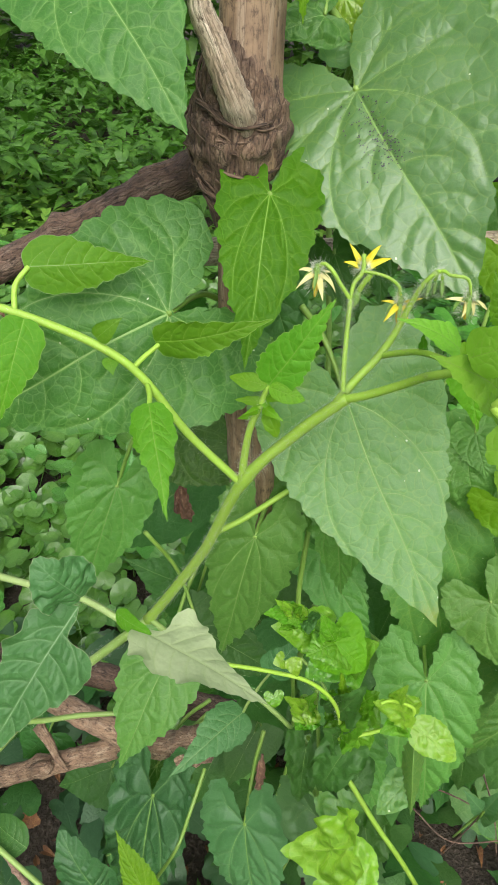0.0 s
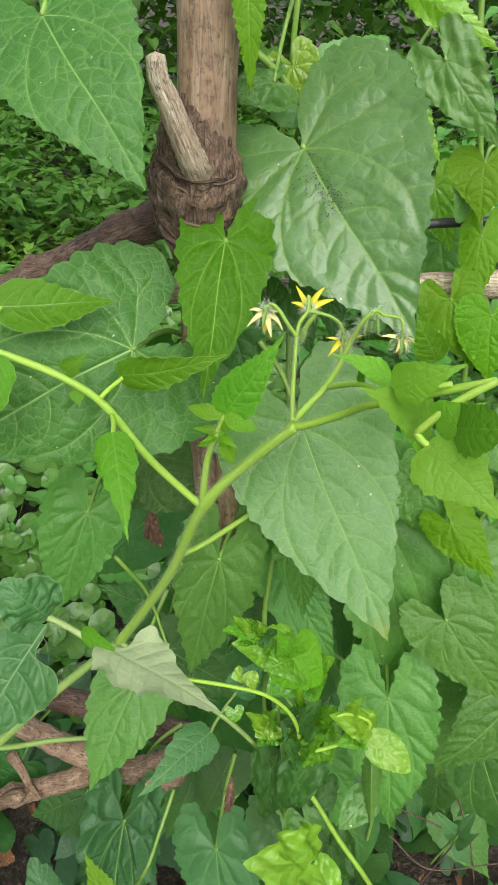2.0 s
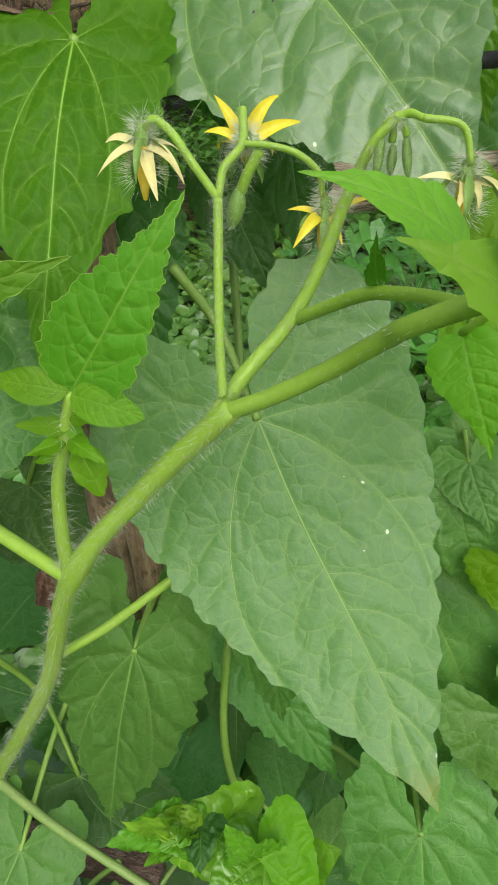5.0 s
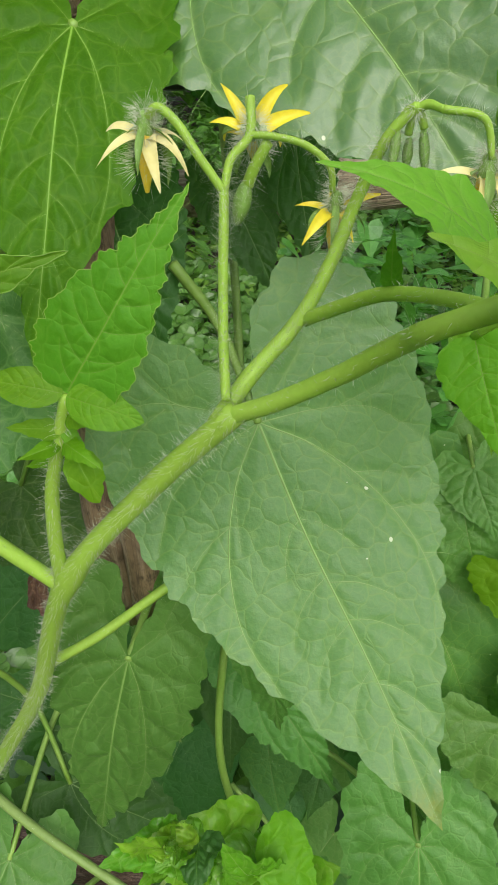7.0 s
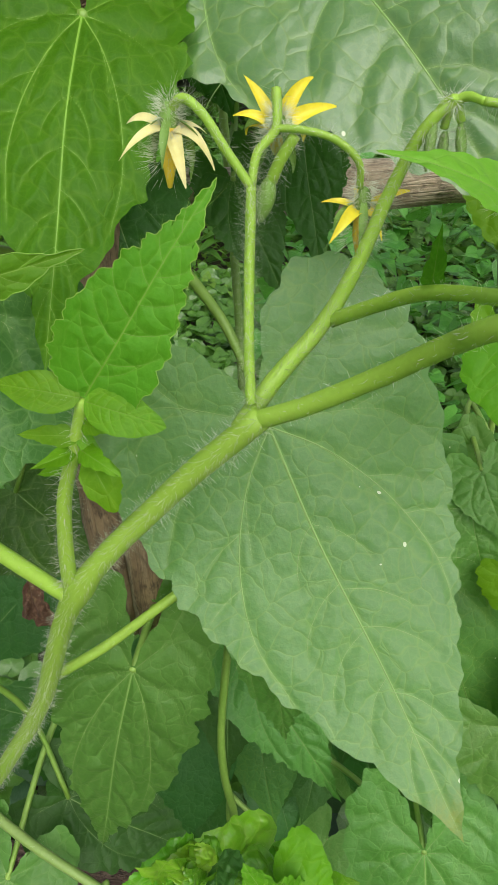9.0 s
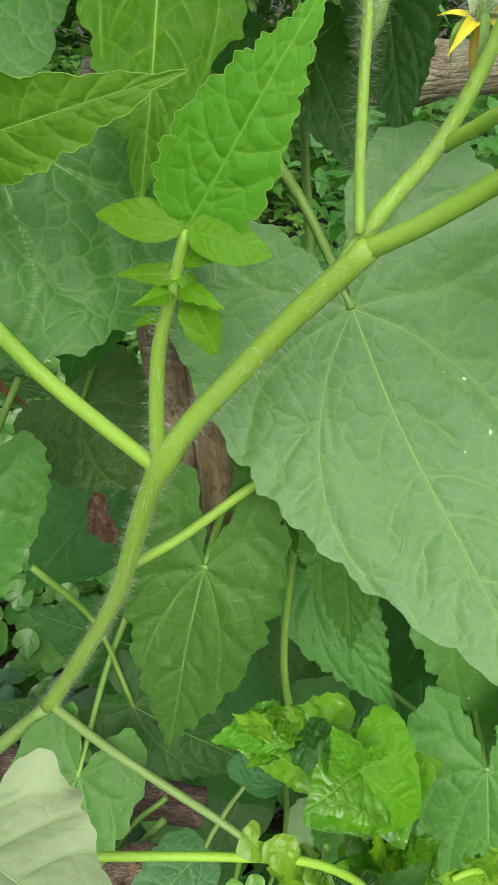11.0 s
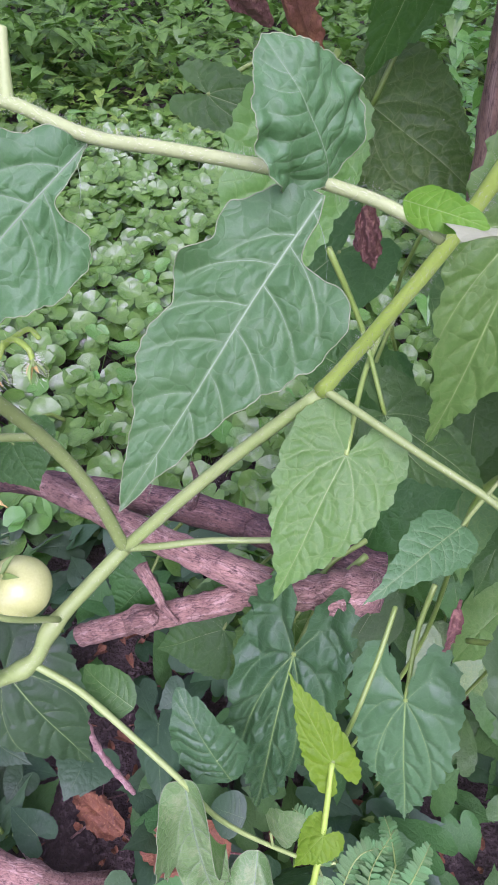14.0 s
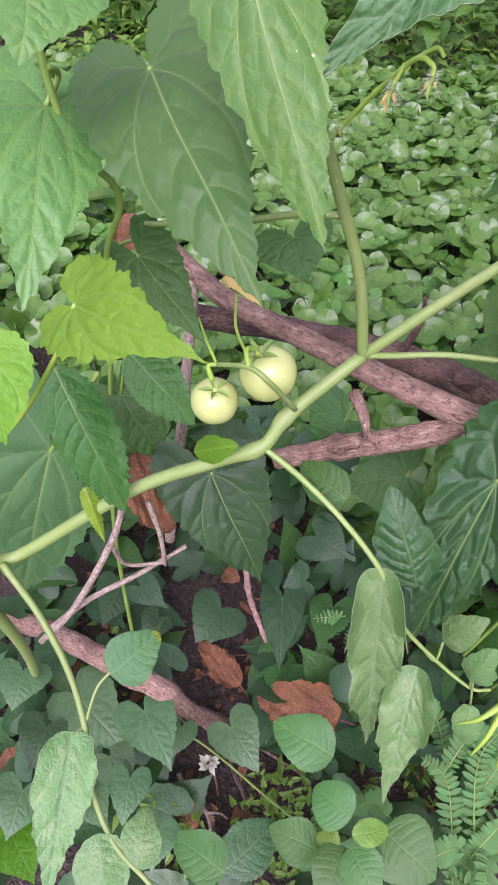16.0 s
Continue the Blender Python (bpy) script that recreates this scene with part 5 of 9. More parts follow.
leaf(plant, "leaflet", "ovate", (-0.251, 0.056, 0.214), (-0.231, -0.030, 0.165), 0.036, (0.35, -0.40, 0.84), "sick", arch=0.08, teeth=7, tooth=0.02, seed=27, cup=0.25, wave=0.03, ruffle=0.015, m=76, quilt=0.035, veins='vein_pale', rim_width=0.00015)
stalk("leaf_stalk", plant, [(-0.246, 0.063, 0.212), (-0.248, 0.059, 0.213), (-0.250, 0.055, 0.214)], 0.0012, 0.0009, "stem_low")
leaf(plant, "leaflet", "oval", (-0.241, 0.094, 0.228), (-0.220, 0.128, 0.235), 0.036, (0.26, -0.35, 0.90), "grey", arch=0.10, teeth=6, tooth=0.02, wave=0.04, seed=28, fold=0.1, burn=0.6)
leaf(plant, "leaflet", "oval", (-0.213, 0.014, 0.195), (-0.192, -0.023, 0.170), 0.034, (0.37, -0.37, 0.85), "sick", arch=0.08, teeth=4, seed=29, fold=0.2)
leaf(plant, "leaflet", "oval", (-0.186, 0.006, 0.185), (-0.192, 0.038, 0.190), 0.026, (0.17, -0.12, 0.98), "sick", arch=0.15, teeth=3, seed=33, fold=0.3)
leaf(plant, "leaflet", "oval", (-0.121, 0.182, 0.360), (-0.152, 0.200, 0.360), 0.024, (-0.24, -0.52, 0.82), "shade", arch=0.08, teeth=4, seed=30)
leaf(plant, "leaflet", "oval", (-0.211, 0.180, 0.368), (-0.183, 0.178, 0.386), 0.016, (-0.38, -0.76, 0.53), "tomato", veins='vein_bright', arch=0.08, teeth=4, seed=31, fold=0.4, rings=9, m=28)
leaf(plant, "leaflet", "ovate", (0.072, 0.196, 0.734), (0.052, 0.197, 0.742), 0.011, (0.10, -0.45, 0.88), "fresh", veins='vein_bright', arch=0.1, teeth=6, tooth=0.03, seed=40, quilt=0.02, wave=0.02, m=70)
leaf(plant, "leaflet", "ovate", (0.070, 0.180, 0.740), (0.087, 0.172, 0.754), 0.013, (-0.58, -0.77, 0.25), "fresh", veins='vein_bright', arch=0.08, teeth=5, tooth=0.03, seed=41, quilt=0.009, wave=0.012)
leaf(plant, "leaflet", "ovate", (0.087, 0.190, 0.722), (0.059, 0.180, 0.740), 0.021, (-0.20, -0.62, 0.75), "fresh", veins='vein_bright', arch=0.1, teeth=6, tooth=0.04, seed=42, quilt=0.02, wave=0.02, m=70)
leaf(plant, "leaflet", "ovate", (0.082, 0.172, 0.734), (0.092, 0.165, 0.746), 0.012, (-0.70, -0.70, 0.18), "fresh", veins='vein_bright', arch=0.1, teeth=5, tooth=0.03, seed=43, quilt=0.009, wave=0.012)
leaf(plant, "leaflet", "ovate", (0.081, 0.170, 0.728), (0.102, 0.150, 0.715), 0.022, (-0.34, -0.74, 0.58), "fresh", veins='vein_bright', arch=0.08, teeth=6, tooth=0.04, seed=44, quilt=0.009, wave=0.012)
leaf(plant, "leaflet", "oval", (0.086, 0.168, 0.735), (0.094, 0.150, 0.747), 0.015, (-0.93, -0.33, 0.17), "tomato", arch=0.08, teeth=6, tooth=0.04, seed=45, quilt=0.009, wave=0.012)
leaf(plant, "leaflet", "lance", (0.067, 0.215, 0.722), (0.064, 0.208, 0.733), 0.003, (-0.28, -0.77, -0.58), "young", veins='vein_bright', arch=0.06, teeth=3, seed=46, rings=8, m=24)
leaf(plant, "leaflet", "ovate", (0.0915, 0.2400, 0.7040), (0.0975, 0.2250, 0.6830), 0.0155, (-0.30, -0.90, 0.30), "lit", veins="vein_bright", arch=0.06, teeth=7, tooth=0.03, seed=47, quilt=0.02, wave=0.02, m=76)
stalk("leaf_stalk", plant, [(0.096, 0.205, 0.735), (0.094, 0.225, 0.718), (0.0915, 0.240, 0.704)], 0.0010, 0.0008, "stem")
stalk("leaf_stalk", plant, [(0.071, 0.185, 0.737), (0.078, 0.180, 0.741), (0.086, 0.178, 0.744)], 0.0012, 0.001, "stem")
stalk("leaf_stalk", plant, [(0.077, 0.172, 0.730), (0.079, 0.171, 0.728), (0.082, 0.170, 0.726)], 0.0013, 0.001, "stem")
stalk("leaf_stalk", plant, [(0.096, 0.172, 0.749), (0.085, 0.172, 0.740), (0.077, 0.172, 0.730)], 0.0013, 0.0012, "stem")

# ---- climbing vine with heart-shaped leaves ----
vine = thing("climbing_vine", (0.030, 0.330, -0.080), "climbing vine with large toothed heart-shaped leaves", "vine")
stalk("vine_stem", vine, [(0.030, 0.330, -0.090), (0.060, 0.320, 0.200), (0.050, 0.300, 0.400), (0.049, 0.262, 0.479), (0.043, 0.270, 0.527), (0.050, 0.310, 0.620), (0.045, 0.352, 0.700), (0.036, 0.366, 0.780), (0.045, 0.362, 0.802), (0.038, 0.350, 0.822), (0.050, 0.340, 1.000)], 0.0018, 0.0013, "vine_stem", steps=8)
stalk("vine_stem", vine, [(0.052, 0.337, 0.784), (0.034, 0.331, 0.806), (0.016, 0.325, 0.820), (0.003, 0.315, 0.831), (-0.030, 0.300, 0.950)], 0.0016, 0.0018, "vine_stem", steps=8)
leaf(vine, "leaf", "broad", (-0.055, 0.285, 0.826), (-0.014, 0.247, 0.777), 0.068, (-0.07, -0.82, 0.57), "deep", arch=0.08, groove=0.0019, seed=1, m=100, rings=28, quilt=0.009, reach=(-0.050, 0.310, 0.860))
leaf(vine, "leaf", "broad", (-0.025, 0.259, 0.708), (-0.110, 0.235, 0.665), 0.096, (0.05, -0.91, 0.41), "deep", arch=0.1, groove=0.0045, vein_width=0.0065, seed=2, fold=0.05, m=100, rings=28, quilt=0.012, reach=(-0.005, 0.310, 0.690))
leaf(vine, "leaf", "heart", (0.013, 0.279, 0.751), (0.007, 0.238, 0.696), 0.041, (0.08, -0.80, 0.59), "young", veins='vein_bright', arch=0.07, seed=3, tooth=0.035, teeth=12, m=80, rings=26, quilt=0.018, fold=0.05, reach=(0.020, 0.325, 0.720))
big_leaf = leaf(vine, "leaf", "broad", (0.044, 0.308, 0.783), (0.093, 0.250, 0.724), 0.100, (-0.40, -0.70, 0.60), "glossy", arch=0.04, groove=0.0019, seed=4, fold=-0.10, m=110, rings=30, quilt=0.010, wave=0.016, reach=(0.046, 0.336, 0.800))
specks(big_leaf, 190, -0.06, 0.20, 0.06, 0.36)
leaf(vine, "leaf", "round", (0.052, 0.332, 0.793), (0.082, 0.362, 0.823), 0.048, (0.22, -0.81, 0.55), "mature", arch=0.06, quilt=0.009, groove=0.0019, seed=5, reach=(0.045, 0.360, 0.780))
leaf(vine, "leaf", "broad", (0.0525, 0.266, 0.667), (0.0955, 0.198, 0.598), 0.091, (-0.10, -0.76, 0.64), "mature", arch=-0.07, groove=0.0019, seed=6, fold=0.03, tooth=0.026, quilt=0.006, burn=0.44, m=130, rings=34, vein_width=0.0036, reach=(0.030, 0.290, 0.700))
leaf(vine, "leaf", "broad", (0.109, 0.290, 0.586), (0.150, 0.265, 0.437), 0.069, (-0.09, -0.99, 0.14), "mature", arch=0.06, quilt=0.009, groove=0.0019, seed=7, m=80, rings=26, reach=(0.050, 0.310, 0.600))
leaf(vine, "leaf", "heart", (0.015, 0.252, 0.589), (-0.001, 0.245, 0.495), 0.046, (-0.17, -0.98, 0.10), "mid", arch=0.06, seed=8, tooth=0.035, teeth=12, reach=(0.030, 0.280, 0.600))
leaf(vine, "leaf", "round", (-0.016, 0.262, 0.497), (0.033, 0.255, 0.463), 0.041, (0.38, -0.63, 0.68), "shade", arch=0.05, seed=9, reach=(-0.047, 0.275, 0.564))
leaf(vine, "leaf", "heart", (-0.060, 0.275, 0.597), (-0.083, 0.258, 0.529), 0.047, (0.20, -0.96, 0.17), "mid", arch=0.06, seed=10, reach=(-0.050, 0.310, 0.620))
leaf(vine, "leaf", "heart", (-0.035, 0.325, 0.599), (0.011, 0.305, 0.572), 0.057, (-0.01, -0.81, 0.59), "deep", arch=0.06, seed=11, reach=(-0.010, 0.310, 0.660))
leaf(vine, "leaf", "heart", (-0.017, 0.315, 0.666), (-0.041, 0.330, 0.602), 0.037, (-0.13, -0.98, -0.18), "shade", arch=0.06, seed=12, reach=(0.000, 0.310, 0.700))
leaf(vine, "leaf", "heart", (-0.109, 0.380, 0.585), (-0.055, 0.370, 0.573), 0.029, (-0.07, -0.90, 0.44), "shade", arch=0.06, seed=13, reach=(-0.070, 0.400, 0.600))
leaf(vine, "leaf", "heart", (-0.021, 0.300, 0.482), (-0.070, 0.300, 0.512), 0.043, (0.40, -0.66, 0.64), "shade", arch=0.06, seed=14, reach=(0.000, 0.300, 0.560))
leaf(vine, "leaf", "heart", (0.034, 0.275, 0.606), (0.048, 0.270, 0.574), 0.034, (0.05, -0.98, 0.18), "mid", arch=0.06, seed=15, reach=(0.050, 0.300, 0.620))
leaf(vine, "leaf", "heart", (0.056, 0.262, 0.608), (0.065, 0.255, 0.543), 0.030, (-0.22, -0.97, 0.08), "mid", arch=0.06, seed=16, reach=(0.050, 0.300, 0.620))
leaf(vine, "leaf", "heart", (0.057, 0.300, 0.528), (0.095, 0.265, 0.478), 0.040, (-0.06, -0.84, 0.54), "mid", arch=0.06, seed=17, reach=(0.050, 0.310, 0.580))
leaf(vine, "leaf", "heart", (0.138, 0.262, 0.441), (0.147, 0.232, 0.338), 0.052, (-0.23, -0.94, 0.25), "mid", arch=0.06, seed=18, tooth=0.04, reach=(0.060, 0.320, 0.450))
leaf(vine, "leaf", "heart", (0.173, 0.300, 0.495), (0.217, 0.285, 0.437), 0.055, (0.08, -0.95, 0.30), "mature", arch=0.06, quilt=0.009, groove=0.0019, seed=19, reach=(0.080, 0.340, 0.500))
leaf(vine, "leaf", "heart", (0.209, 0.300, 0.413), (0.198, 0.285, 0.311), 0.063, (-0.54, -0.82, 0.18), "mature", arch=0.06, quilt=0.009, groove=0.0019, seed=20, reach=(0.100, 0.340, 0.450))
leaf(vine, "leaf", "heart", (0.087, 0.250, 0.397), (0.117, 0.225, 0.337), 0.045, (0.17, -0.88, 0.45), "mid", arch=0.06, seed=21, reach=(0.050, 0.300, 0.420))
leaf(vine, "leaf", "heart", (-0.0323, 0.2344, 0.498), (-0.0560, 0.1975, 0.446), 0.049, (-0.16, -0.86, 0.49), "mid", arch=0.06, seed=22, tooth=0.035, teeth=12, reach=(-0.020, 0.290, 0.520))
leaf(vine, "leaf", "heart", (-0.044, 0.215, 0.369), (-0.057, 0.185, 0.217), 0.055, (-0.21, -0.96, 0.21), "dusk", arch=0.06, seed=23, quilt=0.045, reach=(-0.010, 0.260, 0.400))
leaf(vine, "leaf", "heart", (0.020, 0.215, 0.332), (0.039, 0.190, 0.217), 0.058, (-0.17, -0.97, 0.18), "ivy", arch=0.06, seed=24, quilt=0.02, reach=(0.030, 0.260, 0.380))
leaf(vine, "leaf", "heart", (0.072, 0.190, 0.402), (0.115, 0.165, 0.277), 0.055, (0.00, -0.98, 0.20), "ivy", arch=0.06, seed=25, quilt=0.02, reach=(0.050, 0.240, 0.360))
leaf(vine, "leaf", "heart", (-0.045, 0.235, 0.368), (-0.076, 0.215, 0.287), 0.054, (-0.29, -0.90, 0.33), "deep", arch=0.06, groove=0.0019, seed=26, quilt=0.009, reach=(-0.010, 0.270, 0.400))
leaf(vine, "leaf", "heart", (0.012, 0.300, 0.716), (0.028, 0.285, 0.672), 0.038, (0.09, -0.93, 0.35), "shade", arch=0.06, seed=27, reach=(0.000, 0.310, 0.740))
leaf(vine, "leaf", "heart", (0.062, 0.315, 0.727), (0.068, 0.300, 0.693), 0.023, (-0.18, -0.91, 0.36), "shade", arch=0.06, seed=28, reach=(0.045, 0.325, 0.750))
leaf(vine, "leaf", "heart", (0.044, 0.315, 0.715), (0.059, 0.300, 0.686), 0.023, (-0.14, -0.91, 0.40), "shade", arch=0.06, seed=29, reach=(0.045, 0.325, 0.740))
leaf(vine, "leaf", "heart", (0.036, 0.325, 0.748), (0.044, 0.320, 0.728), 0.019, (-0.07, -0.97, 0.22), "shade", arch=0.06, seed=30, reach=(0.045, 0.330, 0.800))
vine_left = thing("climbing_vine", (-0.300, 0.200, -0.080), "climbing vine with large drooping grey-green leaves", "vine")
stalk("vine_stem", vine_left, [(-0.300, 0.200, -0.090), (-0.300, 0.210, 0.200), (-0.280, 0.220, 0.400), (-0.267, 0.210, 0.466), (-0.256, 0.210, 0.500), (-0.276, 0.200, 0.548), (-0.280, 0.200, 0.750)], 0.0019, 0.0016, "vine_stem", steps=8)
leaf(vine_left, "leaf", "broad", (-0.237, 0.215, 0.553), (-0.162, 0.137, 0.507), 0.074, (-0.07, -0.62, 0.78), "herb", arch=0.06, m=90, rings=26, groove=0.0019, seed=30, reach=(-0.254, 0.210, 0.511))
leaf(vine_left, "leaf", "broad", (-0.279, 0.200, 0.538), (-0.254, 0.122, 0.491), 0.057, (0.48, -0.33, 0.81), "mature", arch=0.06, quilt=0.009, groove=0.0019, seed=31, reach=(-0.275, 0.200, 0.553))
leaf(vine_left, "leaf", "broad", (-0.253, 0.170, 0.592), (-0.245, 0.140, 0.572), 0.049, (0.56, -0.36, 0.75), "mature", arch=0.06, quilt=0.009, groove=0.0019, seed=32, reach=(-0.265, 0.200, 0.593))
leaf(vine_left, "leaf", "broad", (-0.181, 0.165, 0.602), (-0.141, 0.130, 0.536), 0.041, (0.13, -0.84, 0.52), "mature", arch=0.05, quilt=0.009, groove=0.0019, seed=33, fold=0.6, reach=(-0.200, 0.220, 0.660))
leaf(vine_left, "leaf", "heart", (-0.217, 0.105, 0.515), (-0.160, 0.081, 0.5255), 0.034, (-0.37, -0.61, 0.70), "fresh", veins='vein_bright', arch=0.08, seed=34, tooth=0.045, teeth=9, reach=(-0.240, 0.120, 0.478))
leaf(vine_left, "leaf", "heart", (-0.259, 0.100, 0.483), (-0.247, 0.085, 0.456), 0.036, (0.59, -0.57, 0.57), "fresh", veins='vein_bright', arch=0.08, seed=35, tooth=0.045, teeth=9, reach=(-0.308, 0.130, 0.424))
stalk("vine_stem", vine_left, [(-0.305, 0.110, 0.393), (-0.267, 0.115, 0.435), (-0.240, 0.120, 0.478), (-0.217, 0.105, 0.515)], 0.0014, 0.001, "shoot")
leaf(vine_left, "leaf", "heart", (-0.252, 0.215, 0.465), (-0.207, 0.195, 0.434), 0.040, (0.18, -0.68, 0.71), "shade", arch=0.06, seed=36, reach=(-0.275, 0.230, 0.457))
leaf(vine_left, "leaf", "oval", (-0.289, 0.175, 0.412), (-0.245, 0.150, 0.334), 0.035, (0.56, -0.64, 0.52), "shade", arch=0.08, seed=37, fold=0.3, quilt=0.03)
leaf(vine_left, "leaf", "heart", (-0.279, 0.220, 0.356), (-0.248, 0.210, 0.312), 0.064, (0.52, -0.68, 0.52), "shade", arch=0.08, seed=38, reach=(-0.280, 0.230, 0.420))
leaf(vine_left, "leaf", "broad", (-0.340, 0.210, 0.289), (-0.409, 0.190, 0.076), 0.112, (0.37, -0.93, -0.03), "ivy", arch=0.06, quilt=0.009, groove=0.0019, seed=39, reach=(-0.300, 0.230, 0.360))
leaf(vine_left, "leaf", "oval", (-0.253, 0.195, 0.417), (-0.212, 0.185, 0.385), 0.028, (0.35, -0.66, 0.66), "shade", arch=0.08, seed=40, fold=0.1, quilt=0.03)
leaf(vine_left, "leaf", "heart", (-0.215, 0.215, 0.308), (-0.170, 0.200, 0.214), 0.078, (0.52, -0.77, 0.37), "ivy_shaded", arch=0.06, seed=41, reach=(-0.200, 0.260, 0.280))
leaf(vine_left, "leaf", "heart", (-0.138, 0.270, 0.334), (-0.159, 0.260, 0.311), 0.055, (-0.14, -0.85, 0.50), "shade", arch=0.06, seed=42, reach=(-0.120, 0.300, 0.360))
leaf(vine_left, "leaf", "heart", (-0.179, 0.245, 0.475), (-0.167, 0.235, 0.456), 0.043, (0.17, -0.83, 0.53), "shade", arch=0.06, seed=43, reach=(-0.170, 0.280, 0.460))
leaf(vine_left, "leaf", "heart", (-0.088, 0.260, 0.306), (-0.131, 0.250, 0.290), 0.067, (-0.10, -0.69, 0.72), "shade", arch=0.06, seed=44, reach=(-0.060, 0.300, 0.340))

# ---- flowers, buds and fruit ----
flower(plant, (0.0309, 0.2360, 0.7392), (0.00, -0.15, -1.00), [(0.0232, 0.2300, 0.7334), (0.0238, 0.2380, 0.7380), (0.0329, 0.2290, 0.7298), (0.0388, 0.2320, 0.7325), (0.0369, 0.2400, 0.7370)], "petal_pale", cone=0.007)
flower(plant, (0.0476, 0.2430, 0.7382), (0.05, 0.75, -0.55), [(0.0408, 0.2500, 0.7446), (0.0533, 0.2500, 0.7456), (0.0585, 0.2470, 0.7410), (0.0397, 0.2460, 0.7391), (0.0534, 0.2520, 0.7344), (0.0424, 0.2500, 0.7352)], "petal", cone=0.007)
flower(plant, (0.0618, 0.2390, 0.7279), (0.00, -0.10, -1.00), [(0.0541, 0.2400, 0.7271), (0.0556, 0.2320, 0.7218), (0.0702, 0.2380, 0.7297), (0.0642, 0.2330, 0.7224), (0.0614, 0.2480, 0.7286)], "petal", cone=0.006)
flower(plant, (0.0810, 0.2260, 0.7365), (0.00, -0.10, -1.00), [(0.0722, 0.2260, 0.7350), (0.0879, 0.2240, 0.7327), (0.0787, 0.2200, 0.7312), (0.0832, 0.2220, 0.7316)], "petal_pale", cone=0.005)
bud(plant, (0.0468, 0.2420, 0.7303), (0.0453, 0.2410, 0.7236), 0.0016)
bud(plant, (0.0681, 0.2300, 0.7413), (0.0675, 0.2280, 0.7347), 0.0008)
stalk("pedicel", plant, [(0.070, 0.229, 0.744), (0.069, 0.230, 0.743), (0.068, 0.230, 0.741)], 0.0006, 0.0006, "stem")
hairs(plant, [(0.070, 0.229, 0.744), (0.069, 0.230, 0.743), (0.068, 0.230, 0.741)], 0.0006, 0.0006, 60, 0.0018)
bud(plant, (0.0719, 0.2300, 0.7408), (0.0726, 0.2280, 0.7353), 0.0008)
stalk("pedicel", plant, [(0.070, 0.229, 0.744), (0.071, 0.230, 0.743), (0.072, 0.230, 0.741)], 0.0006, 0.0006, "stem")
hairs(plant, [(0.070, 0.229, 0.744), (0.071, 0.230, 0.743), (0.072, 0.230, 0.741)], 0.0006, 0.0006, 60, 0.0018)
bud(plant, (0.0703, 0.2310, 0.7395), (0.0702, 0.2300, 0.7353), 0.0008)
stalk("pedicel", plant, [(0.070, 0.229, 0.744), (0.070, 0.230, 0.743), (0.070, 0.231, 0.740)], 0.0006, 0.0006, "stem")
hairs(plant, [(0.070, 0.229, 0.744), (0.070, 0.230, 0.743), (0.070, 0.231, 0.740)], 0.0006, 0.0006, 60, 0.0018)
tomato(plant, (-0.2045, 0.1970, 0.3953), 0.0133, (0.15, -0.25, 0.95))
tomato(plant, (-0.1780, 0.2100, 0.4130), 0.0156, (-0.30, -0.20, 0.90))
stalk("fruit_truss", plant, [(-0.160, 0.206, 0.395), (-0.170, 0.185, 0.429), (-0.182, 0.187, 0.434), (-0.202, 0.195, 0.424)], 0.0016, 0.0012, "stem_low")
hairs(plant, [(-0.160, 0.206, 0.395), (-0.170, 0.185, 0.429), (-0.182, 0.187, 0.434), (-0.202, 0.195, 0.424)], 0.0016, 0.0012, 60, 0.0018)
stalk("fruit_stalk", plant, [(-0.202, 0.195, 0.424), (-0.206, 0.193, 0.423), (-0.203, 0.190, 0.417)], 0.0012, 0.0014, "stem")
stalk("fruit_stalk", plant, [(-0.182, 0.187, 0.434), (-0.186, 0.195, 0.438), (-0.185, 0.205, 0.431), (-0.183, 0.206, 0.427)], 0.0012, 0.0014, "stem")
stalk("fruit_stalk", plant, [(-0.186, 0.194, 0.437), (-0.197, 0.210, 0.439), (-0.202, 0.225, 0.448)], 0.001, 0.0007, "stem")
stalk("fruit_stalk", plant, [(-0.202, 0.195, 0.424), (-0.212, 0.205, 0.431), (-0.220, 0.215, 0.436)], 0.0009, 0.0006, "stem")
stalk("peduncle", plant, [(-0.158, 0.205, 0.541), (-0.144, 0.196, 0.560), (-0.131, 0.188, 0.575), (-0.125, 0.185, 0.575), (-0.124, 0.184, 0.572)], 0.001, 0.0008, "stem")
hairs(plant, [(-0.158, 0.205, 0.541), (-0.144, 0.196, 0.560), (-0.131, 0.188, 0.575), (-0.125, 0.185, 0.575), (-0.124, 0.184, 0.572)], 0.001, 0.0008, 60, 0.0018)
stalk("pedicel", plant, [(-0.134, 0.190, 0.573), (-0.135, 0.187, 0.570), (-0.136, 0.185, 0.568)], 0.0008, 0.0007, "stem")
stalk("pedicel", plant, [(-0.131, 0.188, 0.575), (-0.125, 0.188, 0.579), (-0.122, 0.187, 0.577)], 0.0008, 0.0007, "stem")
hairs(plant, [(-0.131, 0.188, 0.575), (-0.125, 0.188, 0.579), (-0.122, 0.187, 0.577)], 0.0008, 0.0007, 40, 0.0018)
flower(plant, (-0.1359, 0.1850, 0.5668), (0.00, -0.10, -1.00), [(-0.1389, 0.1820, 0.5604), (-0.1341, 0.1820, 0.5622), (-0.1374, 0.1830, 0.5586)], "withered", size=0.0018, cone=0)
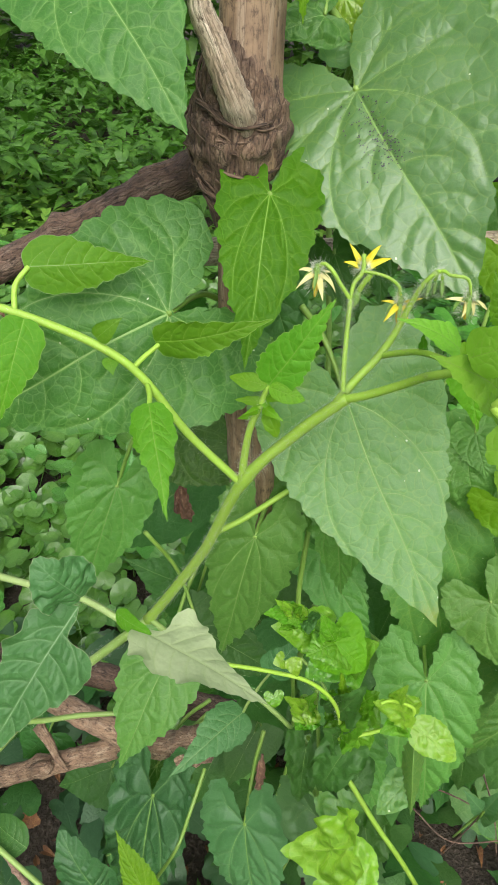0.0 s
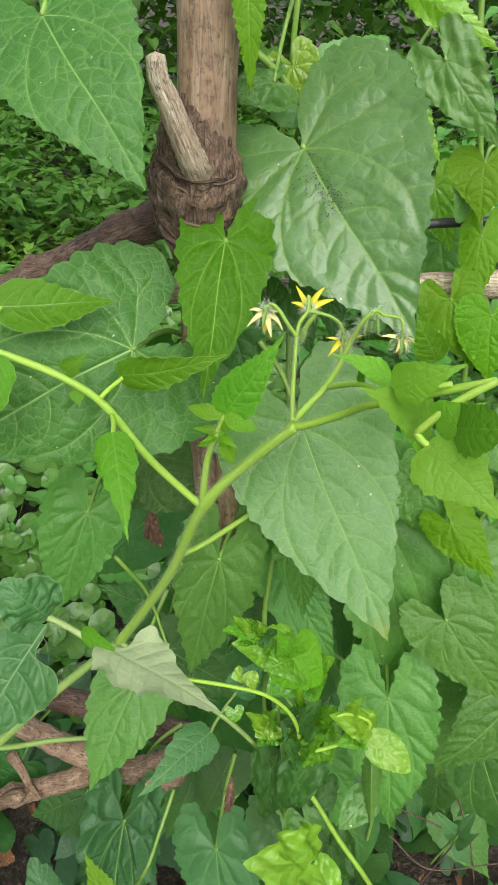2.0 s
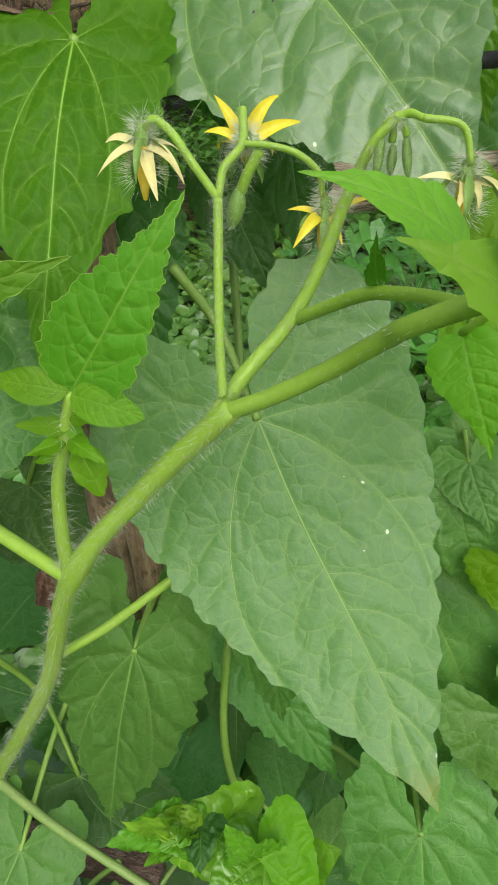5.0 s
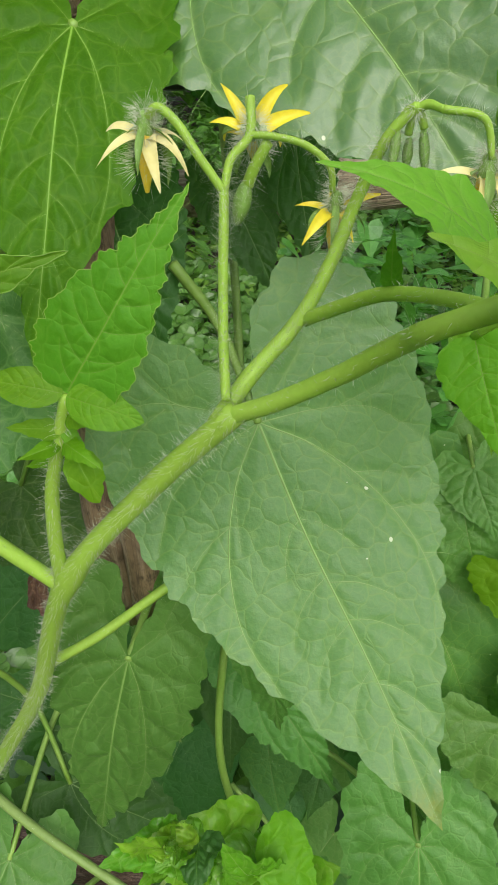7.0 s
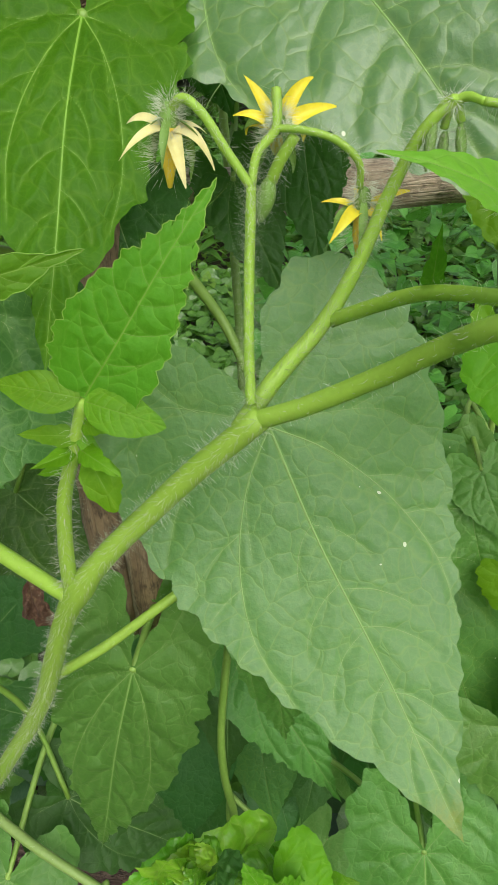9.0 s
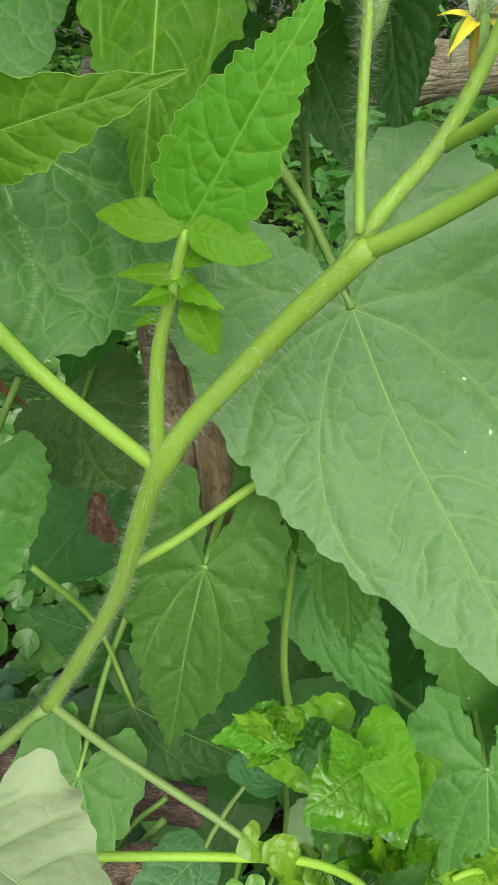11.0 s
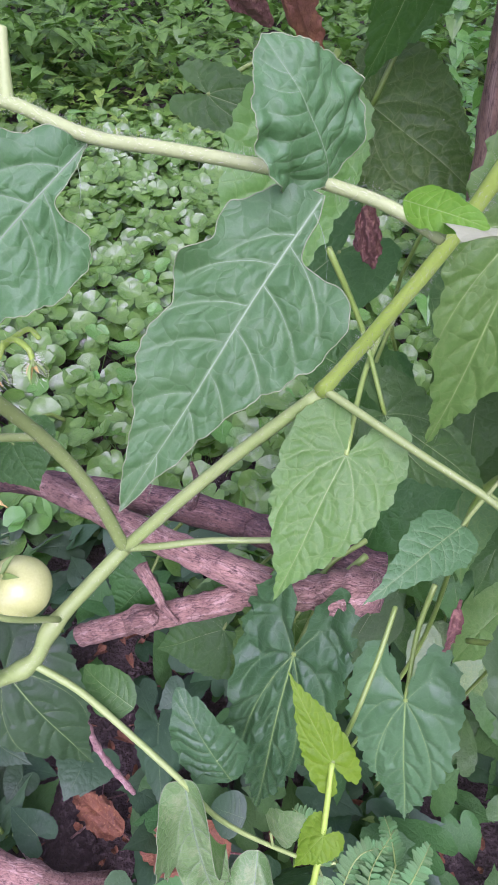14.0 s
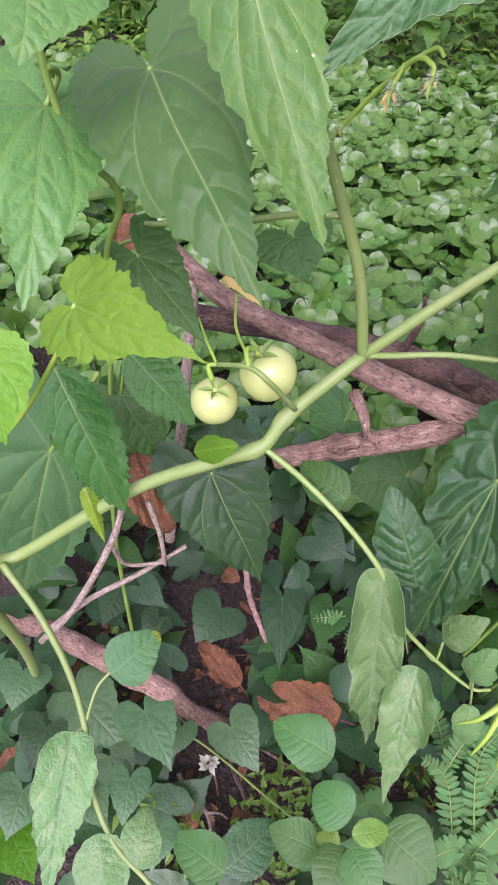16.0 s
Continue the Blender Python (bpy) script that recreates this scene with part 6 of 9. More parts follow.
flower(plant, (-0.1240, 0.1840, 0.5714), (0.00, -0.10, -1.00), [(-0.1264, 0.1820, 0.5674), (-0.1220, 0.1820, 0.5690), (-0.1246, 0.1820, 0.5661)], "withered", size=0.0018, cone=0)
flower(plant, (-0.1551, 0.2000, 0.5467), (0.00, -0.10, -1.00), [(-0.1558, 0.2000, 0.5417), (-0.1535, 0.2000, 0.5433)], "withered", size=0.0014, cone=0)

# ---- crinkled shoot ----
shoot = thing("vine_shoot", (0.060, 0.220, -0.080), "yellow-green vine shoot with crinkled curled leaves", "vine")
stalk("shoot_stem", shoot, [(0.061, 0.180, 0.535), (0.057, 0.178, 0.558), (0.050, 0.176, 0.576), (0.039, 0.175, 0.588), (0.023, 0.173, 0.596), (0.006, 0.171, 0.602), (-0.007, 0.168, 0.610)], 0.0010, 0.0008, "shoot", steps=8)
hairs(shoot, [(0.061, 0.180, 0.535), (0.057, 0.178, 0.558), (0.050, 0.176, 0.576), (0.039, 0.175, 0.588), (0.023, 0.173, 0.596), (0.006, 0.171, 0.602), (-0.007, 0.168, 0.610)], 0.0013, 0.001, 80, 0.0018)
stalk("shoot_stem", shoot, [(0.060, 0.300, -0.090), (0.085, 0.270, 0.250), (0.078, 0.230, 0.450), (0.061, 0.180, 0.535)], 0.0012, 0.0013, "vine_stem", steps=8)
leaf(shoot, "leaf", "round", (0.047, 0.200, 0.586), (0.024, 0.196, 0.594), 0.022, (0.34, -0.58, 0.74), "bright", "crinkled yellow-green leaf", veins='vein_bright', crinkle=0.05, quilt=0.02, rings=14, m=44)
leaf(shoot, "leaf", "round", (0.059, 0.200, 0.572), (0.042, 0.192, 0.562), 0.023, (-0.17, -0.61, 0.77), "shoot_leaf", "crinkled yellow-green leaf", veins='vein_bright', crinkle=0.05, quilt=0.02, rings=14, m=44, seed=2)
leaf(shoot, "leaf", "round", (0.059, 0.200, 0.570), (0.072, 0.194, 0.590), 0.024, (-0.75, -0.59, 0.31), "shoot_leaf", "crinkled yellow-green leaf", veins='vein_bright', crinkle=0.02, quilt=0.02, rings=14, m=44, seed=3)
leaf(shoot, "leaf", "round", (0.062, 0.198, 0.566), (0.065, 0.185, 0.566), 0.019, (-0.27, -0.10, 0.96), "shoot_leaf", "crinkled yellow-green leaf", veins='vein_bright', crinkle=0.05, quilt=0.02, rings=14, m=44, seed=4)
# The darker leaves of this shoot use the shaded leaf colour.
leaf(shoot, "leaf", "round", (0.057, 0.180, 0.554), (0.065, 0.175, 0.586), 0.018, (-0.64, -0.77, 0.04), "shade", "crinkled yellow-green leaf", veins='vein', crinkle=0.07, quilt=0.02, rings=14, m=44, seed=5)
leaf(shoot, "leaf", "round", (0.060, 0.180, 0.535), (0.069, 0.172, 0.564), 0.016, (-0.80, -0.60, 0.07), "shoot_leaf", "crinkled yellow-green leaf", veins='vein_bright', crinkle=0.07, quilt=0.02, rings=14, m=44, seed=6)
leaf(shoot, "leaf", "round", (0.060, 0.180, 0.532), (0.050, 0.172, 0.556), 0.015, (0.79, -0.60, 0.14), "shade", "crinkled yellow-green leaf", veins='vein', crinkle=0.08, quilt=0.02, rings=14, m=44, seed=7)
leaf(shoot, "leaf", "round", (0.091, 0.182, 0.554), (0.070, 0.178, 0.570), 0.016, (0.57, -0.58, 0.58), "bright", "crinkled yellow-green leaf", veins='vein_bright', crinkle=0.06, quilt=0.02, rings=14, m=44, seed=8)
leaf(shoot, "leaf", "oval", (0.091, 0.182, 0.549), (0.112, 0.170, 0.539), 0.017, (0.02, -0.64, 0.77), "bright", "crinkled yellow-green leaf", veins='vein_bright', crinkle=0.02, quilt=0.02, rings=14, m=44, seed=9)
leaf(shoot, "leaf", "round", (0.089, 0.182, 0.549), (0.075, 0.172, 0.555), 0.015, (0.51, -0.15, 0.84), "shoot_leaf", "crinkled yellow-green leaf", veins='vein_bright', crinkle=0.05, quilt=0.02, rings=14, m=44, seed=10)
leaf(shoot, "leaf", "round", (0.046, 0.190, 0.539), (0.038, 0.185, 0.536), 0.014, (0.03, -0.45, 0.89), "bright", "crinkled yellow-green leaf", veins='vein_bright', crinkle=0.05, quilt=0.02, rings=14, m=44, seed=11)
leaf(shoot, "leaf", "round", (0.029, 0.172, 0.606), (0.025, 0.170, 0.606), 0.007, (0.40, -0.39, 0.83), "bright", "crinkled yellow-green leaf", veins='vein_bright', crinkle=0.05, quilt=0.02, rings=8, m=24, seed=12)
leaf(shoot, "leaf", "lance", (0.032, 0.172, 0.608), (0.035, 0.168, 0.601), 0.007, (0.11, -0.82, 0.57), "bright", "crinkled yellow-green leaf", veins='vein_bright', crinkle=0.05, quilt=0.02, rings=8, m=24, seed=13)
leaf(shoot, "leaf", "round", (0.027, 0.175, 0.575), (0.028, 0.172, 0.570), 0.009, (0.08, -0.84, 0.54), "shoot_leaf", "crinkled yellow-green leaf", veins='vein_bright', crinkle=0.05, quilt=0.02, rings=8, m=24, seed=14)
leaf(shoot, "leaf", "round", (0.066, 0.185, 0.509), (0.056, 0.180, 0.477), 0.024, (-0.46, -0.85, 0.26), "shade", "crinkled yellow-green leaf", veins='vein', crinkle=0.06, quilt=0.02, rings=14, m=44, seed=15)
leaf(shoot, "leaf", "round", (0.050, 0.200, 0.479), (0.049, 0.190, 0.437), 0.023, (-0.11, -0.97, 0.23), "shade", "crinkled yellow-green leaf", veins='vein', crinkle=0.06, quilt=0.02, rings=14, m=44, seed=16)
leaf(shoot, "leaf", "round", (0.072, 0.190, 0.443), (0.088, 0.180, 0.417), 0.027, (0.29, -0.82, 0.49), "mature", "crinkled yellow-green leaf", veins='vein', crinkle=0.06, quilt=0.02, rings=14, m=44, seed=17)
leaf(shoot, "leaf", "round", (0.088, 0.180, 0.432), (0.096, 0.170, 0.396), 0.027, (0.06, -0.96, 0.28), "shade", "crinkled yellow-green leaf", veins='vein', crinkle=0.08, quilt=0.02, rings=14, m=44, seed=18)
leaf(shoot, "leaf", "lance", (0.097, 0.182, 0.529), (0.100, 0.165, 0.490), 0.010, (-0.21, -0.90, 0.38), "mature", "crinkled yellow-green leaf", veins='vein', crinkle=0, quilt=0.02, rings=14, m=44, seed=19, fold=1.2)
leaf(shoot, "leaf", "round", (0.099, 0.180, 0.487), (0.086, 0.170, 0.477), 0.018, (-0.29, -0.50, 0.82), "mature", "crinkled yellow-green leaf", veins='vein', crinkle=0.04, quilt=0.02, rings=14, m=44, seed=20)
leaf(shoot, "leaf", "round", (0.068, 0.150, 0.485), (0.035, 0.140, 0.507), 0.033, (0.60, -0.26, 0.76), "bright", "crinkled yellow-green leaf", veins='vein_bright', crinkle=0.09, quilt=0.02, rings=14, m=44, seed=21, tooth=0.06, teeth=7)
leaf(shoot, "leaf", "round", (0.071, 0.150, 0.451), (0.088, 0.140, 0.437), 0.039, (0.25, -0.59, 0.76), "bright", "crinkled yellow-green leaf", veins='vein_bright', crinkle=0.09, quilt=0.02, rings=14, m=44, seed=22, tooth=0.06, teeth=7)
leaf(shoot, "leaf", "round", (0.081, 0.180, 0.570), (0.083, 0.178, 0.585), 0.007, (-0.55, -0.83, -0.06), "bright", "crinkled yellow-green leaf", veins='vein_bright', crinkle=0.05, quilt=0.02, rings=8, m=24, seed=23)
leaf(shoot, "leaf", "round", (0.032, 0.192, 0.609), (0.020, 0.184, 0.618), 0.010, (0.69, -0.33, 0.64), "shoot_leaf", "crinkled yellow-green leaf", veins='vein_bright', crinkle=0.05, quilt=0.02, rings=16, m=52, seed=60, tooth=0.04, teeth=9)
leaf(shoot, "leaf", "round", (0.033, 0.192, 0.610), (0.024, 0.184, 0.628), 0.007, (0.66, -0.75, 0.01), "bright", "crinkled yellow-green leaf", veins='vein_bright', crinkle=0.07, quilt=0.02, rings=16, m=52, seed=61, tooth=0.04, teeth=9)
leaf(shoot, "leaf", "round", (0.036, 0.192, 0.608), (0.035, 0.184, 0.625), 0.007, (-0.67, -0.67, -0.32), "shoot_leaf", "crinkled yellow-green leaf", veins='vein_bright', crinkle=0.09, quilt=0.02, rings=16, m=52, seed=62, tooth=0.04, teeth=9)
leaf(shoot, "leaf", "round", (0.033, 0.192, 0.603), (0.027, 0.184, 0.608), 0.007, (0.53, 0.10, 0.84), "shoot_leaf", "crinkled yellow-green leaf", veins='vein_bright', crinkle=0.05, quilt=0.02, rings=16, m=52, seed=63, tooth=0.04, teeth=9)
leaf(shoot, "leaf", "round", (0.045, 0.192, 0.532), (0.032, 0.184, 0.559), 0.012, (0.82, -0.51, 0.25), "bright", "crinkled yellow-green leaf", veins='vein_bright', crinkle=0.07, quilt=0.02, rings=16, m=52, seed=64, tooth=0.04, teeth=9)
leaf(shoot, "leaf", "round", (0.047, 0.192, 0.528), (0.040, 0.184, 0.529), 0.013, (0.13, -0.05, 0.99), "shoot_leaf", "crinkled yellow-green leaf", veins='vein_bright', crinkle=0.09, quilt=0.02, rings=16, m=52, seed=65, tooth=0.04, teeth=9)
leaf(shoot, "leaf", "round", (0.047, 0.192, 0.536), (0.047, 0.184, 0.564), 0.010, (-0.82, -0.54, -0.16), "shoot_leaf", "crinkled yellow-green leaf", veins='vein_bright', crinkle=0.05, quilt=0.02, rings=16, m=52, seed=66, tooth=0.04, teeth=9)
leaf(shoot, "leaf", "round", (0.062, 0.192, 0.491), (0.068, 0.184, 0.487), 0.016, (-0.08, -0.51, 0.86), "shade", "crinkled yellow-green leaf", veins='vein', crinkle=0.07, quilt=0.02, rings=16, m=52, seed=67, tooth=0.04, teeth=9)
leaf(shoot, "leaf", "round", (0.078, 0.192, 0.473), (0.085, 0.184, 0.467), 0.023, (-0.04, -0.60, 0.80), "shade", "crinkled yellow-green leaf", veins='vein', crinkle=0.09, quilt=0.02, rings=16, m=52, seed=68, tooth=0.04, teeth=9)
leaf(shoot, "leaf", "broad", (0.053, 0.192, 0.590), (0.039, 0.182, 0.594), 0.024, (0.39, -0.11, 0.91), "shoot_leaf", "crinkled yellow-green leaf", veins='vein_bright', crinkle=0.045, quilt=0.016, rings=24, m=72, tooth=0.03, teeth=11, seed=90, cup=-0.15, arch=0.1)
leaf(shoot, "leaf", "round", (0.053, 0.192, 0.591), (0.066, 0.186, 0.581), 0.028, (0.16, -0.75, 0.64), "lit", "crinkled yellow-green leaf", veins='vein_bright', crinkle=0.04, quilt=0.016, rings=24, m=72, tooth=0.03, teeth=11, seed=91, cup=-0.15, arch=0.1)
leaf(shoot, "leaf", "round", (0.052, 0.192, 0.592), (0.044, 0.190, 0.613), 0.014, (0.21, -0.98, -0.02), "shoot_leaf", "crinkled yellow-green leaf", veins='vein_bright', crinkle=0.05, quilt=0.016, rings=24, m=72, tooth=0.03, teeth=11, seed=92, cup=-0.15, arch=0.1)
leaf(shoot, "leaf", "round", (0.068, 0.192, 0.535), (0.048, 0.182, 0.566), 0.017, (0.84, -0.34, 0.42), "shoot_leaf", "crinkled yellow-green leaf", veins='vein_bright', crinkle=0.075, quilt=0.016, rings=24, m=72, tooth=0.03, teeth=11, seed=93, cup=-0.15, arch=0.1)
leaf(shoot, "leaf", "broad", (0.068, 0.192, 0.534), (0.077, 0.186, 0.503), 0.027, (-0.03, -0.98, 0.19), "shoot_leaf", "crinkled yellow-green leaf", veins='vein_bright', crinkle=0.06, quilt=0.016, rings=24, m=72, tooth=0.03, teeth=11, seed=94, cup=-0.15, arch=0.1)
leaf(shoot, "leaf", "round", (0.068, 0.192, 0.537), (0.077, 0.190, 0.558), 0.020, (-0.84, -0.44, 0.30), "shoot_leaf", "crinkled yellow-green leaf", veins='vein_bright', crinkle=0.075, quilt=0.016, rings=24, m=72, tooth=0.03, teeth=11, seed=95, cup=-0.15, arch=0.1)
leaf(shoot, "leaf", "round", (0.067, 0.192, 0.539), (0.055, 0.182, 0.584), 0.012, (-0.00, -0.98, -0.22), "lit", "crinkled yellow-green leaf", veins='vein_bright', crinkle=0.07, quilt=0.016, rings=24, m=72, tooth=0.03, teeth=11, seed=96, cup=-0.15, arch=0.1)
leaf(shoot, "leaf", "round", (0.039, 0.192, 0.606), (0.030, 0.186, 0.611), 0.012, (0.57, -0.19, 0.80), "shoot_leaf", "crinkled yellow-green leaf", veins='vein_bright', crinkle=0.06, quilt=0.016, rings=24, m=72, tooth=0.03, teeth=11, seed=97, cup=-0.15, arch=0.1)
leaf(shoot, "leaf", "oval", (0.039, 0.192, 0.607), (0.027, 0.190, 0.614), 0.008, (0.48, -0.56, 0.67), "bright", "crinkled yellow-green leaf", veins='vein_bright', crinkle=0.06, quilt=0.016, rings=24, m=72, tooth=0.03, teeth=11, seed=98, cup=-0.15, arch=0.1)
leaf(shoot, "leaf", "round", (0.039, 0.192, 0.608), (0.039, 0.182, 0.609), 0.010, (-0.19, 0.09, 0.98), "shade", "crinkled yellow-green leaf", veins='vein_bright', crinkle=0.08, quilt=0.016, rings=24, m=72, tooth=0.03, teeth=11, seed=99, cup=-0.15, arch=0.1)
stalk("shoot_stem", shoot, [(0.060, 0.180, 0.532), (0.074, 0.182, 0.535), (0.089, 0.183, 0.545), (0.091, 0.182, 0.559), (0.080, 0.180, 0.568), (0.074, 0.178, 0.569)], 0.0011, 0.0007, "shoot")
stalk("shoot_stem", shoot, [(0.048, 0.190, 0.556), (0.051, 0.195, 0.523), (0.056, 0.200, 0.489), (0.066, 0.200, 0.380)], 0.001, 0.0011, "vine_stem")
stalk("petiole", plant, [(0.053, 0.215, 0.463), (0.069, 0.190, 0.479), (0.090, 0.175, 0.452), (0.108, 0.165, 0.428), (0.132, 0.160, 0.378)], 0.0014, 0.0014, "stem")
stalk("shoot_stem", shoot, [(-0.036, 0.085, 0.384), (-0.034, 0.100, 0.402), (-0.031, 0.120, 0.425), (-0.030, 0.138, 0.444)], 0.0014, 0.001, "shoot", steps=8)
stalk("shoot_stem", shoot, [(-0.030, 0.138, 0.444), (-0.019, 0.165, 0.424), (-0.012, 0.182, 0.437), (-0.006, 0.200, 0.448)], 0.001, 0.0011, "vine_stem", steps=8)
stalk("shoot_tip", shoot, [(-0.036, 0.085, 0.384), (-0.045, 0.076, 0.379), (-0.052, 0.074, 0.372)], 0.0016, 0.0004, "shoot", steps=5)
stalk("shoot_tip", shoot, [(-0.036, 0.085, 0.384), (-0.040, 0.073, 0.373), (-0.043, 0.068, 0.360)], 0.0016, 0.0004, "shoot", steps=5)
stalk("shoot_tip", shoot, [(-0.036, 0.085, 0.384), (-0.033, 0.074, 0.368), (-0.030, 0.070, 0.352)], 0.0016, 0.0004, "shoot", steps=5)
leaf(shoot, "leaf", "heart", (-0.030, 0.138, 0.444), (-0.048, 0.159, 0.465), 0.018, (0.04, -0.68, 0.73), "lit", veins='vein_bright', arch=0.05, seed=31, fold=0.1)
leaf(shoot, "leaf", "heart", (-0.031, 0.120, 0.427), (-0.040, 0.112, 0.416), 0.014, (-0.40, -0.55, 0.73), "lit", veins='vein_bright', arch=0.05, seed=32, fold=0.2)

# ---- leaves beside the pole ----
# Several leaves take the lit colour to brighten this side.
vine_right = thing("climbing_vine", (0.200, 0.360, -0.080), "yellow-green climbing vine hanging over the pole", "vine")
stalk("vine_stem", vine_right, [(0.200, 0.360, -0.090), (0.190, 0.370, 0.300), (0.170, 0.365, 0.550), (0.150, 0.360, 0.720), (0.120, 0.365, 0.850), (0.100, 0.370, 1.050)], 0.0018, 0.0014, "vine_stem", steps=8)
leaf(vine_right, "leaf", "heart", (0.030, 0.322, 0.806), (0.009, 0.318, 0.797), 0.026, (-0.10, -0.75, 0.66), "deep", veins='vein', quilt=0.009, groove=0.0019, seed=1, crinkle=0.06, cup=-0.3, reach=(0.038, 0.360, 0.840))
leaf(vine_right, "leaf", "heart", (0.038, 0.335, 0.811), (0.052, 0.335, 0.787), 0.023, (0.00, -1.00, 0.00), "bright", veins='vein_bright', seed=2)
leaf(vine_right, "leaf", "lance", (0.018, 0.290, 0.844), (0.021, 0.285, 0.805), 0.012, (0.02, -0.99, 0.13), "lit", veins='vein_bright', seed=3)
leaf(vine_right, "leaf", "lance", (0.086, 0.345, 0.805), (0.111, 0.335, 0.775), 0.018, (-0.22, -0.97, 0.14), "bright", veins='vein_bright', seed=4, fold=0.4, reach=(0.120, 0.365, 0.850))
leaf(vine_right, "leaf", "lance", (0.086, 0.360, 0.845), (0.129, 0.340, 0.820), 0.017, (-0.38, -0.92, 0.08), "bright", veins='vein_bright', seed=5, fold=0.3, reach=(0.120, 0.365, 0.900))
leaf(vine_right, "leaf", "heart", (0.105, 0.340, 0.816), (0.135, 0.325, 0.783), 0.030, (-0.32, -0.94, 0.14), "mature", veins='vein', quilt=0.009, groove=0.0019, seed=6, crinkle=0.03, reach=(0.120, 0.365, 0.850))
leaf(vine_right, "leaf", "heart", (0.127, 0.330, 0.763), (0.117, 0.330, 0.766), 0.027, (0.04, -0.99, 0.11), "mature", veins='vein', quilt=0.009, groove=0.0019, seed=7)
leaf(vine_right, "leaf", "heart", (0.130, 0.330, 0.777), (0.131, 0.320, 0.752), 0.032, (-0.32, -0.89, 0.33), "lit", veins='vein_bright', seed=8, reach=(0.150, 0.360, 0.780))
leaf(vine_right, "leaf", "heart", (0.135, 0.325, 0.745), (0.137, 0.315, 0.707), 0.021, (-0.32, -0.92, 0.22), "lit", veins='vein_bright', seed=9, fold=0.2, reach=(0.150, 0.360, 0.750))
leaf(vine_right, "leaf", "heart", (0.117, 0.360, 0.759), (0.132, 0.355, 0.726), 0.027, (-0.19, -0.98, 0.06), "bright", veins='vein_bright', seed=10)
leaf(vine_right, "leaf", "heart", (0.129, 0.370, 0.728), (0.142, 0.360, 0.689), 0.045, (-0.23, -0.96, 0.17), "mid", veins='vein', seed=11)
leaf(vine_right, "leaf", "heart", (0.123, 0.310, 0.718), (0.140, 0.300, 0.684), 0.031, (-0.21, -0.96, 0.17), "lit", veins='vein_bright', seed=12, reach=(0.150, 0.360, 0.700))
leaf(vine_right, "leaf", "heart", (0.141, 0.300, 0.715), (0.144, 0.290, 0.683), 0.036, (-0.34, -0.90, 0.26), "lit", veins='vein_bright', seed=13, reach=(0.160, 0.360, 0.700))
leaf(vine_right, "leaf", "lance", (0.087, 0.200, 0.740), (0.077, 0.200, 0.757), 0.010, (-0.03, -1.00, -0.02), "tomato", veins='vein', seed=14)
leaf(vine_right, "leaf", "heart", (0.130, 0.240, 0.689), (0.140, 0.230, 0.670), 0.027, (-0.28, -0.90, 0.33), "mature", veins='vein', quilt=0.009, groove=0.0019, seed=15, reach=(0.160, 0.360, 0.620))
leaf(vine_right, "leaf", "heart", (0.119, 0.280, 0.629), (0.130, 0.270, 0.593), 0.043, (-0.16, -0.96, 0.22), "mid", veins='vein', seed=16, reach=(0.150, 0.360, 0.620))
leaf(vine_right, "leaf", "heart", (0.135, 0.260, 0.616), (0.161, 0.245, 0.591), 0.027, (-0.10, -0.89, 0.45), "lit", veins='vein_bright', seed=17, fold=0.3, reach=(0.160, 0.360, 0.580))
leaf(vine_right, "leaf", "heart", (0.170, 0.290, 0.558), (0.200, 0.280, 0.514), 0.050, (-0.01, -0.98, 0.22), "mature", veins='vein', quilt=0.009, groove=0.0019, seed=18, reach=(0.170, 0.360, 0.520))
leaf(vine_right, "leaf", "heart", (0.095, 0.245, 0.702), (0.098, 0.232, 0.681), 0.012, (-0.39, -0.81, 0.43), "lit", veins='vein_bright', seed=20, reach=(0.150, 0.360, 0.700))
leaf(vine_right, "leaf", "heart", (0.122, 0.285, 0.639), (0.128, 0.270, 0.622), 0.026, (-0.37, -0.76, 0.53), "mid", veins='vein', seed=21, reach=(0.150, 0.360, 0.620))
leaf(vine_right, "leaf", "heart", (0.139, 0.300, 0.628), (0.157, 0.290, 0.568), 0.035, (-0.27, -0.96, 0.08), "mid", veins='vein', seed=22, reach=(0.150, 0.360, 0.620))
leaf(vine_right, "leaf", "heart", (0.153, 0.280, 0.558), (0.159, 0.265, 0.501), 0.033, (-0.39, -0.90, 0.20), "mid", veins='vein', seed=23, reach=(0.160, 0.360, 0.550))
leaf(vine_right, "leaf", "heart", (0.235, 0.300, 0.331), (0.281, 0.280, 0.228), 0.074, (-0.03, -0.98, 0.18), "shade", veins='vein', seed=19, reach=(0.180, 0.360, 0.400))
leaf(vine_right, "leaf", "heart", (0.147, 0.255, 0.546), (0.187, 0.238, 0.498), 0.052, (-0.10, -0.95, 0.30), "mid", veins='vein', seed=31, m=76, reach=(0.165, 0.360, 0.560))
leaf(vine_right, "leaf", "broad", (0.225, 0.272, 0.462), (0.171, 0.250, 0.396), 0.072, (-0.12, -0.93, 0.34), "deep", veins='vein', groove=0.0019, seed=32, m=76, reach=(0.200, 0.360, 0.420))
leaf(vine_right, "leaf", "heart", (0.121, 0.240, 0.489), (0.132, 0.208, 0.398), 0.062, (-0.16, -0.92, 0.34), "mid", veins='vein', seed=33, m=76, tooth=0.04, reach=(0.140, 0.360, 0.470))

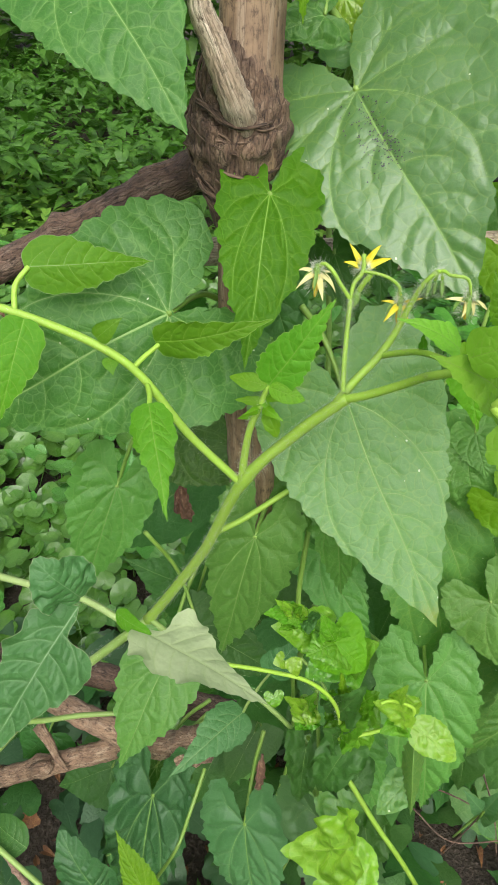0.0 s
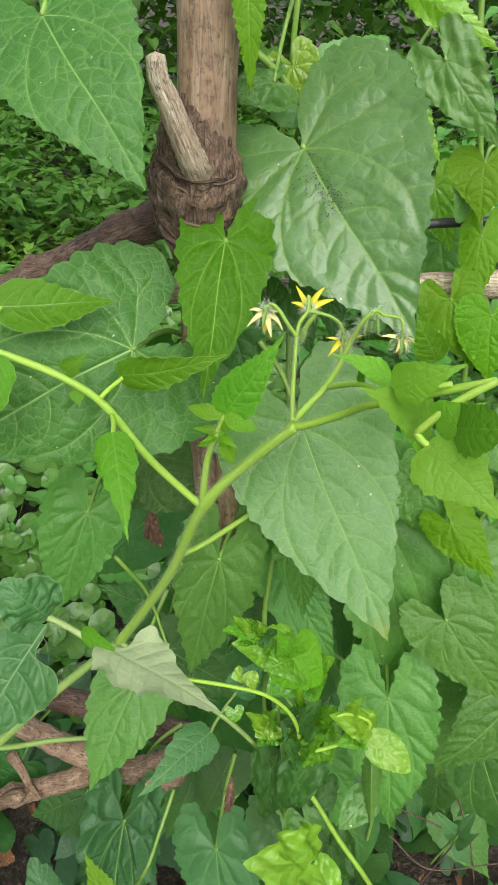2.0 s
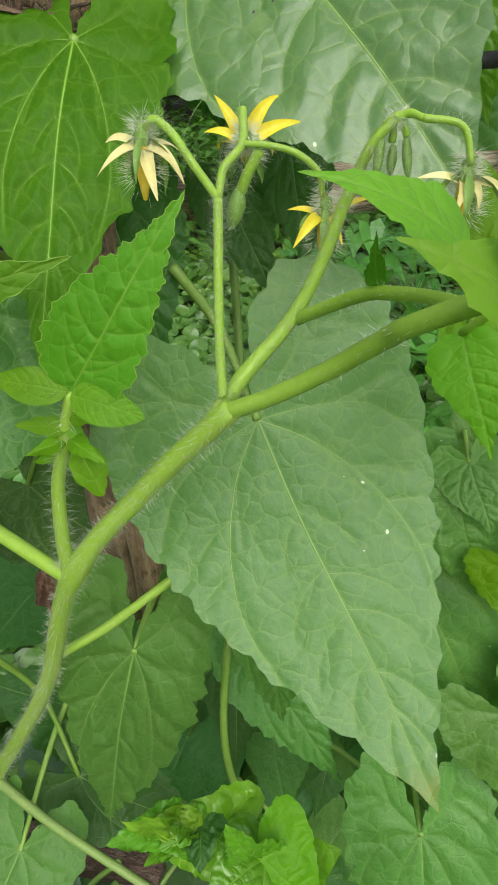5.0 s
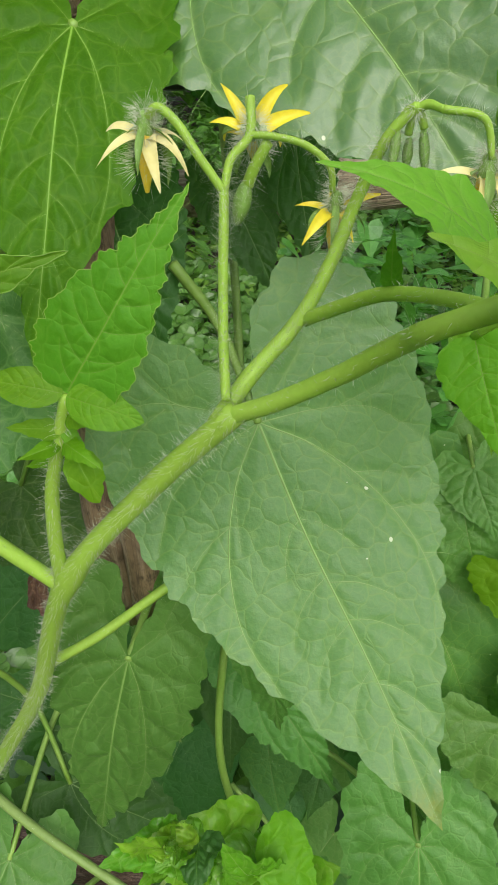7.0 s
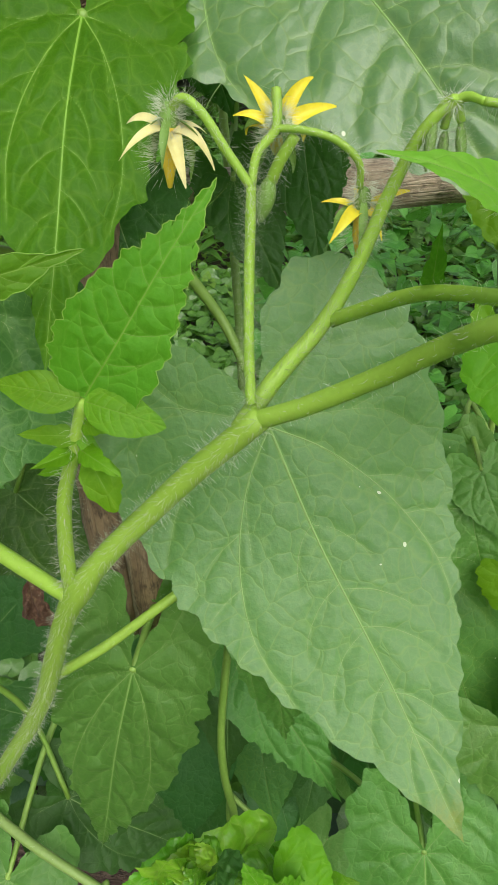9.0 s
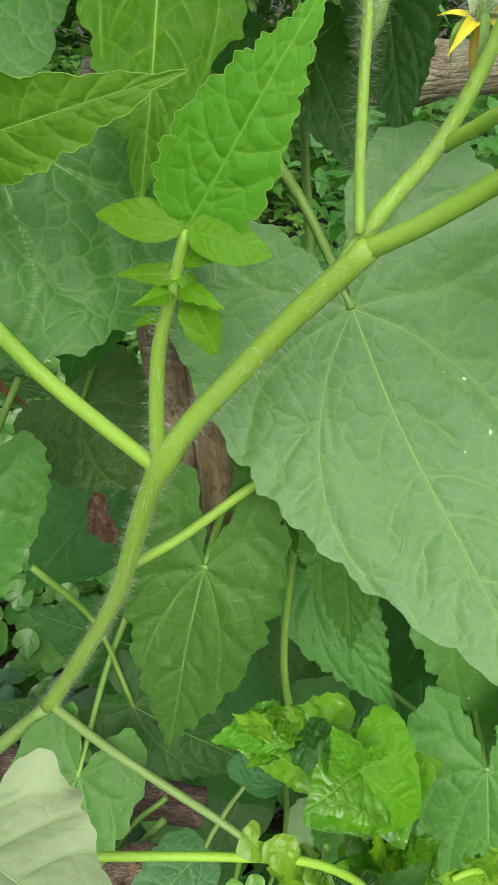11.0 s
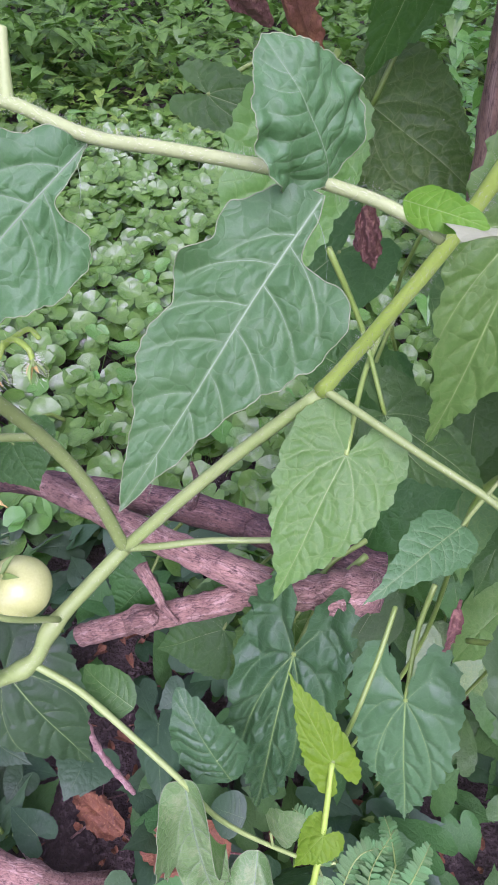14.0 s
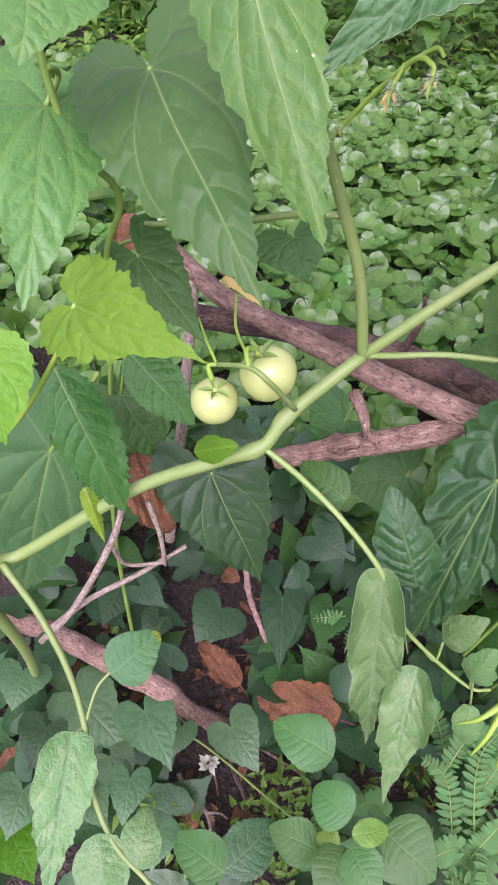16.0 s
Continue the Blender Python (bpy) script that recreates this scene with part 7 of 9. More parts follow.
# ---- undergrowth behind the trellis ----
# Gap-filling leaves; many take darker leaf colours in place of shade.
vine_back = thing("climbing_vine", (0.100, 0.420, -0.080), "tangled vine with shaded heart-shaped leaves behind the plant", "vine")
stalk("vine_stem", vine_back, [(0.040, 0.440, -0.090), (0.020, 0.430, 0.150), (0.050, 0.420, 0.320), (0.000, 0.410, 0.460), (0.040, 0.400, 0.600)], 0.0016, 0.0012, "vine_stem")
stalk("vine_stem", vine_back, [(0.140, 0.440, -0.090), (0.120, 0.430, 0.150), (0.150, 0.420, 0.320), (0.100, 0.410, 0.460), (0.140, 0.400, 0.600)], 0.0016, 0.0012, "vine_stem")
stalk("vine_stem", vine_back, [(0.260, 0.440, -0.090), (0.240, 0.430, 0.150), (0.270, 0.420, 0.320), (0.220, 0.410, 0.460), (0.260, 0.400, 0.600)], 0.0016, 0.0012, "vine_stem")
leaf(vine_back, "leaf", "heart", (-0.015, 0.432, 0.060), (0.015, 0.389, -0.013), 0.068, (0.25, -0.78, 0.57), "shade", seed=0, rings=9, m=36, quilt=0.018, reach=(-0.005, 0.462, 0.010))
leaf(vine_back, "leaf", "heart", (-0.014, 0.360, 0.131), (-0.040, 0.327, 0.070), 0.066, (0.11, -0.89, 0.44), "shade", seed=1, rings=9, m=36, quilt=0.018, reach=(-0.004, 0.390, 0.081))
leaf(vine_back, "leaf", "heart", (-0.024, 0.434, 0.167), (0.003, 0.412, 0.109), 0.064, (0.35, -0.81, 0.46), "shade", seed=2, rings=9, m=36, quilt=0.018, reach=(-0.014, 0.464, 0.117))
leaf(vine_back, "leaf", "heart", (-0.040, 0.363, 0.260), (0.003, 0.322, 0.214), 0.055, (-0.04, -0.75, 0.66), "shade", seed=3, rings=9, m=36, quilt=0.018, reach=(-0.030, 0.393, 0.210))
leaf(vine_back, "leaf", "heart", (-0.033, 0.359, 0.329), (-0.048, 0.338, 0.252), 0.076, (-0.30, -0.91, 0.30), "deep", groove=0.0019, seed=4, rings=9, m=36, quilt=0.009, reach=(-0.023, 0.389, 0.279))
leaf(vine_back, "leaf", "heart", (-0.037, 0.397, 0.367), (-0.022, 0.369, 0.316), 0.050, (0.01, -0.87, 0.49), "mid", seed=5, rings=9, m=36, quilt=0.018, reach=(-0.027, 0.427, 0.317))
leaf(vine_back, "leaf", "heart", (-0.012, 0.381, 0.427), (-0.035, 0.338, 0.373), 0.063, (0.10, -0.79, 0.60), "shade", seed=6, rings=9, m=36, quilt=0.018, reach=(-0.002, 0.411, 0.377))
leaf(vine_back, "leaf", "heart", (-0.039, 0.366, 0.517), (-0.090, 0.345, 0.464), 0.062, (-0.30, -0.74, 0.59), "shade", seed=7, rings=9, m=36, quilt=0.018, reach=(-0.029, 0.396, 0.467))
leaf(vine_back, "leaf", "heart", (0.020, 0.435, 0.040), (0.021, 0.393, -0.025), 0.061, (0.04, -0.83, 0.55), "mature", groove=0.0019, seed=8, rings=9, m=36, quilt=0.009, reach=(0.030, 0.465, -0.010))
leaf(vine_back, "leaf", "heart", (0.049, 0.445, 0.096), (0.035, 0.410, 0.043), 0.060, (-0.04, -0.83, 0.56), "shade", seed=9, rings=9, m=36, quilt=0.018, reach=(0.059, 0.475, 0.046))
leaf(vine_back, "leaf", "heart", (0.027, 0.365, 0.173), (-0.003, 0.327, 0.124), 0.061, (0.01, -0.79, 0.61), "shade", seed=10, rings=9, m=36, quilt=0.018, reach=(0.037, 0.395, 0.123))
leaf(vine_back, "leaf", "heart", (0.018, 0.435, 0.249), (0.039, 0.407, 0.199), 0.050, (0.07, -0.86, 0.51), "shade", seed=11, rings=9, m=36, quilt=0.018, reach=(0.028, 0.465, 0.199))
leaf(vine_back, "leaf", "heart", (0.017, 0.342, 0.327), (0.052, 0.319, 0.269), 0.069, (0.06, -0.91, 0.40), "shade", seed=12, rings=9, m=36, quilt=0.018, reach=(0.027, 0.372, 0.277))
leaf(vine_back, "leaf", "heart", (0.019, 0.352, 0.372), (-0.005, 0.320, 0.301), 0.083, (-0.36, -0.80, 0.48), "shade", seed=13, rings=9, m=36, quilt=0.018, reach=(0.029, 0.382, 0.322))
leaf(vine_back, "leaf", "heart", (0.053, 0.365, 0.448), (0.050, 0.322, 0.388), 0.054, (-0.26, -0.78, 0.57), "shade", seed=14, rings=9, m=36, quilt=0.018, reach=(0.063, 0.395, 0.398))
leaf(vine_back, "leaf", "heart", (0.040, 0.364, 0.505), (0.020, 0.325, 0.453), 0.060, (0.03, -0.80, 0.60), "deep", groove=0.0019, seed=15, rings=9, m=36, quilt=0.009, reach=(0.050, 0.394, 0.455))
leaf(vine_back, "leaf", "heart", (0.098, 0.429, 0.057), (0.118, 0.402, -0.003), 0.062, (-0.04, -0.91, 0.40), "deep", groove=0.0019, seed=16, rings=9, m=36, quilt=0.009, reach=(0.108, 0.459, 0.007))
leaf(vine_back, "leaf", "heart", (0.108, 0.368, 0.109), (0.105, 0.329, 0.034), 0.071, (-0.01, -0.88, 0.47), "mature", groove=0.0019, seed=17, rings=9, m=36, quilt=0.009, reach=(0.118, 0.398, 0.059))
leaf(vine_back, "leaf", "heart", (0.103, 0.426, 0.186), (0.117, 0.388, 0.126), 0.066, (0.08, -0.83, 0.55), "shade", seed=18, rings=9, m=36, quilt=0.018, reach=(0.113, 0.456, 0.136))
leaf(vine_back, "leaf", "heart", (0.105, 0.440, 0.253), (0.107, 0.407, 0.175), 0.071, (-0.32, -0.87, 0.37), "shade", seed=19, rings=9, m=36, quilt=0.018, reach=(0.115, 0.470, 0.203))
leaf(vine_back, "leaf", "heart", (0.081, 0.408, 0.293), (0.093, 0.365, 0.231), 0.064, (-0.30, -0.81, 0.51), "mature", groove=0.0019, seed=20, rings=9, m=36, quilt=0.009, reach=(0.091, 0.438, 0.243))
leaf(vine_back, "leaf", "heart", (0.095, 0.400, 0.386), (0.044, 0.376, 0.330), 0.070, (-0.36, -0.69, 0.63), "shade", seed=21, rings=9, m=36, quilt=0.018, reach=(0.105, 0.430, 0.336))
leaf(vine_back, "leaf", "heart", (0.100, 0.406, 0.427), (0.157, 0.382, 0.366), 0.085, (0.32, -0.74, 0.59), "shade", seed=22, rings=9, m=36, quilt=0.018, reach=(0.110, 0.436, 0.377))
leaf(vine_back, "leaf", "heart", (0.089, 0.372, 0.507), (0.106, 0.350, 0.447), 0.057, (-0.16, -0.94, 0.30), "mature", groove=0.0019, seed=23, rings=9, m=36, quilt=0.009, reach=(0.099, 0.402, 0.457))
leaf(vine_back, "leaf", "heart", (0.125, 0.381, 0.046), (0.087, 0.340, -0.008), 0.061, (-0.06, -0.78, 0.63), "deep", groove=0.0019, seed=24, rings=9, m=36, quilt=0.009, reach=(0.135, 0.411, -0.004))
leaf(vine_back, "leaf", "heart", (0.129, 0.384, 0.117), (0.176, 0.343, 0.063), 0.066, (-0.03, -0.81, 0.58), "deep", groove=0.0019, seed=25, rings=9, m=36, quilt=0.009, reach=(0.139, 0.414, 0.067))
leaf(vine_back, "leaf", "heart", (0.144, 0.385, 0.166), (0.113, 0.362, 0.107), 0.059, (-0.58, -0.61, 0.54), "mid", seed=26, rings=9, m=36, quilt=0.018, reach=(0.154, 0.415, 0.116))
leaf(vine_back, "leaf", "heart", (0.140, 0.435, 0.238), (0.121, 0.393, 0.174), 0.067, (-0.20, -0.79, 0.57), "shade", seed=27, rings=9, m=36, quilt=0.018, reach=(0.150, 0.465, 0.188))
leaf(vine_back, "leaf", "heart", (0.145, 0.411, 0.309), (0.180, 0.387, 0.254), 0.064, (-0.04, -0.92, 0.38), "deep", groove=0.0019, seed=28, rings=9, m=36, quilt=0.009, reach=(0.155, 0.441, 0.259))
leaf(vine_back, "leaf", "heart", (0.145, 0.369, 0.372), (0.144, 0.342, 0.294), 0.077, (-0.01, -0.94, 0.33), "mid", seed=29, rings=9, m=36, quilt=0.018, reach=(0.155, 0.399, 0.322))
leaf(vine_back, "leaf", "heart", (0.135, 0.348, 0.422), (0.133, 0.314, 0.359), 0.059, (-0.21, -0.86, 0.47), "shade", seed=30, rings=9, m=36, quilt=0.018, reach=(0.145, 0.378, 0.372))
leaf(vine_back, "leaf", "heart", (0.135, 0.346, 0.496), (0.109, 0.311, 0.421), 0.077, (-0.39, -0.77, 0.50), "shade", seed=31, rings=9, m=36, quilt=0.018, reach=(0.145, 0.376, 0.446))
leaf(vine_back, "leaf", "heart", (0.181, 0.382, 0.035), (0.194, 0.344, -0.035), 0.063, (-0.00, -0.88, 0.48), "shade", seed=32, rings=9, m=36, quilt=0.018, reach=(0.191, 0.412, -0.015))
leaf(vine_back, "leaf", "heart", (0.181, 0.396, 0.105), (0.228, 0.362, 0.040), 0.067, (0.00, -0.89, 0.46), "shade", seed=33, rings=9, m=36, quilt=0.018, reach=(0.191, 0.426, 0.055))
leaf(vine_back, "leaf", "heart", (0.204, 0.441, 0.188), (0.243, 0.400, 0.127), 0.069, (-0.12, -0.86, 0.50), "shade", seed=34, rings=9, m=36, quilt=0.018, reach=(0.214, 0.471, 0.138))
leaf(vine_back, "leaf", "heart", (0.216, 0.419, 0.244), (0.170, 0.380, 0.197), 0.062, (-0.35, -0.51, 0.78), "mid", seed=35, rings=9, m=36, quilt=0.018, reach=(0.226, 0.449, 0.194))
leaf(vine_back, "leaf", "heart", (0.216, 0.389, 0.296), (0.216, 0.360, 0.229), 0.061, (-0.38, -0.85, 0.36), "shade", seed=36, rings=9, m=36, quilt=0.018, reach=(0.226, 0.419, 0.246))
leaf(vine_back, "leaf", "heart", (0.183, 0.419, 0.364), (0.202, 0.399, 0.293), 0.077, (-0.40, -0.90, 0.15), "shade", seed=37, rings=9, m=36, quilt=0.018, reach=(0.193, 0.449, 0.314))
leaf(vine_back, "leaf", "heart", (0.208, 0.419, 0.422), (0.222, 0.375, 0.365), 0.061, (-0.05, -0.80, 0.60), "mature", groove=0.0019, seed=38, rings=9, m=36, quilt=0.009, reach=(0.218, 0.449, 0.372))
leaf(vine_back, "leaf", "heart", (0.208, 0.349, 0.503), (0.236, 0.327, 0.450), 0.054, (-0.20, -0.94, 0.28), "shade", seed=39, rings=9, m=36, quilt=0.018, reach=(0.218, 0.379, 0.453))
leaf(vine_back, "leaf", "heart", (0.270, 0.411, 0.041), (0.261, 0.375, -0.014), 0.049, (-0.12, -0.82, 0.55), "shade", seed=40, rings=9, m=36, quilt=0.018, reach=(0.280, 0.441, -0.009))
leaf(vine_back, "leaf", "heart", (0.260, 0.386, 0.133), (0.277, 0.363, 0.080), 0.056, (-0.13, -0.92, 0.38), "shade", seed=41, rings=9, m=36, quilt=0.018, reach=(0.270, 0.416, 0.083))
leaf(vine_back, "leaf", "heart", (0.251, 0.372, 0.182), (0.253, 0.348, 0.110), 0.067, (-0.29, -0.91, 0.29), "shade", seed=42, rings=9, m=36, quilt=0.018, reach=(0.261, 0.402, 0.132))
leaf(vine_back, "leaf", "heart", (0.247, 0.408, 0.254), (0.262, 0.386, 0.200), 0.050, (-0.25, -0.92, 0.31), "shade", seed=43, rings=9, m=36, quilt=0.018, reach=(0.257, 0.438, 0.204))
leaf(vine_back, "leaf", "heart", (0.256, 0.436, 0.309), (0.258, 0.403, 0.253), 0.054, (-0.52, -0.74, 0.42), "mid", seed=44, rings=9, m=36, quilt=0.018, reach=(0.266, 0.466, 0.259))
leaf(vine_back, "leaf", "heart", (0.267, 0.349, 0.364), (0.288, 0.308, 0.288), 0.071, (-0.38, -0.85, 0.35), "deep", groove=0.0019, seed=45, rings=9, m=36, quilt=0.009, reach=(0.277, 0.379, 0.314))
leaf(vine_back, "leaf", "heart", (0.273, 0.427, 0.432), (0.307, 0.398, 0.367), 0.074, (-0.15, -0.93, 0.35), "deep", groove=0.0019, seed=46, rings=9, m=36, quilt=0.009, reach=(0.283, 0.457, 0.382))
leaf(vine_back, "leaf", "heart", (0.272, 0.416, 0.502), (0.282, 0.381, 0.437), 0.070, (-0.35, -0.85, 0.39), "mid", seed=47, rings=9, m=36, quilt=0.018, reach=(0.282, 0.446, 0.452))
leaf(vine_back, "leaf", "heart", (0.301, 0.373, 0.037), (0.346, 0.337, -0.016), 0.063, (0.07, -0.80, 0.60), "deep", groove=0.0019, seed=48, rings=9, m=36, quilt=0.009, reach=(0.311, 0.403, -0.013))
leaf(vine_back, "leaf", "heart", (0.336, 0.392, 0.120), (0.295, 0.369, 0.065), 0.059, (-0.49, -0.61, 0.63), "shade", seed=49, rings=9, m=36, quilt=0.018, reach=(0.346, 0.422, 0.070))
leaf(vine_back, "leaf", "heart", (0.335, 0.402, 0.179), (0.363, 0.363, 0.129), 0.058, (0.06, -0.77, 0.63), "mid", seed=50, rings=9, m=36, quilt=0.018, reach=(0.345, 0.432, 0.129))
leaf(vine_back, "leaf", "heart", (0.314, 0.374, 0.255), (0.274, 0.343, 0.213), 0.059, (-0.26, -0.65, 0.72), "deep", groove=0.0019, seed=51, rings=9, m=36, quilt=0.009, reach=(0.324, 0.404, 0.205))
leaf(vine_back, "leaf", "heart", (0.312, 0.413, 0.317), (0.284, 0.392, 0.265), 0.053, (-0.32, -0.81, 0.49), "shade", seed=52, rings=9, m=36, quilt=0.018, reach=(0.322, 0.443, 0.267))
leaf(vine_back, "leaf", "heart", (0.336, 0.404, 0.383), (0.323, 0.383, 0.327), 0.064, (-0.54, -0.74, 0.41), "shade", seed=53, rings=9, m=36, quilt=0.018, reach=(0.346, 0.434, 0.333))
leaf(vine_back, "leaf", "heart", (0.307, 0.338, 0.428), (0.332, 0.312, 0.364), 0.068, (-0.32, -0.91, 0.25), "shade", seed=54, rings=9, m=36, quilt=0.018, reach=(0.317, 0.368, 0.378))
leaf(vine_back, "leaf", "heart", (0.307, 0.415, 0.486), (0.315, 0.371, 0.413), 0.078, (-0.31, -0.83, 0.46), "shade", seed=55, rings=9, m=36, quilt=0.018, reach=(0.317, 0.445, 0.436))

# ---- plants on the ground ----
herb = thing("broadleaf_herb", (-0.090, 0.120, -0.080), "low herb with broad toothed blue-green leaves on the soil", "herb")
stalk("stem", herb, [(-0.090, 0.120, -0.090), (-0.079, 0.095, 0.020), (-0.061, 0.087, 0.050)], 0.0016, 0.0012, "vine_stem")
leaf(herb, "leaf", "oval", (-0.082, 0.148, 0.060), (-0.139, 0.161, 0.055), 0.047, (-0.15, -0.29, 0.94), "herb", rings=20, m=76, quilt=0.008, teeth=15, tooth=0.022, arch=0.10, vein_width=0.003, seed=1)
leaf(herb, "leaf", "oval", (-0.059, 0.103, 0.070), (-0.091, 0.119, 0.065), 0.040, (-0.24, -0.18, 0.96), "herb", rings=20, m=76, quilt=0.008, teeth=15, tooth=0.022, arch=0.10, vein_width=0.003, seed=2)
leaf(herb, "leaf", "oval", (-0.055, 0.092, 0.075), (-0.027, 0.107, 0.070), 0.019, (0.22, -0.08, 0.97), "herb_bright", rings=20, m=76, quilt=0.008, teeth=15, tooth=0.022, arch=0.10, vein_width=0.003, seed=3)
leaf(herb, "leaf", "oval", (-0.032, 0.105, 0.070), (0.012, 0.086, 0.065), 0.052, (-0.03, -0.30, 0.95), "herb", rings=20, m=76, quilt=0.008, teeth=15, tooth=0.022, arch=0.10, vein_width=0.003, seed=4)
leaf(herb, "leaf", "oval", (-0.077, 0.081, 0.040), (-0.119, 0.085, 0.035), 0.035, (-0.13, -0.20, 0.97), "herb", rings=20, m=76, quilt=0.008, teeth=15, tooth=0.022, arch=0.10, vein_width=0.003, seed=6)
leaf(herb, "leaf", "oval", (-0.058, 0.086, 0.060), (-0.066, 0.046, 0.055), 0.037, (-0.07, -0.11, 0.99), "herb", rings=20, m=76, quilt=0.008, teeth=15, tooth=0.022, arch=0.10, vein_width=0.003, seed=7)
leaf(herb, "leaf", "oval", (-0.054, 0.086, 0.065), (-0.026, 0.059, 0.060), 0.035, (-0.07, -0.25, 0.97), "herb", rings=20, m=76, quilt=0.008, teeth=15, tooth=0.022, arch=0.10, vein_width=0.003, seed=8)
leaf(herb, "leaf", "oval", (-0.062, 0.085, 0.060), (-0.081, 0.087, 0.055), 0.020, (-0.28, -0.19, 0.94), "herb_bright", rings=20, m=76, quilt=0.008, teeth=15, tooth=0.022, arch=0.10, vein_width=0.003, seed=9)
leaf(herb, "leaf", "oval", (-0.143, 0.043, 0.030), (-0.193, 0.056, 0.025), 0.037, (-0.12, -0.10, 0.99), "herb", rings=20, m=76, quilt=0.008, teeth=15, tooth=0.022, arch=0.10, vein_width=0.003, seed=10)
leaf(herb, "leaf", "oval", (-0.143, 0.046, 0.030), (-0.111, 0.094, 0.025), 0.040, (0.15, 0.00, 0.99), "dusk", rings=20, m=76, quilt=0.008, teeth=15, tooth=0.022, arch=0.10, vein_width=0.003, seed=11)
leaf(herb, "leaf", "oval", (-0.068, 0.231, 0.020), (-0.101, 0.240, 0.015), 0.042, (-0.23, -0.37, 0.90), "ivy_shaded", rings=20, m=76, quilt=0.008, teeth=15, tooth=0.022, arch=0.10, vein_width=0.003, seed=14)
ivy = thing("creeping_vine", (-0.280, 0.120, -0.080), "creeping vine with grey-green heart leaves over the soil", "vine")
stalk("vine_stem", ivy, [(-0.330, 0.050, -0.090), (-0.373, 0.110, -0.030), (-0.305, 0.134, 0.000), (-0.221, 0.147, -0.020), (-0.123, 0.115, -0.010), (-0.079, 0.095, 0.020)], 0.0013, 0.001, "vine_stem")
leaf(ivy, "leaf", "broad", (-0.329, 0.136, 0.010), (-0.263, 0.105, 0.005), 0.065, (0.02, -0.13, 0.99), "ivy", rings=16, m=60, quilt=0.010, teeth=9, tooth=0.035, vein_width=0.003, seed=40, veins='vein')
leaf(ivy, "leaf", "heart", (-0.260, 0.141, 0.022), (-0.214, 0.101, 0.017), 0.055, (0.02, -0.10, 0.99), "ivy", rings=16, m=60, quilt=0.010, vein_width=0.003, seed=41, veins='vein')
leaf(ivy, "leaf", "broad", (-0.384, 0.133, 0.034), (-0.375, 0.098, 0.029), 0.054, (0.36, -0.05, 0.93), "ivy", rings=16, m=60, quilt=0.010, teeth=9, tooth=0.035, vein_width=0.003, seed=42, veins='vein')
leaf(ivy, "leaf", "heart", (-0.342, 0.098, 0.016), (-0.338, 0.060, 0.011), 0.052, (0.33, -0.08, 0.94), "ivy_shaded", rings=16, m=60, quilt=0.010, vein_width=0.003, seed=43, veins='vein')
leaf(ivy, "leaf", "broad", (-0.176, 0.152, 0.028), (-0.139, 0.125, 0.023), 0.049, (-0.02, -0.21, 0.98), "ivy", rings=16, m=60, quilt=0.010, teeth=9, tooth=0.035, vein_width=0.003, seed=44, veins='vein')
leaf(ivy, "leaf", "heart", (-0.275, 0.097, 0.010), (-0.244, 0.079, 0.005), 0.044, (0.09, -0.12, 0.99), "ivy", rings=16, m=60, quilt=0.010, vein_width=0.003, seed=45, veins='vein')
leaf(ivy, "leaf", "broad", (-0.247, 0.083, 0.022), (-0.238, 0.048, 0.017), 0.037, (0.19, -0.09, 0.98), "ivy", rings=16, m=60, quilt=0.010, teeth=9, tooth=0.035, vein_width=0.003, seed=46, veins='vein')
leaf(ivy, "leaf", "heart", (-0.327, 0.043, 0.034), (-0.321, 0.006, 0.029), 0.052, (0.33, -0.08, 0.94), "ivy", rings=16, m=60, quilt=0.010, vein_width=0.003, seed=47, veins='vein')
leaf(ivy, "leaf", "broad", (-0.324, 0.013, 0.016), (-0.288, -0.011, 0.011), 0.052, (0.16, 0.03, 0.99), "young", rings=16, m=60, quilt=0.010, teeth=9, tooth=0.035, vein_width=0.003, seed=48, veins='vein')
leaf(ivy, "leaf", "heart", (-0.206, 0.054, 0.028), (-0.200, 0.024, 0.023), 0.033, (0.15, -0.13, 0.98), "ivy", rings=16, m=60, quilt=0.010, vein_width=0.003, seed=49, veins='vein')
leaf(ivy, "leaf", "broad", (-0.375, 0.172, 0.010), (-0.377, 0.130, 0.005), 0.046, (0.39, -0.13, 0.91), "ivy_shaded", rings=16, m=60, quilt=0.010, teeth=9, tooth=0.035, vein_width=0.003, seed=50, veins='vein')
leaf(ivy, "leaf", "heart", (-0.262, 0.201, -0.008), (-0.299, 0.224, -0.013), 0.036, (-0.20, -0.11, 0.97), "ivy_shaded", rings=16, m=60, quilt=0.010, vein_width=0.003, seed=51, veins='vein')
leaf(ivy, "leaf", "broad", (-0.232, 0.273, 0.004), (-0.245, 0.230, -0.001), 0.064, (0.26, -0.18, 0.95), "ivy_shaded", rings=16, m=60, quilt=0.010, teeth=9, tooth=0.035, vein_width=0.003, seed=52, veins='vein')
leaf(ivy, "leaf", "heart", (-0.173, 0.320, -0.014), (-0.151, 0.235, -0.019), 0.053, (-0.03, -0.07, 1.00), "ivy_shaded", rings=16, m=60, quilt=0.010, vein_width=0.003, seed=53, veins='vein')
leaf(ivy, "leaf", "broad", (-0.223, 0.266, -0.002), (-0.232, 0.237, -0.007), 0.037, (0.22, -0.24, 0.95), "ivy_shaded", rings=16, m=60, quilt=0.010, teeth=9, tooth=0.035, vein_width=0.003, seed=54, veins='vein')
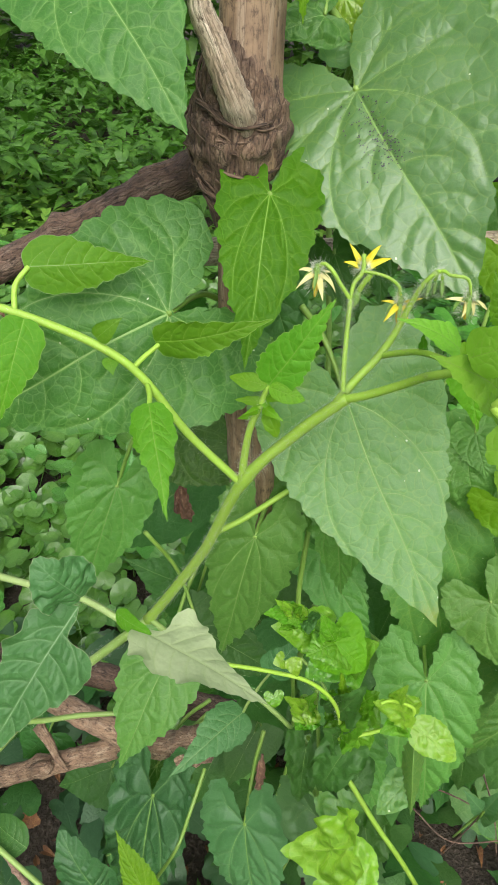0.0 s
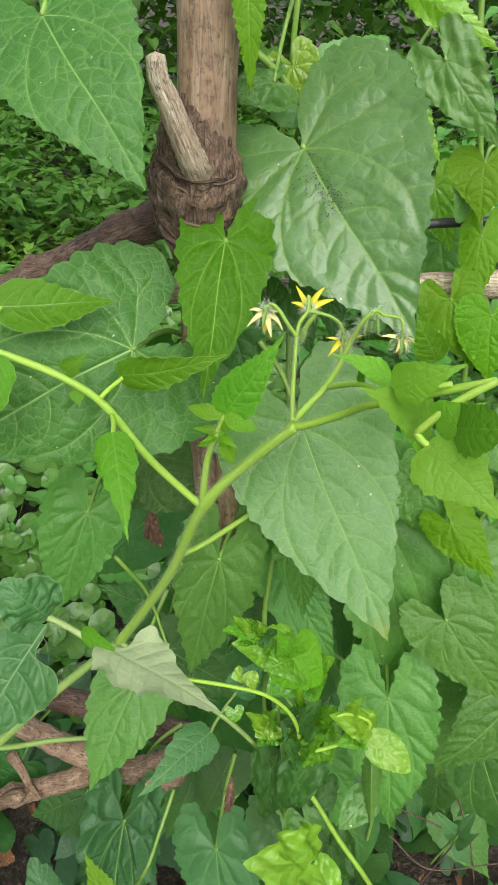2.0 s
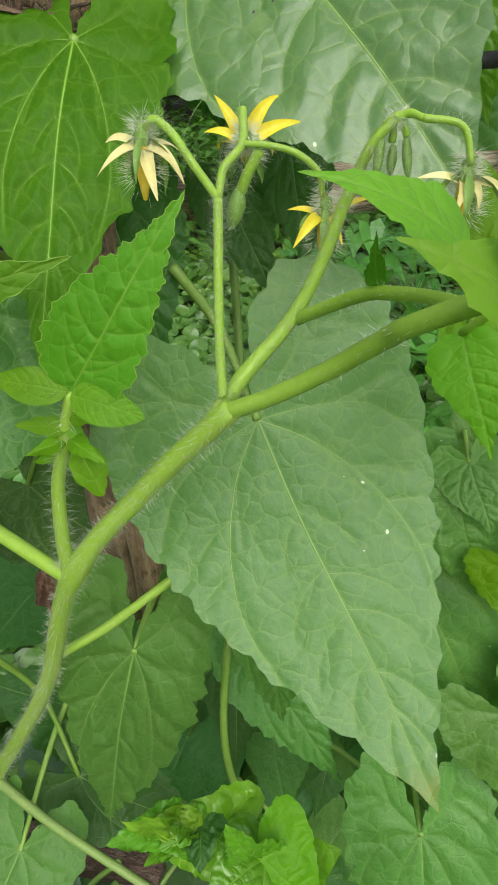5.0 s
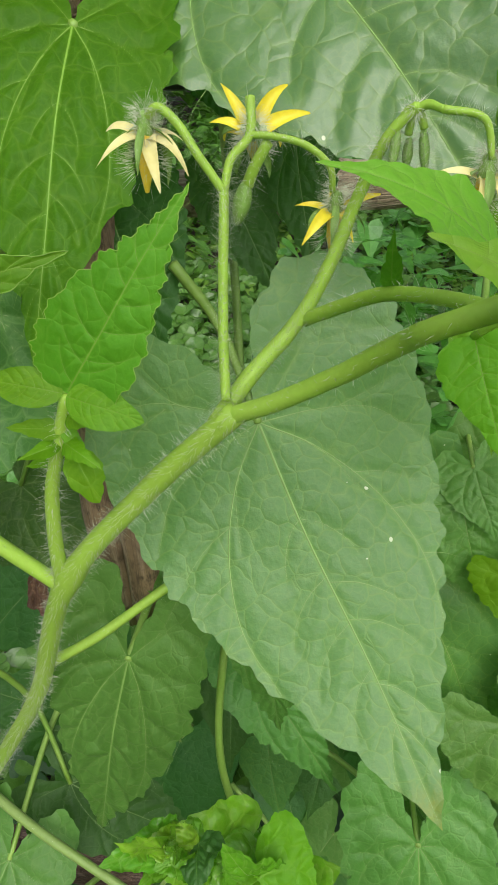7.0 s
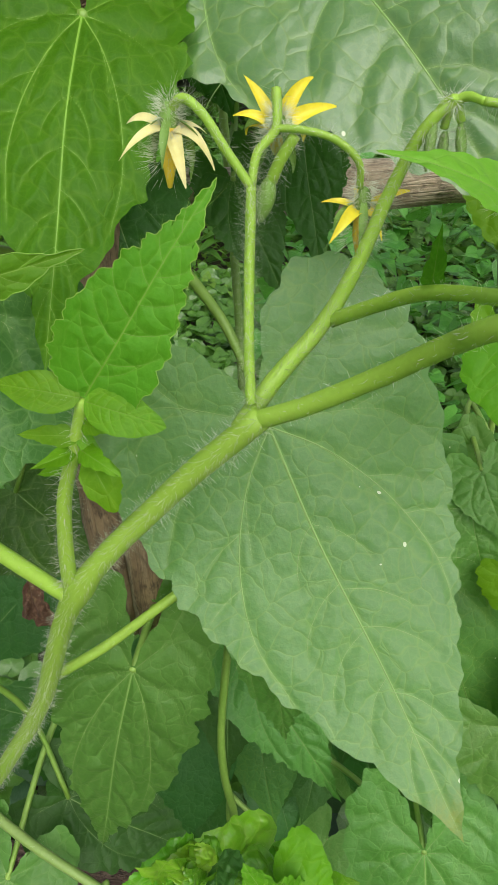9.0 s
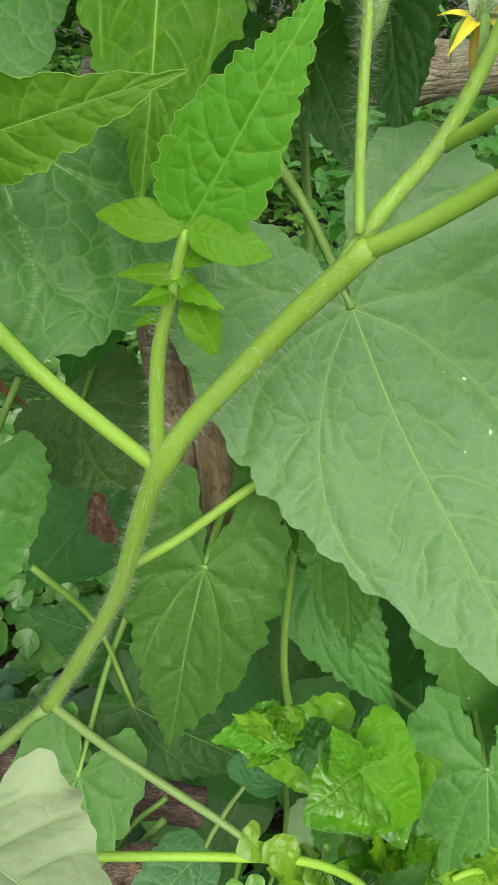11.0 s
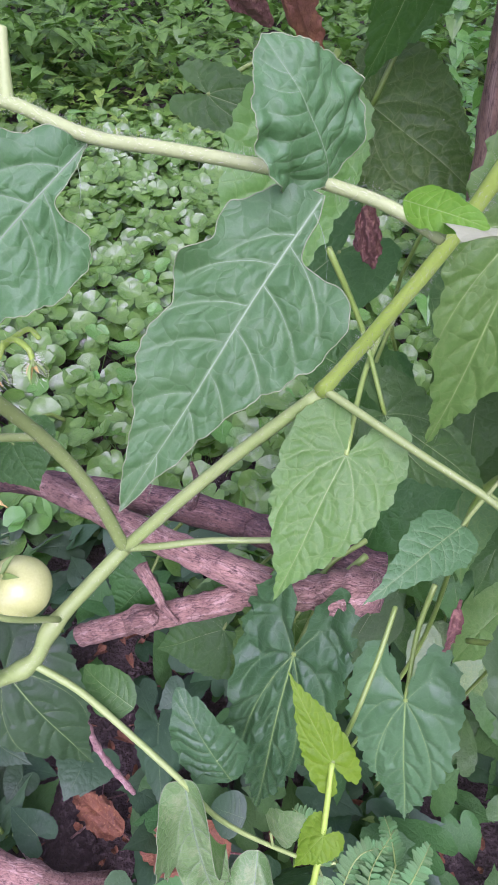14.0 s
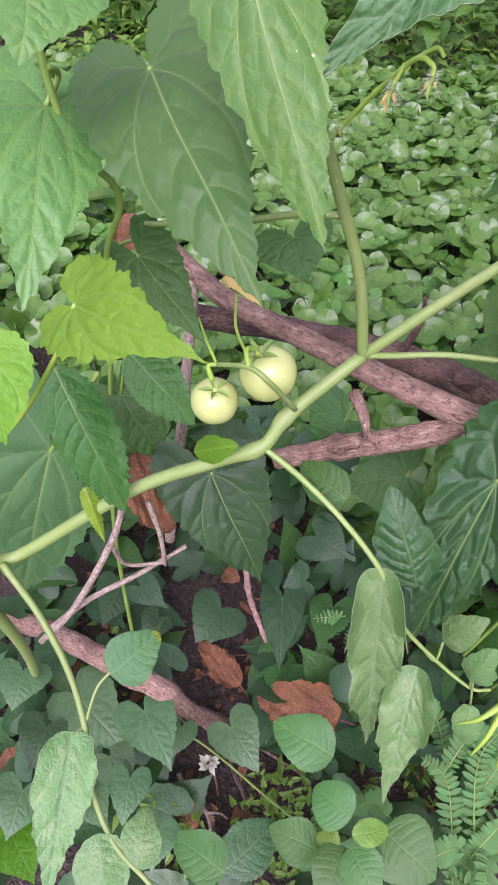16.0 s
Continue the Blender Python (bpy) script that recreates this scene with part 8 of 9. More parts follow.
leaf(ivy, "leaf", "heart", (-0.299, 0.252, -0.020), (-0.308, 0.226, -0.025), 0.038, (0.30, -0.28, 0.91), "ivy_shaded", rings=16, m=60, quilt=0.010, vein_width=0.003, seed=55, veins='vein')
leaf(ivy, "leaf", "broad", (-0.354, 0.267, -0.008), (-0.351, 0.219, -0.013), 0.051, (0.32, -0.08, 0.94), "ivy_shaded", rings=16, m=60, quilt=0.010, teeth=9, tooth=0.035, vein_width=0.003, seed=56, veins='vein')
leaf(ivy, "leaf", "heart", (-0.156, 0.404, 0.004), (-0.110, 0.389, -0.001), 0.065, (-0.08, -0.54, 0.84), "ivy_shaded", rings=16, m=60, quilt=0.010, vein_width=0.003, seed=57, veins='vein')
leaf(ivy, "leaf", "broad", (-0.154, 0.350, -0.014), (-0.178, 0.336, -0.019), 0.047, (0.09, -0.49, 0.86), "ivy_shaded", rings=16, m=60, quilt=0.010, teeth=9, tooth=0.035, vein_width=0.003, seed=58, veins='vein')
leaf(ivy, "leaf", "heart", (-0.328, 0.273, -0.002), (-0.288, 0.260, -0.007), 0.035, (0.00, -0.35, 0.94), "ivy_shaded", rings=16, m=60, quilt=0.010, vein_width=0.003, seed=59, veins='vein')
leaf(ivy, "leaf", "broad", (-0.292, 0.069, -0.020), (-0.258, 0.048, -0.025), 0.047, (0.11, -0.06, 0.99), "ivy", rings=16, m=60, quilt=0.010, teeth=9, tooth=0.035, vein_width=0.003, seed=60, veins='vein')
leaf(ivy, "leaf", "heart", (-0.227, 0.147, -0.008), (-0.226, 0.116, -0.013), 0.033, (0.17, -0.15, 0.97), "ivy", rings=16, m=60, quilt=0.010, vein_width=0.003, seed=61, veins='vein')
fern_a = thing("feathery_plant", (0.000, 0.130, -0.080), "light green feathery plant with fine leaflets", "fern")
fern(fern_a, [(0.046, 0.093, -0.020), (0.029, 0.130, 0.030), (0.015, 0.165, 0.050), (-0.008, 0.176, 0.050)], 0.0090, 21)
fern(fern_a, [(0.069, 0.101, -0.020), (0.043, 0.146, 0.040), (0.039, 0.189, 0.060), (0.061, 0.227, 0.060)], 0.0090, 21)
fern(fern_a, [(0.023, 0.141, 0.010), (0.046, 0.169, 0.040), (0.062, 0.202, 0.060)], 0.0090, 21)
fern(fern_a, [(0.011, 0.160, 0.030), (0.028, 0.201, 0.060), (0.056, 0.215, 0.060)], 0.0090, 21)
fern(fern_a, [(0.044, 0.109, -0.020), (0.052, 0.129, 0.030), (0.067, 0.152, 0.050)], 0.0090, 21)
fern(fern_a, [(0.092, 0.109, -0.020), (0.050, 0.115, 0.010), (0.027, 0.123, 0.020)], 0.0090, 21)
fern(fern_a, [(-0.014, 0.142, -0.030), (-0.036, 0.142, 0.000), (-0.053, 0.127, 0.000)], 0.0090, 21)
for k in range(9):
    a, h = 0.7 * k - 1.0, 0.030 + 0.005 * (k % 4)
    base = (0.030 + 0.011 * (k % 5), 0.120 + 0.017 * (k % 6), -0.030)
    run = (0.070 * math.cos(a), 0.060 * math.sin(a))
    fern(fern_a, [base, (base[0] + 0.4 * run[0], base[1] + 0.4 * run[1], h - 0.008), (base[0] + 0.75 * run[0], base[1] + 0.75 * run[1], h + 0.004), (base[0] + run[0], base[1] + run[1], h)], 0.0088, 19)
fern_b = thing("feathery_plant", (-0.110, 0.240, -0.080), "small dark feathery plant in the shade", "fern")
fern(fern_b, [(-0.106, 0.310, -0.050), (-0.106, 0.309, 0.000), (-0.132, 0.294, 0.010)], 0.0074, 13)
fern(fern_b, [(-0.090, 0.301, -0.050), (-0.083, 0.307, 0.000), (-0.092, 0.321, 0.020)], 0.0074, 13)
fern(fern_b, [(-0.101, 0.290, -0.050), (-0.112, 0.279, -0.020), (-0.118, 0.262, -0.010)], 0.0074, 13)
fern(fern_b, [(-0.075, 0.292, -0.050), (-0.074, 0.287, -0.010), (-0.080, 0.308, 0.000)], 0.0074, 13)

# ---- dead leaves, pods and twigs ----
dead_a = thing("dead_leaf", (-0.080, 0.214, -0.030), "curled rust-orange dead leaf on the soil", "dead leaf")
leaf(dead_a, "blade", "oval", (-0.080, 0.214, -0.030), (-0.171, 0.209, -0.020), 0.056, (0.12, -0.35, 0.93), "rust", veins='', seed=1, crinkle=0.05, arch=0.12, wave=0.06, teeth=5, tooth=0.05, cup=0.35)
stalk("leaf_stalk", dead_a, [(-0.080, 0.214, -0.030), (-0.063, 0.215, -0.032)], 0.001, 0.0008, "dry")
dead_b = thing("dead_leaf", (-0.190, 0.222, -0.050), "reddish dead leaf lying on the soil", "dead leaf")
leaf(dead_b, "blade", "oval", (-0.190, 0.222, -0.050), (-0.252, 0.255, -0.050), 0.032, (-0.13, -0.24, 0.96), "rust", veins='', seed=2, crinkle=0.05, arch=0.1, teeth=5, tooth=0.05, wave=0.08, cup=0.35)
stalk("leaf_stalk", dead_b, [(-0.190, 0.222, -0.050), (-0.179, 0.215, -0.050)], 0.001, 0.0008, "dry")
dead_c = thing("dead_leaf", (-0.187, 0.080, -0.060), "brown dead leaf among litter", "dead leaf")
leaf(dead_c, "blade", "oval", (-0.187, 0.080, -0.060), (-0.227, 0.100, -0.060), 0.033, (-0.05, -0.10, 0.99), "rust", veins='', seed=3, crinkle=0.05, teeth=5, tooth=0.05, wave=0.08, arch=0.16, cup=0.35)
stalk("leaf_stalk", dead_c, [(-0.187, 0.080, -0.060), (-0.179, 0.076, -0.060)], 0.001, 0.0008, "dry")
dead_d = thing("dead_leaf", (-0.395, 0.074, -0.050), "small brown dead leaf by the vine", "dead leaf")
leaf(dead_d, "blade", "oval", (-0.395, 0.074, -0.050), (-0.363, 0.069, -0.050), 0.028, (-0.02, -0.10, 1.00), "rust", veins='', seed=4, crinkle=0.04, teeth=5, tooth=0.05, wave=0.08, arch=0.16, cup=0.35)
stalk("leaf_stalk", dead_d, [(-0.395, 0.074, -0.050), (-0.401, 0.075, -0.050)], 0.001, 0.0008, "dry")
dead_e = thing("dead_leaf", (-0.293, 0.245, 0.267), "hanging rust-red dead leaf behind the stem", "dead leaf")
leaf(dead_e, "blade", "oval", (-0.293, 0.245, 0.267), (-0.263, 0.235, 0.187), 0.035, (0.61, -0.72, 0.32), "rust", veins='', seed=5, crinkle=0.06, fold=0.3, teeth=5, tooth=0.05, wave=0.08, arch=0.16, cup=0.35)
stalk("leaf_stalk", dead_e, [(-0.293, 0.245, 0.267), (-0.298, 0.247, 0.281)], 0.001, 0.0008, "dry")
dead_f = thing("dead_leaf", (-0.113, 0.310, 0.672), "large rolled brown dead leaf hanging in the vine", "dead leaf")
leaf(dead_f, "blade", "oval", (-0.113, 0.310, 0.672), (-0.074, 0.315, 0.625), 0.020, (0.00, -0.99, -0.10), "dry", veins='', seed=6, crinkle=0.04, fold=0.8, teeth=5, tooth=0.05, wave=0.08, arch=0.16, cup=0.35)
stalk("leaf_stalk", dead_f, [(-0.113, 0.310, 0.672), (-0.120, 0.309, 0.681)], 0.001, 0.0008, "dry")
dead_g = thing("dead_leaf", (-0.075, 0.313, 0.655), "narrow rolled brown dead leaf", "dead leaf")
leaf(dead_g, "blade", "lance", (-0.075, 0.313, 0.655), (-0.049, 0.312, 0.606), 0.013, (-0.11, -0.99, -0.04), "rust", veins='', seed=7, fold=1.1, teeth=5, tooth=0.05, wave=0.08, arch=0.16, cup=0.35)
stalk("leaf_stalk", dead_g, [(-0.075, 0.313, 0.655), (-0.079, 0.313, 0.664)], 0.001, 0.0008, "dry")
dead_h = thing("dead_leaf", (-0.032, 0.315, 0.564), "blackened shrivelled leaf behind the stem", "dead leaf")
leaf(dead_h, "blade", "oval", (-0.032, 0.315, 0.564), (-0.026, 0.310, 0.538), 0.011, (-0.20, -0.97, 0.14), "dry", veins='', seed=8, crinkle=0.08, fold=0.5, teeth=5, tooth=0.05, wave=0.08, arch=0.16, cup=0.35)
stalk("leaf_stalk", dead_h, [(-0.032, 0.315, 0.564), (-0.033, 0.316, 0.568)], 0.001, 0.0008, "dry")
dead_i = thing("dead_leaf", (-0.255, 0.354, -0.050), "small rust-red dead leaf in the shade", "dead leaf")
leaf(dead_i, "blade", "oval", (-0.255, 0.354, -0.050), (-0.233, 0.344, -0.050), 0.024, (-0.16, -0.38, 0.91), "rust", veins='', seed=9, teeth=5, tooth=0.05, wave=0.08, arch=0.16, cup=0.35)
stalk("leaf_stalk", dead_i, [(-0.255, 0.354, -0.050), (-0.259, 0.355, -0.050)], 0.001, 0.0008, "dry")
dead_j = thing("dead_leaf", (-0.296, 0.300, 0.415), "brown dead leaf caught behind the vine", "dead leaf")
leaf(dead_j, "blade", "oval", (-0.296, 0.300, 0.415), (-0.311, 0.310, 0.432), 0.026, (0.27, -0.69, 0.67), "rust", veins='', seed=10, crinkle=0.06, teeth=5, tooth=0.05, wave=0.08, arch=0.16, cup=0.35)
stalk("leaf_stalk", dead_j, [(-0.296, 0.300, 0.415), (-0.293, 0.298, 0.412)], 0.001, 0.0008, "dry")
dead_k = thing("dead_leaf", (-0.218, 0.250, 0.441), "yellowed curled leaf on the branch", "dead leaf")
leaf(dead_k, "blade", "lance", (-0.218, 0.250, 0.441), (-0.193, 0.245, 0.429), 0.008, (0.25, -0.59, 0.76), "withered", veins='', seed=11, fold=0.6, teeth=5, tooth=0.05, wave=0.08, arch=0.16, cup=0.35)
stalk("leaf_stalk", dead_k, [(-0.218, 0.250, 0.441), (-0.222, 0.251, 0.443)], 0.001, 0.0008, "dry")
dead_l = thing("dead_leaf", (0.028, 0.220, 0.421), "small dry brown leaf hanging among the vine", "dead leaf")
leaf(dead_l, "blade", "lance", (0.028, 0.220, 0.421), (0.027, 0.215, 0.389), 0.006, (-0.04, -0.99, 0.16), "dry", veins='', seed=12, fold=0.4, teeth=5, tooth=0.05, wave=0.08, arch=0.16, cup=0.35)
stalk("leaf_stalk", dead_l, [(0.028, 0.220, 0.421), (0.028, 0.221, 0.426)], 0.001, 0.0008, "dry")
pod_a = thing("seed_pod", (-0.196, 0.240, 0.200), "dry twisted pinkish-brown seed pod hanging down", "seed pod")
stalk("pod", pod_a, [(-0.196, 0.243, 0.212), (-0.195, 0.240, 0.175), (-0.190, 0.236, 0.128), (-0.179, 0.232, 0.093), (-0.168, 0.229, 0.060)], 0.003, 0.0024, "pod", bulge=0.14, steps=10, nodes=(0.15, 0.3, 0.45, 0.6, 0.75, 0.9))
stick_a = thing("dry_stalk", (-0.263, 0.240, 0.184), "dry pinkish-brown stalk hanging from the branch", "stick")
stalk("stalk", stick_a, [(-0.276, 0.344, 0.376), (-0.264, 0.300, 0.348), (-0.257, 0.262, 0.292), (-0.262, 0.245, 0.226), (-0.265, 0.238, 0.173)], 0.004, 0.0048, "stub", bulge=0.1, steps=8)
twig_a = thing("dry_twig", (-0.339, 0.150, 0.125), "forked dry speckled twig", "twig")
stalk("twig", twig_a, [(-0.348, 0.140, 0.112), (-0.311, 0.150, 0.173), (-0.272, 0.165, 0.264), (-0.263, 0.180, 0.304)], 0.0032, 0.0024, "stub", bulge=0.1, steps=8)
stalk("twig", twig_a, [(-0.337, 0.142, 0.136), (-0.299, 0.160, 0.181), (-0.267, 0.180, 0.202), (-0.231, 0.200, 0.233)], 0.0028, 0.0016, "stub", bulge=0.1, steps=8)
stalk("twig", twig_a, [(-0.272, 0.165, 0.264), (-0.269, 0.175, 0.225), (-0.246, 0.190, 0.217)], 0.002, 0.0013, "stub", bulge=0.1)
stalk("twig", twig_a, [(-0.252, 0.190, 0.290), (-0.246, 0.190, 0.253), (-0.245, 0.190, 0.215)], 0.0024, 0.0016, "stub", bulge=0.1)
yellow_leaf = thing("yellow_leaf", (-0.265, 0.150, 0.344), "narrow curled yellow-green leaf hanging on the stem", "leaf")
leaf(yellow_leaf, "blade", "lance", (-0.275, 0.158, 0.334), (-0.260, 0.145, 0.300), 0.011, (0.57, -0.65, 0.50), "bright", veins='', fold=0.7, seed=3)
twig_r0 = thing("dry_twig", (0.204, 0.340, 0.142), "thin dry twig in the undergrowth", "twig")
stalk("twig", twig_r0, [(0.204, 0.340, 0.142), (0.247, 0.330, 0.131), (0.285, 0.330, 0.096), (0.305, 0.350, 0.036)], 0.0008800000000000001, 0.00055, "bark_dark", bulge=0.1)
twig_r1 = thing("dry_twig", (0.210, 0.340, 0.077), "thin dry twig in the undergrowth", "twig")
stalk("twig", twig_r1, [(0.210, 0.340, 0.077), (0.264, 0.330, 0.021), (0.336, 0.330, 0.044), (0.356, 0.350, -0.016)], 0.0009599999999999999, 0.0006, "bark_dark", bulge=0.1)
twig_r2 = thing("dry_twig", (0.263, 0.360, 0.167), "thin dry twig in the undergrowth", "twig")
stalk("twig", twig_r2, [(0.263, 0.360, 0.167), (0.305, 0.350, 0.063), (0.332, 0.340, -0.031), (0.352, 0.360, -0.091)], 0.0011200000000000001, 0.0007, "bark_dark", bulge=0.1)
twig_r3 = thing("dry_twig", (0.272, 0.350, -0.101), "thin dry twig in the undergrowth", "twig")
stalk("twig", twig_r3, [(0.272, 0.350, -0.101), (0.284, 0.340, 0.057), (0.294, 0.340, 0.187), (0.314, 0.360, 0.127)], 0.0011200000000000001, 0.0007, "bark_dark", bulge=0.1)
dried_flower = thing("dried_flower", (-0.185, 0.117, 0.030), "pale dried papery flower head on the ground plants", "flower")
dried_head(dried_flower, (-0.184, 0.116, 0.030))
seedling = thing("seedling", (0.260, 0.310, 0.129), "small leafy seedling among the dry twigs", "seedling")
stalk("stem", seedling, [(0.260, 0.310, 0.129), (0.255, 0.305, 0.166), (0.270, 0.340, 0.009)], 0.0009, 0.0012, "vine_stem")
leaf(seedling, "leaf", "lance", (0.256, 0.306, 0.163), (0.220, 0.298, 0.225), 0.018, (0.52, -0.84, 0.19), "ivy", seed=11, rings=9, m=30, teeth=3, tooth=0.01)
leaf(seedling, "leaf", "lance", (0.257, 0.306, 0.161), (0.257, 0.298, 0.237), 0.019, (-0.73, -0.68, -0.06), "ivy", seed=11, rings=9, m=30, teeth=3, tooth=0.01)
leaf(seedling, "leaf", "lance", (0.258, 0.306, 0.149), (0.278, 0.298, 0.121), 0.017, (0.23, -0.88, 0.42), "ivy", seed=11, rings=9, m=30, teeth=3, tooth=0.01)
leaf(seedling, "leaf", "lance", (0.258, 0.306, 0.145), (0.271, 0.298, 0.189), 0.015, (-0.90, -0.40, 0.19), "ivy", seed=11, rings=9, m=30, teeth=3, tooth=0.01)

# ---- ground cover ----


def disc_mesh(k):
    """A round, slightly cupped and scalloped leaf on its stalk."""
    rng = np.random.RandomState(k)
    verts, faces, n = [(0, 0, 0)], [], 18
    lean = rng.uniform(0, 6)
    for r in (0.35, 0.75, 1.0):
        for i in range(n):
            a = 0.07 + (2 * math.pi - 0.14) * i / (n - 1)
            q = r * (1 + (0.035 * math.sin(7 * a + k) + 0.05 * math.cos(2 * a + lean) if r > 0.5 else 0)) * (1 - 0.22 * math.exp(-(min(a, 2 * math.pi - a) / 0.3) ** 2) * (r > 0.5))
            verts.append((q * math.sin(a), -q * math.cos(a), 0.20 * r * r * (1 + 0.5 * math.sin(2 * a + lean)) + 0.05 * r * math.sin(5 * a + k) + rng.normal() * 0.012))
    for i in range(n - 1):
        faces += [(0, 1 + i + 1, 1 + i), (1 + i, 2 + i, n + 2 + i, n + 1 + i), (n + 1 + i, n + 2 + i, 2 * n + 2 + i, 2 * n + 1 + i)]
    q = len(verts)
    for i in range(3):
        a = 2.09 * i
        verts += [(0.05 * math.cos(a), 0.05 * math.sin(a), -0.01), (0.05 * math.cos(a) + 0.2, 0.05 * math.sin(a), -2.2)]
    faces += [(q, q + 2, q + 3, q + 1), (q + 2, q + 4, q + 5, q + 3), (q + 4, q, q + 1, q + 5)]
    return verts, faces


def small_leaf(verts, faces, at, size, yaw, tilt, wide=0.85, cup=0.15):
    """One small heart leaf added to a joined sheet."""
    c, s = math.cos(yaw), math.sin(yaw)
    pts = [(0.10, -0.12), (0.40, -0.18), (0.50, 0.08), (0.36, 0.42), (0.14, 0.74), (0, 1.0), (-0.14, 0.74), (-0.36, 0.42), (-0.50, 0.08), (-0.40, -0.18), (-0.10, -0.12)]
    q = len(verts)
    for x, y in [(0.0, 0.0), (0.0, 0.45)] + pts:
        z = (x * x) * cup * 2 - (y * y) * cup * 0.9
        x, y, z = x * size * wide, y * size, z * size
        y, z = y * math.cos(tilt) - z * math.sin(tilt), y * math.sin(tilt) + z * math.cos(tilt)
        verts.append((at[0] + x * c - y * s, at[1] + x * s + y * c, at[2] + z))
    o = q + 2
    faces += [(q, o, o + 1), (q, o + 1, o + 2), (q, o + 2, o + 3, q + 1), (q + 1, o + 3, o + 4), (q + 1, o + 4, o + 5), (q + 1, o + 5, o + 6),
              (q + 1, o + 6, o + 7), (q, q + 1, o + 7, o + 8), (q, o + 8, o + 9), (q, o + 9, o + 10)]


def scatter(name, label, n, xr, yr, zr, sizes, material, seed, keep=None, wide=0.85, ragged=True):
    rng = np.random.RandomState(seed)
    verts, faces = [], []
    for _ in range(n):
        x, y = rng.uniform(*xr), rng.uniform(*yr)
        ex, ey = 2 * (x - xr[0]) / (xr[1] - xr[0]) - 1, 2 * (y - yr[0]) / (yr[1] - yr[0]) - 1
        if ragged and max(abs(ex), abs(ey)) ** 3 + 0.8 * noise.noise((x * 1.3, y * 1.3, seed + 40)) > rng.uniform(0.45, 1.0):
            continue
        clump = noise.noise((x * 1.7, y * 1.7, seed)) + 0.5 * noise.noise((x * 5, y * 5, seed))
        if keep and not keep(x, y):
            continue
        z = GROUND + rng.uniform(*zr) * (1 + 0.7 * clump)
        small_leaf(verts, faces, (x, y, z), rng.uniform(*sizes) * (1 + 0.3 * clump), rng.uniform(0, 6.28), rng.normal(-0.15, 0.38), wide, 0.2)
    return tagged(mesh_object(name, verts, faces, material, smooth=False), label, "ground cover", kind="stuff")


def pennywort():
    """A patch of round leaves: the nearest as parts, the rest joined."""
    rng = np.random.RandomState(11)
    patch = thing("pennywort_patch", (0.0, 0.9, GROUND), "dense patch of round glossy pennywort leaves", "ground cover")
    kinds = []
    for k in range(6):
        v, f = disc_mesh(k)
        ob = mesh_object("leaf", v, f, "cover")
        kinds.append((v, f, ob.data))
        bpy.data.objects.remove(ob)
    rest_v, rest_f, made = [], [], 0
    for i in range(17000):
        x, y = rng.uniform(-1.9, 2.0), rng.uniform(0.42, 2.6)
        if (x - 0.05) ** 2 / 2.6 + (y - 1.42) ** 2 / 1.0 + 0.5 * noise.noise((x * 2.5, y * 2.5, 5)) > 1:
            continue
        r = rng.uniform(0.013, 0.028)
        z = GROUND + rng.uniform(0.030, 0.085) + 0.02 * noise.noise((x * 4, y * 4, 2))
        m = pose(x, y, z, rng.normal(14, 17), rng.normal(0, 17), 0) @ pose(0, 0, 0, 0, 0, rng.uniform(0, 360)) @ Matrix.Scale(r, 4)
        v, f, me = kinds[i % 6]
        if made < 300 and -0.55 < x < 0.30 and 0.55 < y < 1.30 and i % 2 == 0:
            ob = new("leaf", me)
            ob.parent = patch
            ob.matrix_basis = Matrix.Translation((0, -0.9, -GROUND)) @ m
            made += 1
        else:
            q = len(rest_v)
            rest_v += [m @ Vector(p) for p in v]
            rest_f += [tuple(a + q for a in g) for g in f]
    ob = mesh_object("leaf_mass", rest_v, rest_f, "cover", patch)
    ob.matrix_basis = Matrix.Translation((0, -0.9, -GROUND))
    tagged(ob, "further round leaves of the patch", kind="stuff")


pennywort()
scatter("ground_cover", "low creeping plants with small pointed leaves", 6500, (-2.6, 2.8), (1.9, 3.4), (0.03, 0.12), (0.024, 0.045), "herb_bright", 3)
scatter("ground_cover", "low creeping plants with small heart-shaped leaves", 16000, (-3.2, 3.2), (2.2, 5.5), (0.03, 0.30), (0.05, 0.08), "under_growth", 4)
scatter("ground_cover", "bushy light green undergrowth beside the trellis", 1900, (0.15, 1.5), (0.95, 2.1), (0.08, 0.75), (0.04, 0.06), "cover", 15)
scatter("ground_cover", "tall leafy undergrowth further back", 24000, (-7, 7), (4.5, 9), (0.05, 1.9), (0.09, 0.16), "under_growth", 5)


def away(x, y):
    """True outside the planted bed."""
    return abs(x) > 0.75 + 0.3 * noise.noise((x * 3, y * 3, 9)) or y < -0.35


scatter("ground_cover", "mixed low weeds spreading round the planted bed", 26000, (-5.5, 5.5), (-4.5, 4.0), (0.01, 0.09), (0.05, 0.09), "under_growth", 22, away)
scatter("ground_cover", "scattered bright weeds round the planted bed", 5000, (-3.5, 3.5), (-3.0, 3.0), (0.02, 0.10), (0.04, 0.07), "cover", 23, away)


